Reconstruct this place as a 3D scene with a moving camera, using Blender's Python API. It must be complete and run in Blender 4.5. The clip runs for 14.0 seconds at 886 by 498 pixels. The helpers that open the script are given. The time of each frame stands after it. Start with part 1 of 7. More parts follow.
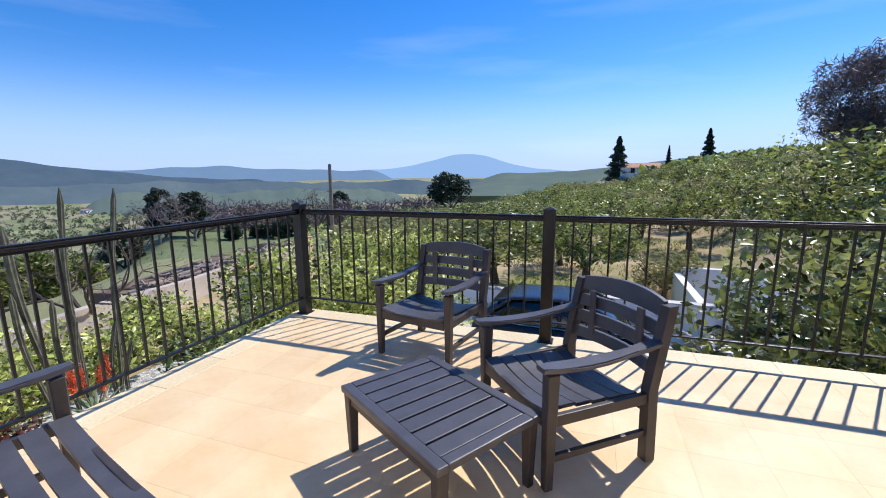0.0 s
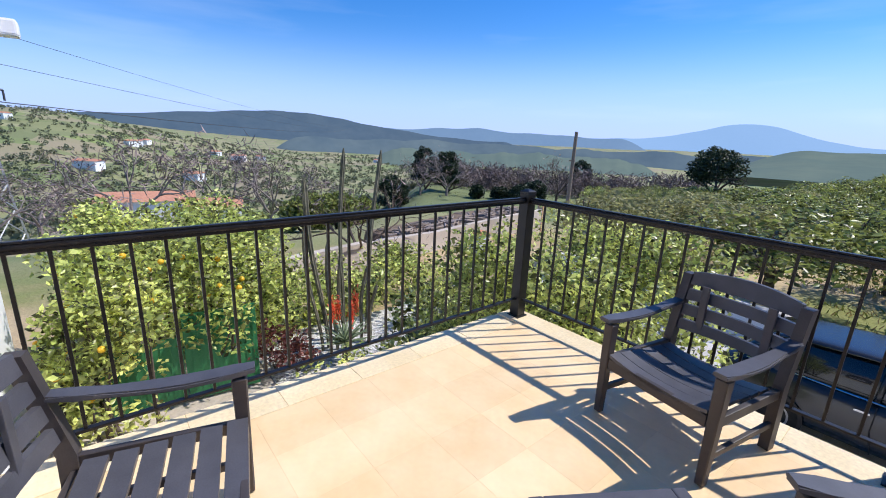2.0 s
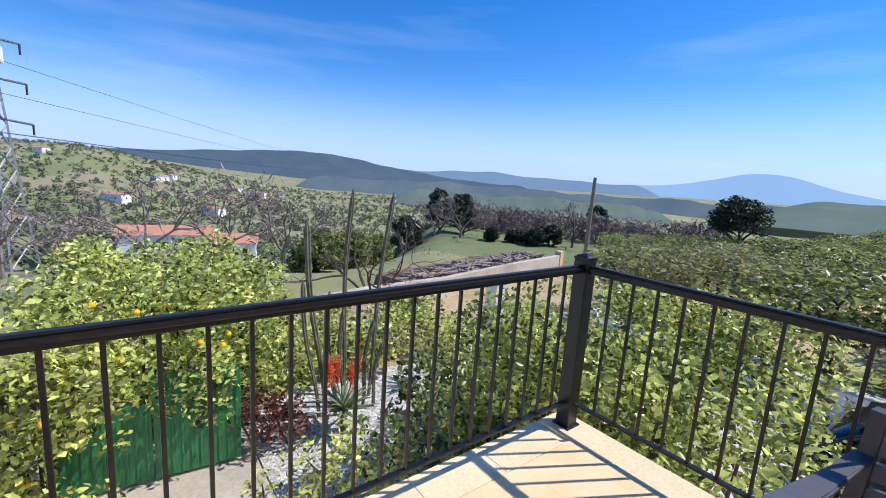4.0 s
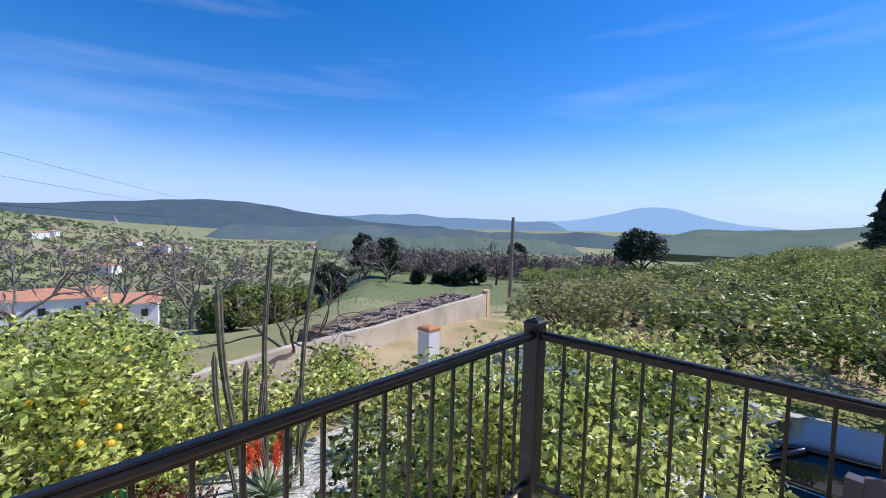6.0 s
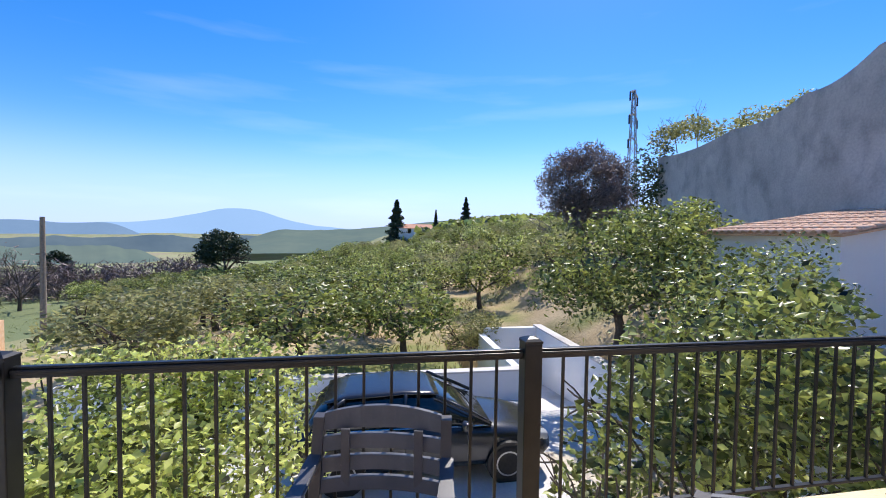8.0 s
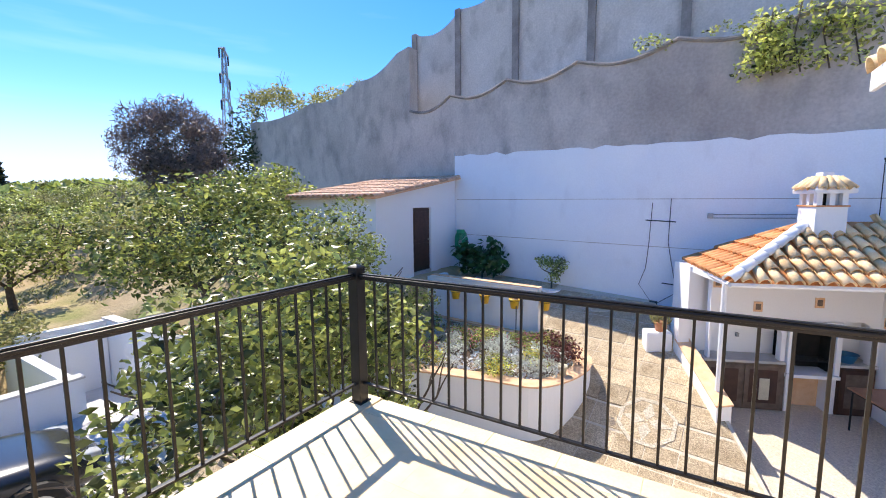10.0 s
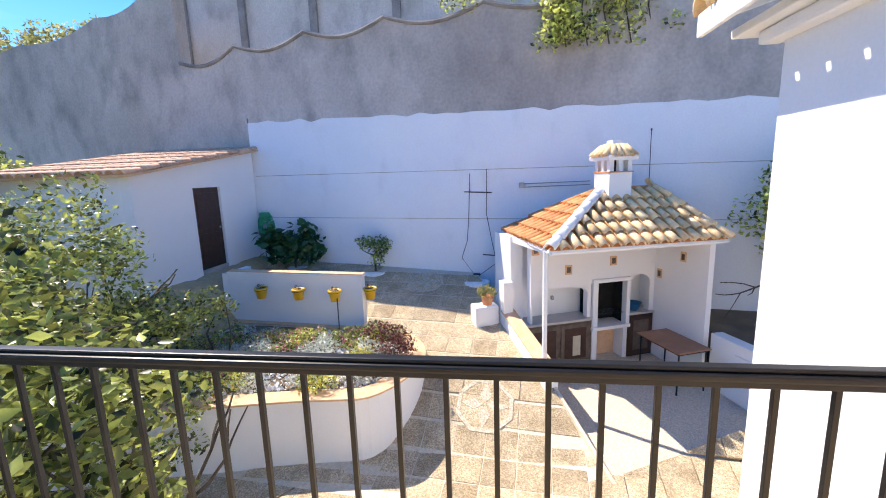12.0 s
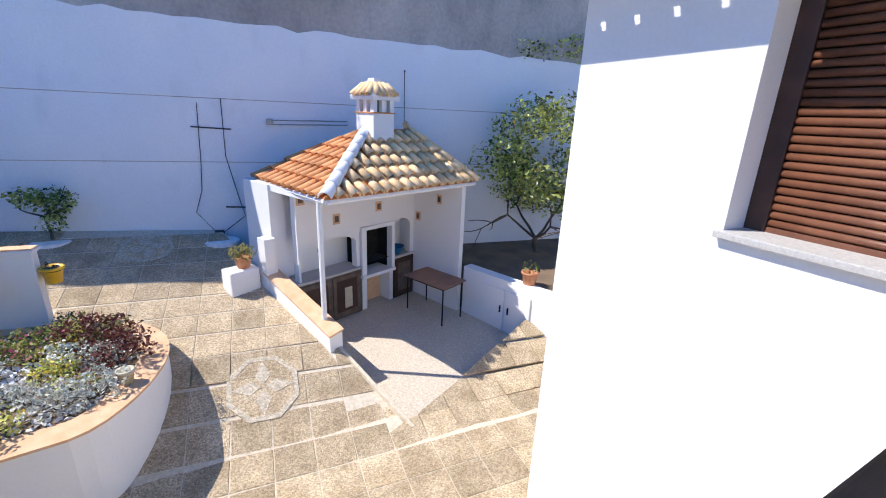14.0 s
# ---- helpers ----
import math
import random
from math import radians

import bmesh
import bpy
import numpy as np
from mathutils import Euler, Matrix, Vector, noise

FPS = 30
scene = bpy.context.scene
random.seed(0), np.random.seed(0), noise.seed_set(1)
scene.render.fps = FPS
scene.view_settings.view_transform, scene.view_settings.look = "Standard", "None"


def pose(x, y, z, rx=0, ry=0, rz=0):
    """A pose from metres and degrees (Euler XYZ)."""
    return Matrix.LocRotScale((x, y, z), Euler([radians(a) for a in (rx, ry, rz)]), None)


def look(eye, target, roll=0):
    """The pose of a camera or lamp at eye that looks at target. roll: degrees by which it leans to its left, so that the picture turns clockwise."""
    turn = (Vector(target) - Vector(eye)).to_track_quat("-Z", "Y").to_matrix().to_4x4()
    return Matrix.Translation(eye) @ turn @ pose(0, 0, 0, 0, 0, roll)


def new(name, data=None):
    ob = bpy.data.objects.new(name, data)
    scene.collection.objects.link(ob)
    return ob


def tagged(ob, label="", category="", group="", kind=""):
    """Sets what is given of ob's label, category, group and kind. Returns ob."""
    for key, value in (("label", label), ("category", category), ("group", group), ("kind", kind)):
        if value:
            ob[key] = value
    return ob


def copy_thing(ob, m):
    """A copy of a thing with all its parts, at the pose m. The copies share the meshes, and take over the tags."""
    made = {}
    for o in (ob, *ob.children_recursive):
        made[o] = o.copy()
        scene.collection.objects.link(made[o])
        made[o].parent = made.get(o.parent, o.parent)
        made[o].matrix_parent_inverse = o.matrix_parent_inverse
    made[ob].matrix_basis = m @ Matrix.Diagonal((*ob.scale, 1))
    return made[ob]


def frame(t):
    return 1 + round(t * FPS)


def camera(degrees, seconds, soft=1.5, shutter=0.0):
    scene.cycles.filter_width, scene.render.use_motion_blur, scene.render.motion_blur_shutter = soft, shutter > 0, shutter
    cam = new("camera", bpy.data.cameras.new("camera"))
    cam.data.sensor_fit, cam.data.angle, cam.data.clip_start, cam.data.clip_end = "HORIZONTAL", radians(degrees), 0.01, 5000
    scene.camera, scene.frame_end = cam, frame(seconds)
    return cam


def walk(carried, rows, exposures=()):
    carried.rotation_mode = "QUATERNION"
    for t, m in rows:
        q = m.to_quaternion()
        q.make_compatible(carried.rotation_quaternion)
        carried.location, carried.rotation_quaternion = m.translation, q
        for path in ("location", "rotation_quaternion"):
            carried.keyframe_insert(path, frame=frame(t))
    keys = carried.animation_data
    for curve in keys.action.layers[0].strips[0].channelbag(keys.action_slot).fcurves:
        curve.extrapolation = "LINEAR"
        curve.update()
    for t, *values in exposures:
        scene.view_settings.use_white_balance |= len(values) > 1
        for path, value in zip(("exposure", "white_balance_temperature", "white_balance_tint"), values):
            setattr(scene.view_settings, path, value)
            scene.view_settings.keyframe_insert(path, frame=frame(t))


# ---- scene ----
cam = camera(92.6, 14.0, 1.0)
PATH = [
    (0, (-0.637, 0.277, 1.333), (-1.287, 2.135, 0.982), -0.4),
    (0.5, (-0.697, 0.482, 1.407), (-1.701, 2.165, 1.005), -2.8),
    (1, (-0.807, 0.614, 1.414), (-1.905, 2.209, 0.913), 0.4),
    (1.5, (-0.937, 0.74, 1.424), (-2.225, 2.185, 0.919), 2.7),
    (2, (-1.059, 0.931, 1.459), (-2.543, 2.167, 0.941), 2.5),
    (2.5, (-1.204, 1.068, 1.468), (-2.759, 2.211, 0.944), 2.4),
    (3, (-1.395, 1.198, 1.463), (-2.952, 2.342, 0.946), 2.0),
    (3.5, (-1.632, 1.358, 1.452), (-3.199, 2.531, 1.042), 3.0),
    (6, (-2.067, 1.556, 1.584), (-3.413, 3.03, 1.46), 1.5),
    (6.5, (-1.98, 1.578, 1.604), (-2.979, 3.308, 1.504), 1.9),
    (7, (-1.897, 1.597, 1.587), (-2.508, 3.499, 1.505), 1.3),
    (7.5, (-1.804, 1.662, 1.585), (-1.93, 3.657, 1.507), 1.1),
    (8, (-1.731, 1.59, 1.594), (-1.392, 3.559, 1.513), 0.8),
    (8.5, (-1.605, 1.555, 1.576), (-0.814, 3.389, 1.463), 0.8),
    (9, (-1.418, 1.53, 1.572), (-0.199, 3.109, 1.43), 0.6),
    (10.2, (-0.72, 1.38, 1.545), (1.03, 2.31, 1.3), -0.7),
    (11.5, (0.112, 1.576, 1.52), (2.054, 1.924, 1.194), -2.1),
    (12, (0.515, 1.763, 1.467), (2.466, 2.031, 1.118), -1.9),
    (12.5, (0.838, 1.974, 1.459), (2.797, 1.902, 1.06), -0.3),
    (13, (1.024, 2.121, 1.451), (2.913, 1.661, 0.979), 1.7),
    (13.5, (1.219, 2.25, 1.42), (2.983, 1.471, 0.891), 2.0),
    (14, (1.403, 2.294, 1.392), (3.082, 1.387, 0.792), 2.3),
]
walk(cam, [(t, look(eye, target, roll)) for t, eye, target, roll in PATH],
     exposures=[(0, 0.05, 6500, 10), (3.5, 0.12, 6500, 10), (6, 0.02, 6500, 10), (7.5, 0.15, 6650, 10), (8.5, 0.50, 7000, 10), (9, 0.68, 7150, 10),
                (11.5, 0.85, 7500, 10), (12.5, 0.94, 7600, 10), (13.2, 0.82, 7300, 10), (14, 0.47, 6750, 10)])

# ---------------------------------------------------------------- world and sun
SUN_DIR = Vector((0.39, 0.715, 1.0)).normalized()
world = bpy.data.worlds.new("sky")
scene.world = world
world.use_nodes = True
wn, wl = world.node_tree.nodes, world.node_tree.links
sky = wn.new("ShaderNodeTexSky")
sky.sky_type, sky.sun_disc = "NISHITA", False
sky.sun_elevation, sky.sun_rotation = math.asin(SUN_DIR.z), math.atan2(SUN_DIR.x, SUN_DIR.y)
sky.air_density, sky.dust_density, sky.ozone_density = 1.0, 0.15, 4.0
# thin streaks of high cloud
wtc, wmap, wnoise, wramp, wmix = (wn.new("ShaderNode" + k) for k in ("TexCoord", "Mapping", "TexNoise", "ValToRGB", "MixRGB"))
wmap.inputs["Scale"].default_value = (1.2, 1.2, 9.0)
wmap.inputs["Rotation"].default_value = (0.12, 0.1, 0.3)
wnoise.inputs["Scale"].default_value, wnoise.inputs["Detail"].default_value = 1.6, 7
wramp.color_ramp.elements[0].position, wramp.color_ramp.elements[1].position = 0.56, 0.92
wramp.color_ramp.elements[1].color = (0.15, 0.15, 0.15, 1)
wl.new(wtc.outputs["Generated"], wmap.inputs["Vector"])
wl.new(wmap.outputs["Vector"], wnoise.inputs["Vector"])
wl.new(wnoise.outputs["Fac"], wramp.inputs["Fac"])
wl.new(wramp.outputs["Color"], wmix.inputs["Fac"])
wsat = wn.new("ShaderNodeHueSaturation")
wsat.inputs["Saturation"].default_value = 1.38
wl.new(sky.outputs["Color"], wsat.inputs["Color"])
# paler air towards the horizon
wsep, wlow, whaze = wn.new("ShaderNodeSeparateXYZ"), wn.new("ShaderNodeMapRange"), wn.new("ShaderNodeMixRGB")
wl.new(wtc.outputs["Generated"], wsep.inputs[0])
wl.new(wsep.outputs["Z"], wlow.inputs["Value"])
wlow.inputs["From Min"].default_value, wlow.inputs["From Max"].default_value = -0.02, 0.24
wlow.inputs["To Min"].default_value, wlow.inputs["To Max"].default_value = 0.85, 0.0
wlow.interpolation_type = "SMOOTHERSTEP"
wl.new(wlow.outputs["Result"], whaze.inputs["Fac"])
wl.new(wsat.outputs["Color"], whaze.inputs["Color1"])
whaze.inputs["Color2"].default_value = (3.4, 5.1, 8.0, 1)
wtint = wn.new("ShaderNodeMixRGB")
wtint.blend_type = "MULTIPLY"
wtint.inputs["Fac"].default_value = 1.0
wtint.inputs["Color2"].default_value = (1.03, 1.0, 1.25, 1)
wl.new(whaze.outputs["Color"], wtint.inputs["Color1"])
wl.new(wtint.outputs["Color"], wmix.inputs["Color1"])
wmix.inputs["Color2"].default_value = (9.5, 9.8, 10.4, 1)
wl.new(wmix.outputs["Color"], wn["Background"].inputs["Color"])
wn["Background"].inputs["Strength"].default_value = 0.13

sun = new("sun", bpy.data.lights.new("sun", "SUN"))
sun.data.energy, sun.data.angle, sun.data.color = 4.6, radians(0.53), (1.0, 0.965, 0.92)
sun.matrix_world = look(SUN_DIR * 50, (0, 0, 0))

# ---------------------------------------------------------------- materials


def material(name, a, b=None, rough=0.7, scale=6.0, fine=60.0, bump=0.25, depth=0.004, metal=0.0, island=0.0, per_object=0.0, spec=0.4, c=None, mask=(0.5, 0.62), grain=0.5):
    """Two tones mixed by a broad and a fine noise in world metres, a fine relief, and an even jitter per leaf or per piece."""
    m = bpy.data.materials.new(name)
    m.use_nodes = True
    n, l = m.node_tree.nodes, m.node_tree.links
    bsdf = n["Principled BSDF"]
    geo = n.new("ShaderNodeNewGeometry")
    big, small = n.new("ShaderNodeTexNoise"), n.new("ShaderNodeTexNoise")
    big.inputs["Scale"].default_value, big.inputs["Detail"].default_value = scale, 5
    small.inputs["Scale"].default_value, small.inputs["Detail"].default_value = fine, 4
    for t in (big, small):
        l.new(geo.outputs["Position"], t.inputs["Vector"])
    ramp = n.new("ShaderNodeValToRGB")
    ramp.color_ramp.elements[0].position, ramp.color_ramp.elements[1].position = 0.33, 0.67
    b = b or tuple(0.8 * v for v in a)
    ramp.color_ramp.elements[0].color, ramp.color_ramp.elements[1].color = (*a, 1), (*b, 1)
    l.new(big.outputs["Fac"], ramp.inputs["Fac"])
    last = ramp.outputs["Color"]
    if c:
        r2, mx2 = n.new("ShaderNodeValToRGB"), n.new("ShaderNodeMixRGB")
        n2 = n.new("ShaderNodeTexNoise")
        n2.inputs["Scale"].default_value, n2.inputs["Detail"].default_value = scale * 0.37, 6
        l.new(geo.outputs["Position"], n2.inputs["Vector"])
        r2.color_ramp.elements[0].position, r2.color_ramp.elements[1].position = mask
        l.new(n2.outputs["Fac"], r2.inputs["Fac"])
        l.new(r2.outputs["Color"], mx2.inputs["Fac"])
        l.new(last, mx2.inputs["Color1"])
        mx2.inputs["Color2"].default_value = (*c, 1)
        last = mx2.outputs["Color"]
    hsv = n.new("ShaderNodeHueSaturation")
    l.new(last, hsv.inputs["Color"])
    add = n.new("ShaderNodeMath")
    add.operation = "MULTIPLY_ADD"
    l.new(small.outputs["Fac"], add.inputs[0])
    add.inputs[1].default_value, add.inputs[2].default_value = grain, 1 - grain / 2
    value = add.outputs[0]
    for amount, out in ((island, geo.outputs["Random Per Island"]), (per_object, None)):
        if amount:
            out = out or n.new("ShaderNodeObjectInfo").outputs["Random"]
            j, k = n.new("ShaderNodeMath"), n.new("ShaderNodeMath")
            j.operation, k.operation = "MULTIPLY_ADD", "MULTIPLY"
            l.new(out, j.inputs[0])
            j.inputs[1].default_value, j.inputs[2].default_value = 2 * amount, 1 - amount
            l.new(j.outputs[0], k.inputs[0])
            l.new(value, k.inputs[1])
            value = k.outputs[0]
    l.new(value, hsv.inputs["Value"])
    l.new(hsv.outputs["Color"], bsdf.inputs["Base Color"])
    bsdf.inputs["Roughness"].default_value, bsdf.inputs["Metallic"].default_value = rough, metal
    bsdf.inputs["Specular IOR Level"].default_value = spec
    if bump:
        bp = n.new("ShaderNodeBump")
        bp.inputs["Strength"].default_value, bp.inputs["Distance"].default_value = bump, depth
        l.new(small.outputs["Fac"], bp.inputs["Height"])
        l.new(bp.outputs["Normal"], bsdf.inputs["Normal"])
    return m


def foliage(name, a, b, island=0.45, glow=0.35, rough=0.5):
    """Leaves: light passes through them, and each leaf has its own tone."""
    m = material(name, a, b, rough=rough, scale=1.3, fine=25, bump=0, island=island, per_object=0.22, spec=0.5)
    n, l = m.node_tree.nodes, m.node_tree.links
    bsdf, out = n["Principled BSDF"], n["Material Output"]
    tr, mx = n.new("ShaderNodeBsdfTranslucent"), n.new("ShaderNodeMixShader")
    l.new(bsdf.inputs["Base Color"].links[0].from_socket, tr.inputs["Color"])
    mx.inputs["Fac"].default_value = glow
    l.new(bsdf.outputs[0], mx.inputs[1])
    l.new(tr.outputs[0], mx.inputs[2])
    l.new(mx.outputs[0], out.inputs["Surface"])
    return m


def glass_material(name, tint, rough=0.03):
    m = bpy.data.materials.new(name)
    m.use_nodes = True
    b = m.node_tree.nodes["Principled BSDF"]
    b.inputs["Base Color"].default_value, b.inputs["Roughness"].default_value = (*tint, 1), rough
    b.inputs["Specular IOR Level"].default_value = 0.8
    return m


M = {}
M["floor_tile"] = material("terrace_tile", (0.80, 0.56, 0.30), (0.88, 0.66, 0.40), 0.5, 3.2, 26, 0.05, 0.002, per_object=0.06, grain=0.14)
M["grout"] = material("grout", (0.74, 0.52, 0.29), (0.8, 0.58, 0.34), 0.9, 8, 80, 0.3)
M["edge"] = material("edge_stone", (0.77, 0.61, 0.36), (0.83, 0.68, 0.44), 0.55, 4, 50, 0.1, per_object=0.04)
M["iron"] = material("black_iron", (0.010, 0.0095, 0.010), (0.018, 0.016, 0.016), 0.36, 12, 160, 0.15, 0.001, 0.3, spec=0.5)
M["resin"] = material("dark_resin", (0.066, 0.065, 0.075), (0.088, 0.086, 0.099), 0.42, 9, 220, 0.12, 0.001, spec=0.5)
M["resin_leg"] = material("brown_resin", (0.048, 0.040, 0.040), (0.064, 0.054, 0.053), 0.45, 9, 200, 0.12, 0.001)
M["white_wall"] = material("white_render", (0.82, 0.83, 0.85), (0.86, 0.86, 0.87), 0.85, 0.8, 45, 0.04, 0.003, grain=0.1)
M["blue_white"] = material("whitewash", (0.83, 0.85, 0.90), (0.89, 0.90, 0.92), 0.9, 0.7, 30, 0.4, 0.01, c=(0.76, 0.77, 0.80), mask=(0.55, 0.85), grain=0.15)
M["concrete"] = material("old_concrete", (0.47, 0.425, 0.385), (0.63, 0.565, 0.515), 0.92, 0.55, 14, 0.5, 0.02, c=(0.36, 0.325, 0.30), mask=(0.5, 0.72))
M["concrete_light"] = material("pale_concrete", (0.58, 0.54, 0.50), (0.68, 0.63, 0.59), 0.92, 0.8, 18, 0.4, 0.015, c=(0.45, 0.41, 0.38), mask=(0.5, 0.7))
M["driveway"] = material("driveway_concrete", (0.60, 0.57, 0.55), (0.70, 0.67, 0.65), 0.9, 1.2, 40, 0.4, 0.006, c=(0.5, 0.47, 0.44))
M["lane_wall"] = material("lane_wall_render", (0.50, 0.42, 0.34), (0.62, 0.54, 0.46), 0.92, 0.8, 20, 0.4, 0.012, c=(0.42, 0.36, 0.3))
M["paver"] = material("pebble_paver", (0.44, 0.345, 0.23), (0.62, 0.51, 0.365), 0.9, 3.0, 60, 1.0, 0.012, per_object=0.16)
M["medallion"] = material("medallion_pebble", (0.52, 0.45, 0.35), (0.66, 0.58, 0.47), 0.9, 30, 90, 0.9, 0.01)
M["paver_joint"] = material("paver_joint", (0.56, 0.48, 0.37), (0.70, 0.62, 0.50), 0.9, 20, 90, 0.6)
M["bbq_floor"] = material("bbq_floor_pebble", (0.52, 0.45, 0.37), (0.68, 0.60, 0.50), 0.9, 30, 110, 0.7, 0.008)
M["soil"] = material("soil", (0.16, 0.11, 0.075), (0.24, 0.17, 0.11), 0.95, 2, 40, 0.8, 0.03)
M["terracotta"] = material("terracotta", (0.64, 0.25, 0.09), (0.74, 0.35, 0.15), 0.8, 9, 80, 0.4, 0.004, per_object=0.22)
M["tile_pale"] = material("weathered_roof_tile", (0.86, 0.55, 0.27), (0.92, 0.70, 0.43), 0.85, 9, 70, 0.4, 0.004, per_object=0.22)
M["tile_shed"] = material("shed_roof_tile", (0.60, 0.33, 0.21), (0.74, 0.52, 0.38), 0.85, 9, 70, 0.4, 0.004, per_object=0.2)
M["coping"] = material("terracotta_coping", (0.70, 0.42, 0.24), (0.78, 0.52, 0.33), 0.8, 6, 80, 0.3, per_object=0.08)
M["brown_wood"] = material("brown_shutter", (0.15, 0.060, 0.034), (0.20, 0.082, 0.046), 0.4, 7, 120, 0.2, 0.002)
M["dark_wood"] = material("dark_brown_wood", (0.055, 0.026, 0.018), (0.08, 0.038, 0.026), 0.5, 7, 120, 0.2)
M["cabinet_wood"] = material("weathered_cabinet", (0.115, 0.082, 0.062), (0.175, 0.13, 0.10), 0.7, 8, 90, 0.4)
M["table_brown"] = material("brown_tabletop", (0.30, 0.15, 0.09), (0.36, 0.19, 0.12), 0.5, 5, 90, 0.15)
M["black"] = material("soot", (0.008, 0.008, 0.008), (0.02, 0.018, 0.016), 0.95, 6, 60, 0.4)
M["granite"] = material("grey_granite", (0.42, 0.41, 0.40), (0.56, 0.55, 0.53), 0.5, 60, 240, 0.2, 0.002)
M["yellow"] = material("yellow_glaze", (0.80, 0.46, 0.03), (0.86, 0.54, 0.05), 0.35, 8, 80, 0.1)
M["green_plastic"] = material("green_hose", (0.02, 0.30, 0.15), (0.03, 0.4, 0.2), 0.4, 8, 80, 0.1)
M["green_sheet"] = material("green_gate_sheet", (0.028, 0.165, 0.06), (0.04, 0.22, 0.085), 0.5, 2, 40, 0.2)
M["blue_plastic"] = material("blue_plastic", (0.02, 0.16, 0.36), (0.03, 0.2, 0.42), 0.35, 8, 80, 0.05)
M["dusty_white"] = material("white_pebbles", (0.72, 0.72, 0.72), (0.86, 0.86, 0.86), 0.8, 12, 60, 0.3, island=0.12)
M["pale_gravel"] = material("pale_gravel", (0.40, 0.38, 0.35), (0.66, 0.64, 0.60), 0.9, 14, 70, 0.8, 0.02)
M["car_paint"] = material("grey_car_paint", (0.05, 0.052, 0.058), (0.055, 0.057, 0.063), 0.2, 3, 300, 0, metal=0.6, spec=0.8)
M["tyre"] = material("tyre_rubber", (0.012, 0.012, 0.012), (0.02, 0.02, 0.02), 0.8, 20, 120, 0.2)
M["alloy"] = material("alloy_rim", (0.32, 0.32, 0.33), (0.4, 0.4, 0.41), 0.3, 20, 120, 0, metal=0.9)
M["car_trim"] = material("black_trim", (0.01, 0.01, 0.011), (0.014, 0.014, 0.015), 0.4, 20, 120, 0.1)
M["car_glass"] = glass_material("car_glass", (0.012, 0.015, 0.018))
M["chrome"] = material("chrome", (0.7, 0.7, 0.7), (0.75, 0.75, 0.75), 0.12, 20, 120, 0, metal=1.0)
M["lamp_lens"] = glass_material("lamp_lens", (0.45, 0.47, 0.5), 0.08)
M["steel"] = material("galvanised_steel", (0.34, 0.35, 0.36), (0.42, 0.43, 0.44), 0.5, 6, 60, 0.1, metal=0.6)
M["wire"] = material("cable", (0.05, 0.05, 0.055), (0.06, 0.06, 0.065), 0.6, 6, 60, 0)
M["bark"] = material("bark", (0.085, 0.062, 0.047), (0.13, 0.1, 0.078), 0.95, 9, 50, 0.9, 0.02)
M["grey_bark"] = material("grey_bark", (0.20, 0.165, 0.15), (0.28, 0.235, 0.215), 0.95, 6, 40, 0.5)
M["pole_wood"] = material("pole_timber", (0.26, 0.2, 0.15), (0.34, 0.27, 0.21), 0.9, 9, 60, 0.5)
M["leaf_hedge"] = foliage("hedge_leaf", (0.25, 0.30, 0.07), (0.68, 0.69, 0.22), 0.92, 0.40, 0.33)
M["leaf_lemon"] = foliage("lemon_leaf", (0.11, 0.15, 0.038), (0.46, 0.48, 0.135), 0.92, 0.34, 0.33)
M["leaf_orchard"] = foliage("orchard_leaf", (0.11, 0.15, 0.038), (0.39, 0.41, 0.11), 0.8, 0.40, 0.4)
M["leaf_olive"] = foliage("pale_orchard_leaf", (0.25, 0.26, 0.1), (0.4, 0.38, 0.16), 0.45, 0.5)
# Grove tone lightened so the colour itself carries the valley's haze.
M["leaf_grove"] = foliage("hazed_grove_leaf", (0.13, 0.155, 0.085), (0.23, 0.24, 0.13), 0.45, 0.4)
M["leaf_dark"] = foliage("dark_leaf", (0.028, 0.047, 0.022), (0.058, 0.08, 0.036), 0.4, 0.2)
M["leaf_ficus"] = foliage("broad_leaf", (0.02, 0.075, 0.022), (0.04, 0.11, 0.03), 0.35, 0.25, 0.35)
M["leaf_red"] = foliage("red_leaf", (0.11, 0.024, 0.022), (0.17, 0.055, 0.04), 0.5, 0.25)
M["leaf_silver"] = foliage("silver_leaf", (0.52, 0.56, 0.50), (0.68, 0.70, 0.64), 0.3, 0.2)
M["petal_pink"] = foliage("pink_petal", (0.6, 0.12, 0.22), (0.7, 0.3, 0.36), 0.3, 0.3)
M["petal_yellow"] = foliage("yellow_petal", (0.75, 0.5, 0.03), (0.8, 0.6, 0.1), 0.3, 0.3)
M["fruit"] = material("ripe_fruit", (0.8, 0.42, 0.02), (0.82, 0.5, 0.03), 0.5, 20, 120, 0.1)
M["twig"] = foliage("bare_twig", (0.21, 0.155, 0.15), (0.29, 0.22, 0.21), 0.3, 0.1)
M["cactus"] = material("cactus_skin", (0.10, 0.10, 0.065), (0.23, 0.205, 0.14), 0.8, 7, 50, 0.5, 0.01)
M["aloe"] = material("aloe_leaf", (0.12, 0.17, 0.08), (0.22, 0.26, 0.15), 0.5, 8, 60, 0.1)
M["aloe_flower"] = foliage("aloe_flower", (0.75, 0.09, 0.04), (0.85, 0.2, 0.08), 0.25, 0.3)
M["grass"] = foliage("grass_blade", (0.16, 0.22, 0.04), (0.3, 0.31, 0.08), 0.4, 0.3)
M["dry_grass"] = foliage("dry_grass", (0.4, 0.31, 0.14), (0.5, 0.4, 0.2), 0.35, 0.3)
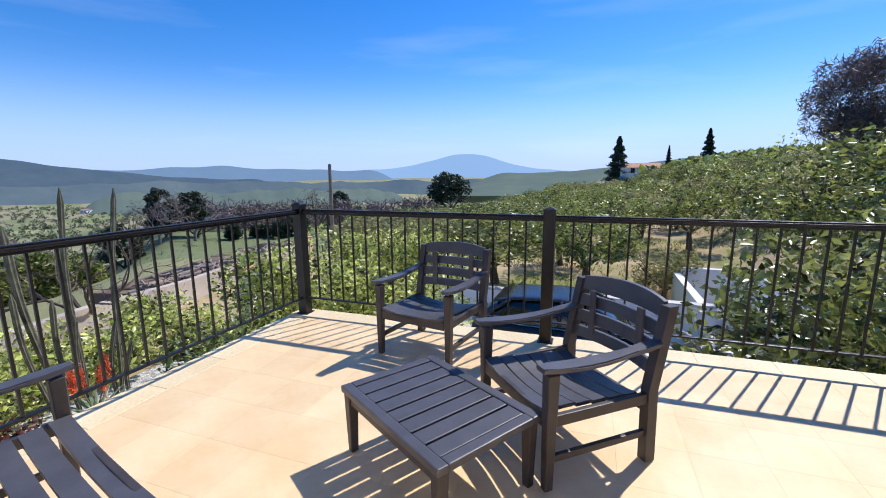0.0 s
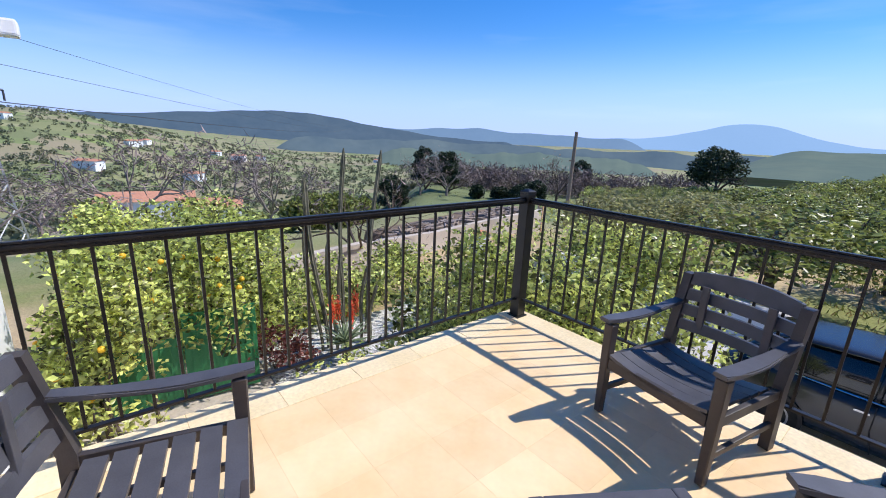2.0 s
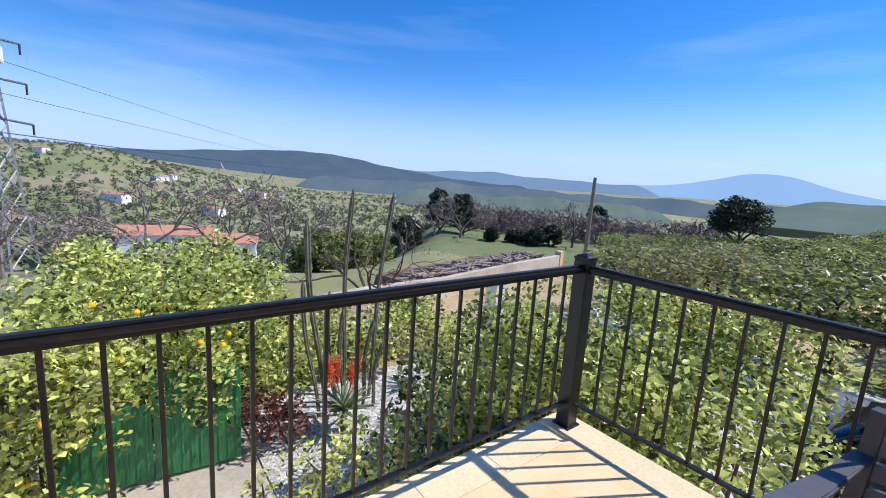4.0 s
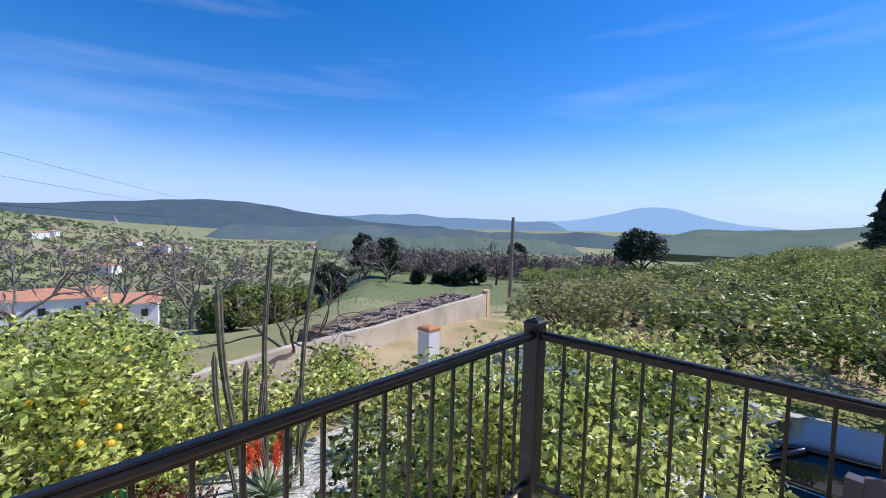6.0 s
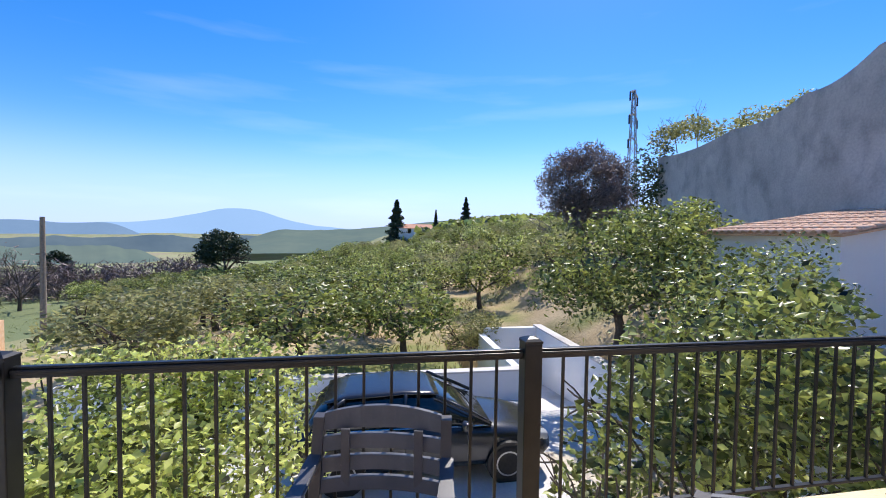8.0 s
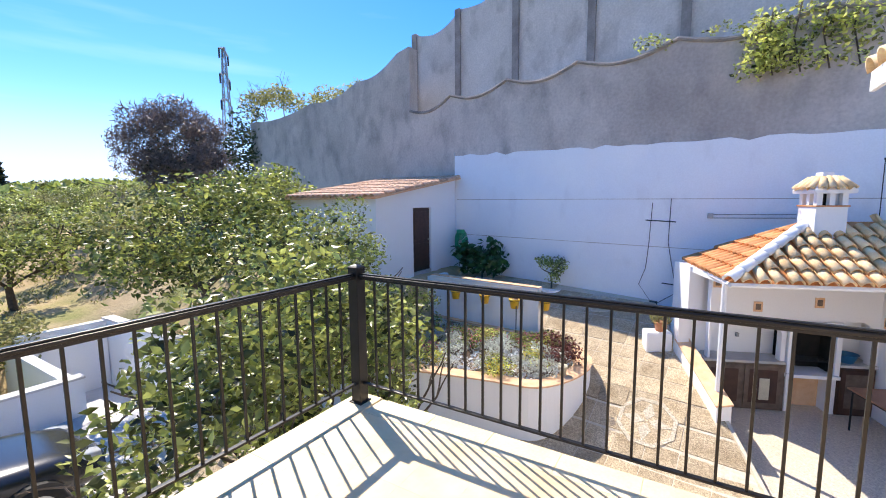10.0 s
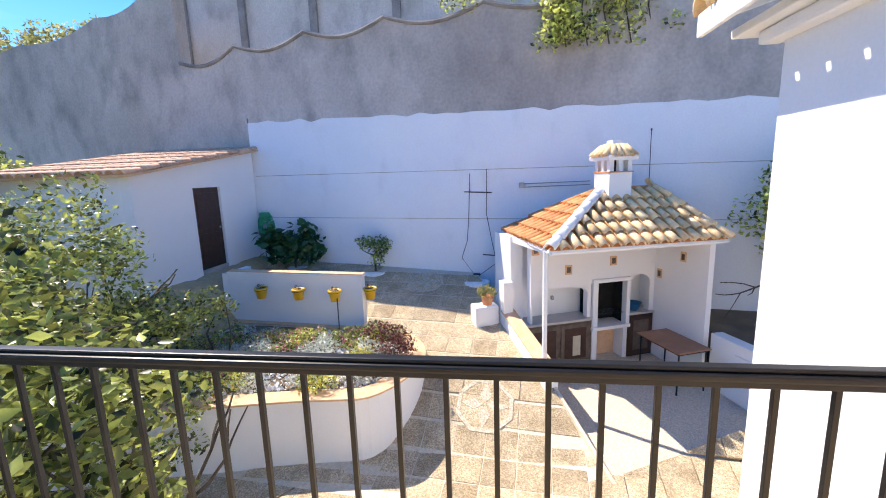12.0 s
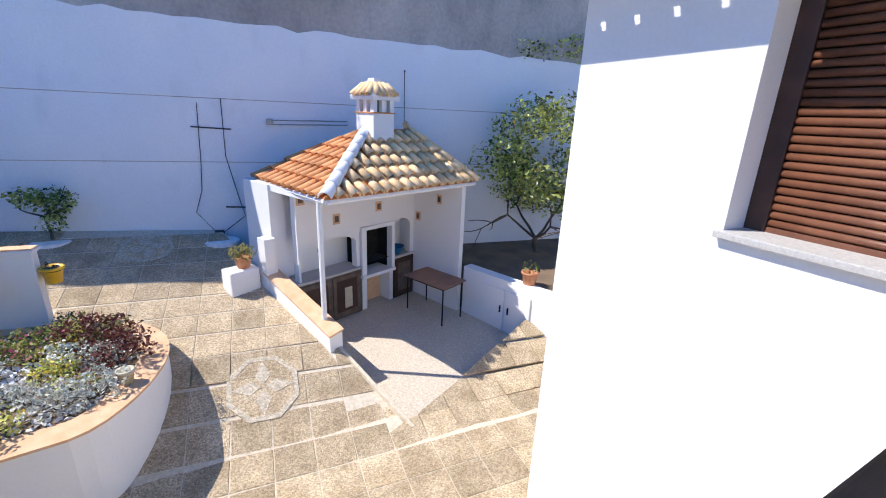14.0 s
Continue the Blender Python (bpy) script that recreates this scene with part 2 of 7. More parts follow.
M["roof_red"] = material("far_roof_tile", (0.52, 0.23, 0.14), (0.6, 0.3, 0.19), 0.85, 2, 9, 0.5, 0.03)
M["clay_pot"] = material("clay_pot", (0.48, 0.2, 0.1), (0.56, 0.26, 0.14), 0.8, 12, 80, 0.3)
M["pale_pot"] = material("pale_pot", (0.52, 0.48, 0.36), (0.6, 0.55, 0.43), 0.85, 12, 80, 0.3)


def streak(m, tone, low=0.5, high=0.8, across=0.7, up=0.42):
    """Water stains that run down a wall."""
    n, l = m.node_tree.nodes, m.node_tree.links
    hsv = next(k for k in n if k.bl_idname == "ShaderNodeHueSaturation")
    geo = next(k for k in n if k.bl_idname == "ShaderNodeNewGeometry")
    mp, tx, rp, mx = n.new("ShaderNodeMapping"), n.new("ShaderNodeTexNoise"), n.new("ShaderNodeValToRGB"), n.new("ShaderNodeMixRGB")
    mp.inputs["Scale"].default_value = (across, across, up)
    tx.inputs["Scale"].default_value, tx.inputs["Detail"].default_value = 2.2, 7
    rp.color_ramp.elements[0].position, rp.color_ramp.elements[1].position = low, high
    old = hsv.inputs["Color"].links[0].from_socket
    l.new(geo.outputs["Position"], mp.inputs["Vector"])
    l.new(mp.outputs["Vector"], tx.inputs["Vector"])
    l.new(tx.outputs["Fac"], rp.inputs["Fac"])
    l.new(rp.outputs["Color"], mx.inputs["Fac"])
    l.new(old, mx.inputs["Color1"])
    mx.inputs["Color2"].default_value = (*tone, 1)
    l.new(mx.outputs["Color"], hsv.inputs["Color"])


streak(M["concrete"], (0.31, 0.28, 0.262), 0.47, 0.78)
streak(M["concrete_light"], (0.36, 0.33, 0.30), 0.55, 0.8)
streak(M["blue_white"], (0.70, 0.70, 0.73), 0.58, 0.95)
streak(M["lane_wall"], (0.40, 0.34, 0.28), 0.55, 0.8)
M["dark_concrete"] = material("dark_coping_concrete", (0.22, 0.20, 0.19), (0.36, 0.33, 0.31), 0.95, 2.0, 20, 0.4)


def pebbles(m, scale, dark, light):
    """Set stones: each has its own tone and rounds up out of the cement."""
    n, l = m.node_tree.nodes, m.node_tree.links
    hsv = next(k for k in n if k.bl_idname == "ShaderNodeHueSaturation")
    geo = next(k for k in n if k.bl_idname == "ShaderNodeNewGeometry")
    bp = next(k for k in n if k.bl_idname == "ShaderNodeBump")
    vo, bw, rp, mx = n.new("ShaderNodeTexVoronoi"), n.new("ShaderNodeRGBToBW"), n.new("ShaderNodeValToRGB"), n.new("ShaderNodeMixRGB")
    vo.inputs["Scale"].default_value = scale
    l.new(geo.outputs["Position"], vo.inputs["Vector"])
    l.new(vo.outputs["Color"], bw.inputs[0])
    l.new(bw.outputs[0], rp.inputs["Fac"])
    e = rp.color_ramp.elements
    e[0].position, e[1].position = 0.2, 0.8
    e[0].color, e[1].color = (*dark, 1), (*light, 1)
    mx.blend_type, mx.inputs["Fac"].default_value = "MULTIPLY", 1.0
    l.new(hsv.inputs["Color"].links[0].from_socket, mx.inputs["Color1"])
    l.new(rp.outputs["Color"], mx.inputs["Color2"])
    l.new(mx.outputs["Color"], hsv.inputs["Color"])
    inv = n.new("ShaderNodeMath")
    inv.operation, inv.inputs[0].default_value = "SUBTRACT", 1.0
    l.new(vo.outputs["Distance"], inv.inputs[1])
    l.new(inv.outputs[0], bp.inputs["Height"])


pebbles(M["paver"], 62, (0.66, 0.63, 0.60), (1.22, 1.20, 1.16))
pebbles(M["bbq_floor"], 60, (0.86, 0.85, 0.84), (1.1, 1.09, 1.07))
pebbles(M["medallion"], 40, (0.75, 0.74, 0.72), (1.15, 1.15, 1.13))
pebbles(M["pale_gravel"], 26, (0.55, 0.55, 0.55), (1.25, 1.25, 1.25))


def land_material():
    """Ground of the orchard, the meadow and the valley: dry soil and grass by broad patches."""
    m = material("land", (0.40, 0.29, 0.16), (0.52, 0.40, 0.24), 0.97, 0.35, 9, 0.8, 0.05, c=(0.22, 0.23, 0.075), mask=(0.47, 0.56))
    n, l = m.node_tree.nodes, m.node_tree.links
    hsv = next(k for k in n if k.bl_idname == "ShaderNodeHueSaturation")
    soil = hsv.inputs["Color"].links[0].from_socket
    geo = next(k for k in n if k.bl_idname == "ShaderNodeNewGeometry")
    # the meadow past the lane, then green farmland farther out
    dist, near, sep, left = n.new("ShaderNodeVectorMath"), n.new("ShaderNodeMapRange"), n.new("ShaderNodeSeparateXYZ"), n.new("ShaderNodeMapRange")
    dist.operation = "LENGTH"
    l.new(geo.outputs["Position"], dist.inputs[0])
    l.new(dist.outputs["Value"], near.inputs["Value"])
    near.inputs["From Min"].default_value, near.inputs["From Max"].default_value = 90, 170
    l.new(geo.outputs["Position"], sep.inputs[0])
    l.new(sep.outputs["X"], left.inputs["Value"])
    left.inputs["From Min"].default_value, left.inputs["From Max"].default_value = -17, -24
    top = n.new("ShaderNodeMath")
    top.operation = "MAXIMUM"
    l.new(near.outputs["Result"], top.inputs[0])
    l.new(left.outputs["Result"], top.inputs[1])
    fields, fr, mx = n.new("ShaderNodeTexVoronoi"), n.new("ShaderNodeValToRGB"), n.new("ShaderNodeMixRGB")
    l.new(geo.outputs["Position"], fields.inputs["Vector"])
    fields.inputs["Scale"].default_value = 0.034
    e = fr.color_ramp.elements
    e[0].color, e[1].color = (0.27, 0.325, 0.105, 1), (0.32, 0.36, 0.145, 1)
    mid = e.new(0.5)
    mid.color = (0.27, 0.27, 0.12, 1)
    for at, tone in ((0.25, (0.17, 0.20, 0.085)), (0.7, (0.31, 0.26, 0.165))):
        e.new(at).color = (*tone, 1)
    l.new(fields.outputs["Color"], fr.inputs["Fac"])
    l.new(top.outputs[0], mx.inputs["Fac"])
    l.new(soil, mx.inputs["Color1"])
    l.new(fr.outputs["Color"], mx.inputs["Color2"])
    l.new(mx.outputs["Color"], hsv.inputs["Color"])
    return m


M["land"] = land_material()


def haze_glow_material(name, a, b, glow):
    """Far ridges seen through air: a dull colour, with the haze painted on as emission."""
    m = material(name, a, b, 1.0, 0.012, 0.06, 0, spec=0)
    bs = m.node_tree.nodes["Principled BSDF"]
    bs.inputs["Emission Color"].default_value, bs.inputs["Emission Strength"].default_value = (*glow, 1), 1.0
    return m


# The last tone of each is its haze, glowing from the ridge itself.
M["ridge_dark"] = haze_glow_material("wooded_ridge", (0.035, 0.05, 0.06), (0.05, 0.065, 0.07), (0.05, 0.085, 0.145))
M["ridge_mid"] = haze_glow_material("blue_haze_ridge", (0.04, 0.055, 0.075), (0.05, 0.065, 0.08), (0.15, 0.25, 0.42))
M["ridge_valley"] = haze_glow_material("valley_haze", (0.045, 0.06, 0.065), (0.09, 0.105, 0.09), (0.065, 0.105, 0.16))
M["ridge_far"] = haze_glow_material("pale_haze_ridge", (0.04, 0.05, 0.07), (0.045, 0.055, 0.075), (0.27, 0.45, 0.76))
M["ridge_green"] = haze_glow_material("green_ridge", (0.05, 0.07, 0.045), (0.08, 0.095, 0.055), (0.085, 0.125, 0.16))

# ---------------------------------------------------------------- building blocks


def thing(name, label, category, at=(0, 0, 0), rz=0.0, group="", kind=""):
    """An empty at the base of a thing, which parents its parts."""
    ob = new(name)
    ob.empty_display_size = 0.1
    ob.matrix_world = pose(*at, 0, 0, rz)
    return tagged(ob, label, category, group, kind)


def link_mesh(name, me, mat, parent=None, label="", smooth=False):
    if mat:
        me.materials.append(M[mat])
    if smooth:
        me.polygons.foreach_set("use_smooth", [True] * len(me.polygons))
    ob = new(name, me)
    if parent:
        ob.parent = parent
    return tagged(ob, label)


def part(name, bm, mat, parent=None, label="", smooth=False):
    """One mesh object from a bmesh, in its parent's axes."""
    bmesh.ops.recalc_face_normals(bm, faces=bm.faces)
    me = bpy.data.meshes.new(name)
    bm.to_mesh(me)
    bm.free()
    return link_mesh(name, me, mat, parent, label, smooth)


def add_box(bm, lo, hi, m=None, bevel=0.0):
    vs = [bm.verts.new((x, y, z)) for x in (lo[0], hi[0]) for y in (lo[1], hi[1]) for z in (lo[2], hi[2])]
    fs = [bm.faces.new([vs[i] for i in q]) for q in ((0, 1, 3, 2), (4, 6, 7, 5), (0, 4, 5, 1), (2, 3, 7, 6), (0, 2, 6, 4), (1, 5, 7, 3))]
    if bevel:
        es = list({e for f in fs for e in f.edges})
        r = bmesh.ops.bevel(bm, geom=es, offset=bevel, segments=2, affect="EDGES", profile=0.6)
        vs = list({v for f in r["faces"] for v in f.verts} | {v for v in vs if v.is_valid})
    if m is not None:
        bmesh.ops.transform(bm, matrix=m, verts=[v for v in vs if v.is_valid])
    return bm


def box(lo, hi, bevel=0.0, m=None):
    return add_box(bmesh.new(), lo, hi, m, bevel)


def sweep(bm, points, radii, sides=8, flat=1.0):
    """A tube along points with a radius at each; flat squeezes it upright."""
    rings = []
    points = [Vector(p) for p in points]
    for i, p in enumerate(points):
        d = (points[min(i + 1, len(points) - 1)] - points[max(i - 1, 0)]).normalized()
        ref = Vector((0, 0, 1)) if abs(d.z) < 0.9 else Vector((0, 1, 0))
        a = d.cross(ref).normalized()
        b = a.cross(d)
        r = radii[i] if hasattr(radii, "__len__") else radii
        rings.append([bm.verts.new(p + a * r * math.cos(2 * math.pi * k / sides) + b * r * flat * math.sin(2 * math.pi * k / sides)) for k in range(sides)])
    for q, w in zip(rings, rings[1:]):
        for k in range(sides):
            bm.faces.new((q[k], q[(k + 1) % sides], w[(k + 1) % sides], w[k]))
    bm.faces.new(rings[0][::-1])
    bm.faces.new(rings[-1])
    return bm


def tube(points, radii, sides=8, flat=1.0):
    return sweep(bmesh.new(), points, radii, sides, flat)


def lathe(profile, sides=20, at=(0, 0, 0)):
    """A turned shape from (radius, height) pairs."""
    bm = bmesh.new()
    rings = [[bm.verts.new((at[0] + r * math.cos(2 * math.pi * k / sides), at[1] + r * math.sin(2 * math.pi * k / sides), at[2] + z)) for k in range(sides)] for r, z in profile]
    for q, w in zip(rings, rings[1:]):
        for k in range(sides):
            bm.faces.new((q[k], q[(k + 1) % sides], w[(k + 1) % sides], w[k]))
    bm.faces.new(rings[0][::-1])
    bm.faces.new(rings[-1])
    return bm


def prism(outline, lo, hi, bm=None):
    """An upright prism over an outline (x, y); lo and hi are heights or functions of (x, y)."""
    bm = bm or bmesh.new()
    f = (lambda v: v if callable(v) else (lambda x, y: v))
    a = [bm.verts.new((x, y, f(lo)(x, y))) for x, y in outline]
    b = [bm.verts.new((x, y, f(hi)(x, y))) for x, y in outline]
    bm.faces.new(a[::-1])
    bm.faces.new(b)
    for i in range(len(a)):
        j = (i + 1) % len(a)
        bm.faces.new((a[i], a[j], b[j], b[i]))
    return bm


def slab_between(outline, p, q, axis="y"):
    """A flat outline in (along, z) given thickness p..q across; axis names the across direction."""
    bm = bmesh.new()
    put = (lambda s, z, w: (s, w, z)) if axis == "y" else (lambda s, z, w: (w, s, z))
    a = [bm.verts.new(put(s, z, p)) for s, z in outline]
    b = [bm.verts.new(put(s, z, q)) for s, z in outline]
    bm.faces.new(a[::-1])
    bm.faces.new(b)
    for i in range(len(a)):
        j = (i + 1) % len(a)
        bm.faces.new((a[i], a[j], b[j], b[i]))
    return bm


rng = np.random.default_rng(7)


def leaf_mesh(name, centres, size, aspect=0.45, up=0.3, jitter=0.35, droop=0.0):
    """Folded leaves of four corners at each centre."""
    n = len(centres)
    d = rng.normal(size=(n, 3))
    d[:, 2] = d[:, 2] * 0.6 + up - droop
    d /= np.linalg.norm(d, axis=1)[:, None]
    s = np.cross(d, rng.normal(size=(n, 3)))
    s /= np.linalg.norm(s, axis=1)[:, None]
    nn = np.cross(d, s)
    L = (size * (1 + jitter * rng.uniform(-1, 1, n)))[:, None]
    v = np.empty((n, 4, 3))
    v[:, 0] = centres - d * L * 0.5
    v[:, 1] = centres + s * L * aspect * 0.5 + nn * L * 0.10
    v[:, 2] = centres + d * L * 0.5
    v[:, 3] = centres - s * L * aspect * 0.5 + nn * L * 0.10
    idx = np.arange(n)[:, None] * 4
    tri = np.concatenate((idx + np.array([0, 1, 2]), idx + np.array([0, 2, 3])), 1).reshape(-1)
    me = bpy.data.meshes.new(name)
    me.vertices.add(4 * n)
    me.vertices.foreach_set("co", v.reshape(-1))
    me.loops.add(6 * n)
    me.loops.foreach_set("vertex_index", tri.astype(np.int32))
    me.polygons.add(2 * n)
    me.polygons.foreach_set("loop_start", np.arange(0, 6 * n, 3, dtype=np.int32))
    me.update(calc_edges=True)
    return me


def clumps(centres, radii, per, squash=0.8):
    """Points in soft clumps, denser towards each clump's skin."""
    out = []
    for c, r in zip(centres, radii):
        k = max(3, int(per * r * r))
        d = rng.normal(size=(k, 3))
        d /= np.linalg.norm(d, axis=1)[:, None]
        q = d * (r * rng.uniform(0.35, 1.12, k) ** 0.6)[:, None]
        q[:, 2] *= squash
        out.append(np.asarray(c) + q)
    return np.concatenate(out)


def branch(bm, p, d, length, r, depth, spread=0.6, sides=5, tips=None, bend=0.25):
    """A limb that tapers, bends and forks."""
    p, d = Vector(p), Vector(d).normalized()
    pts, rad = [p.copy()], [r]
    for i in range(3):
        d = (d + Vector(rng.normal(size=3)) * bend * 0.5).normalized()
        p = p + d * length / 3
        pts.append(p.copy())
        rad.append(r * (1 - 0.14 * (i + 1)))
    sweep(bm, pts, rad, sides)
    if tips is not None and depth <= 1:
        tips.append(tuple(p))
    if depth > 0:
        for _ in range(3 if depth > 1 else 2):
            e = (d + Vector(rng.normal(size=3)) * spread).normalized()
            e.z += 0.12
            branch(bm, p, e, length * rng.uniform(0.6, 0.85), r * 0.6, depth - 1, spread, max(3, sides - 1), tips, bend)

# ---------------------------------------------------------------- ground
smooth01 = lambda a, b, t: (lambda k: k * k * (3 - 2 * k))(min(1.0, max(0.0, (t - a) / (b - a))))


def ground_z(x, y):
    """Height of the land: the plot, the tilted orchard, the meadow, and the valley."""
    r = math.hypot(x, y)
    z = -2.86
    z += 0.085 * (min(60, max(-30, x)) - 1) * smooth01(13, 34, y)
    z += 0.45 * smooth01(12.2, 12.8, y) * smooth01(-9, -6, x)
    if x > 0:
        z += 0.011 * max(0, min(y, 90) - 16) * smooth01(0, 25, x)
    z += 2.1 * smooth01(4.5, 8.5, x) * smooth01(6.5, 9.0, y) * (1 - 0.5 * smooth01(14, 24, y))
    z -= 2.2 * smooth01(9.5, 12.5, y) * (1 - smooth01(4.5, 5.3, x)) * smooth01(0.9, 2.0, x) * (1 - smooth01(16.7, 18.2, y))
    z -= 0.9 * smooth01(-9, -14, x) * smooth01(-20, 5, y)
    az = math.degrees(math.atan2(-x, y))
    west = smooth01(52, 66, az)
    fall = (smooth01(55, 240, r) * (1 - west) + smooth01(16, 130, r) * west) * 34 * smooth01(-12, 14, az) * (1 - 0.2 * smooth01(60, 110, az))
    rise = smooth01(230, 760, r) * 46 * smooth01(70, 96, az)
    z += rise - fall
    z += 11.5 * math.exp(-((x + 94) ** 2 + (y - 13) ** 2) / 900.0)
    z += smooth01(60, 500, r) * 9 * (1 - smooth01(-20, 5, az))
    if r > 60:
        z += 1.5 * smooth01(60, 200, r) * noise.noise(Vector((x * 0.012, y * 0.012, 3.0))) + 6 * smooth01(200, 700, r) * noise.noise(Vector((x * 0.003, y * 0.003, 1.0)))
    return z + 0.05 * noise.noise(Vector((x * 0.5, y * 0.5, 0)))


def build_ground():
    radii = [0.0] + [0.8 * 1.075 ** i for i in range(121)]
    turn = 240
    verts = [(0, 0, ground_z(0, 0))] + [(r * math.sin(2 * math.pi * k / turn), r * math.cos(2 * math.pi * k / turn), ground_z(r * math.sin(2 * math.pi * k / turn), r * math.cos(2 * math.pi * k / turn))) for r in radii[1:] for k in range(turn)]
    faces = [(0, 1 + (k + 1) % turn, 1 + k) for k in range(turn)]
    for i in range(len(radii) - 2):
        a, b = 1 + i * turn, 1 + (i + 1) * turn
        faces += [(a + k, a + (k + 1) % turn, b + (k + 1) % turn, b + k) for k in range(turn)]
    me = bpy.data.meshes.new("ground")
    me.from_pydata(verts, [], faces)
    ob = link_mesh("ground", me, "land", None, "dry orchard soil, meadow and green valley land", True)
    return tagged(ob, "", "ground", "", "structure")


build_ground()


def ridge(name, distance, az0, az1, crest, base, mat, label, deep=0.25):
    """A far range of hills: crest(azimuth) gives its angle above the eye in degrees."""
    bm = bmesh.new()
    n, rows = 140, 7
    grid = []
    for i in range(n + 1):
        az = az0 + (az1 - az0) * i / n
        col = []
        for j in range(rows):
            f = j / (rows - 1)
            d = distance * (1 + deep * f)
            taper = smooth01(0, 9, min(az - az0, az1 - az))
            top = 1.6 + d * math.tan(radians(base + (crest(az) - base) * taper))
            low = 1.6 + distance * math.tan(radians(base))
            z = low + (top - low) * f ** 0.8
            z += distance * 0.003 * noise.noise(Vector((az * 0.5, f * 4, distance))) * math.sin(math.pi * f)
            a = radians(az)
            col.append(bm.verts.new((-d * math.sin(a), d * math.cos(a), z)))
        grid.append(col)
    for p, q in zip(grid, grid[1:]):
        for j in range(rows - 1):
            bm.faces.new((p[j], q[j], q[j + 1], p[j + 1]))
    ob = part(name, bm, mat, None, label, True)
    return tagged(ob, "", "backdrop", "", "structure")


bump = lambda az, c, w: math.exp(-((az - c) / w) ** 2)
wob = lambda az, k, s: s * noise.noise(Vector((az * k, 0, k)))
# Haze on these ranges comes only from their glowing materials.
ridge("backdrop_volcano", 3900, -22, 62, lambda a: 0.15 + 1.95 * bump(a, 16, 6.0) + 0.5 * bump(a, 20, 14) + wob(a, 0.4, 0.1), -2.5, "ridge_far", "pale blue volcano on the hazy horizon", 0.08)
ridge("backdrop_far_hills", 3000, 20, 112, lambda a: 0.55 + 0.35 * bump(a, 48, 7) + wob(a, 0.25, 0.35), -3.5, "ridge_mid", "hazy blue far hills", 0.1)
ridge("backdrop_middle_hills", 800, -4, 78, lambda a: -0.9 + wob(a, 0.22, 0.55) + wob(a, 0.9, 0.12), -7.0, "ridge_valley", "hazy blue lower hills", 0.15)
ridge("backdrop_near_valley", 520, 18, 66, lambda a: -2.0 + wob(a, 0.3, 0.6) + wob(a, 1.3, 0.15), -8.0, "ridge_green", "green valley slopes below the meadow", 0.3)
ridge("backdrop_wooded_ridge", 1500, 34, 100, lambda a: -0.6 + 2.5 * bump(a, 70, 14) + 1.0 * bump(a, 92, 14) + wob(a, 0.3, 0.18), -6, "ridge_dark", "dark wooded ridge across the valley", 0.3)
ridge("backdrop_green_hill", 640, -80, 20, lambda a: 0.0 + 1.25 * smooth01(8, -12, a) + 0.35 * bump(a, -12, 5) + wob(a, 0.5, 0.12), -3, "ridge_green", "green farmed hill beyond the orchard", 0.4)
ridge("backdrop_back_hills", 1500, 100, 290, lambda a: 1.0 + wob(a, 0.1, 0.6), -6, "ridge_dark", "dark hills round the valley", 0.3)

# ---------------------------------------------------------------- terrace
XL, XM, XR, YF, YW = -3.23, -0.93, 1.50, 3.595, -0.25
terrace = thing("terrace", "raised terrace with peach floor tiles and white walls", "terrace", kind="structure")
part("wall", box((XL - 0.10, YW, -2.86), (XR + 0.10, YF + 0.10, -0.12)), "white_wall", terrace)
part("slab", box((XL - 0.13, YW, -0.12), (XR + 0.13, YF + 0.13, -0.012), 0.01), "edge", terrace, "pale stone slab edge")
part("grout", box((XL + 0.12, YW + 0.002, -0.012), (XR - 0.12, YF - 0.12, -0.004)), "grout", terrace)


def unit_tile(name, w, d, h, mat, bevel=0.003):
    bm = bmesh.new()
    add_box(bm, (-w / 2, -d / 2, 0), (w / 2, d / 2, h))
    top = [e for e in bm.edges if all(v.co.z > h * 0.9 for v in e.verts)]
    bmesh.ops.bevel(bm, geom=top, offset=bevel, segments=1, affect="EDGES")
    me = bpy.data.meshes.new(name)
    bm.to_mesh(me)
    bm.free()
    me.materials.append(M[mat])
    return me


def lay(name, me, parent, m):
    ob = new(name, me)
    ob.parent = parent
    ob.matrix_basis = m
    return ob


# ---------------------------------------------------------------- railing
TOP = 1.0


def railing(name, a, b, posts, label):
    """An iron rail between two points on the floor: handrail, bottom rail, square balusters."""
    a, b = Vector((*a, 0)), Vector((*b, 0))
    length = (b - a).length
    rz = math.degrees(math.atan2(b.y - a.y, b.x - a.x))
    ob = thing(name, label, "railing", a, rz, "terrace railings")
    part("handrail", box((0, -0.026, TOP - 0.018), (length, 0.026, TOP + 0.002), 0.006), "iron", ob)
    part("rail_crown", box((0, -0.015, TOP + 0.002), (length, 0.015, TOP + 0.014), 0.004), "iron", ob)
    part("upper_bar", box((0, -0.018, TOP - 0.034), (length, 0.018, TOP - 0.018), 0.003), "iron", ob)
    part("bottom_rail", box((0, -0.015, 0.15), (length, 0.015, 0.165), 0.003), "iron", ob)
    n = int(length / 0.124)
    bal = bpy.data.meshes.new("baluster")
    bm = box((-0.007, -0.007, 0.16), (0.007, 0.007, TOP - 0.030), 0.0015)
    bm.to_mesh(bal)
    bm.free()
    bal.materials.append(M["iron"])
    for i in range(1, n):
        lay("baluster", bal, ob, pose(i * length / n, 0, 0))
    return ob


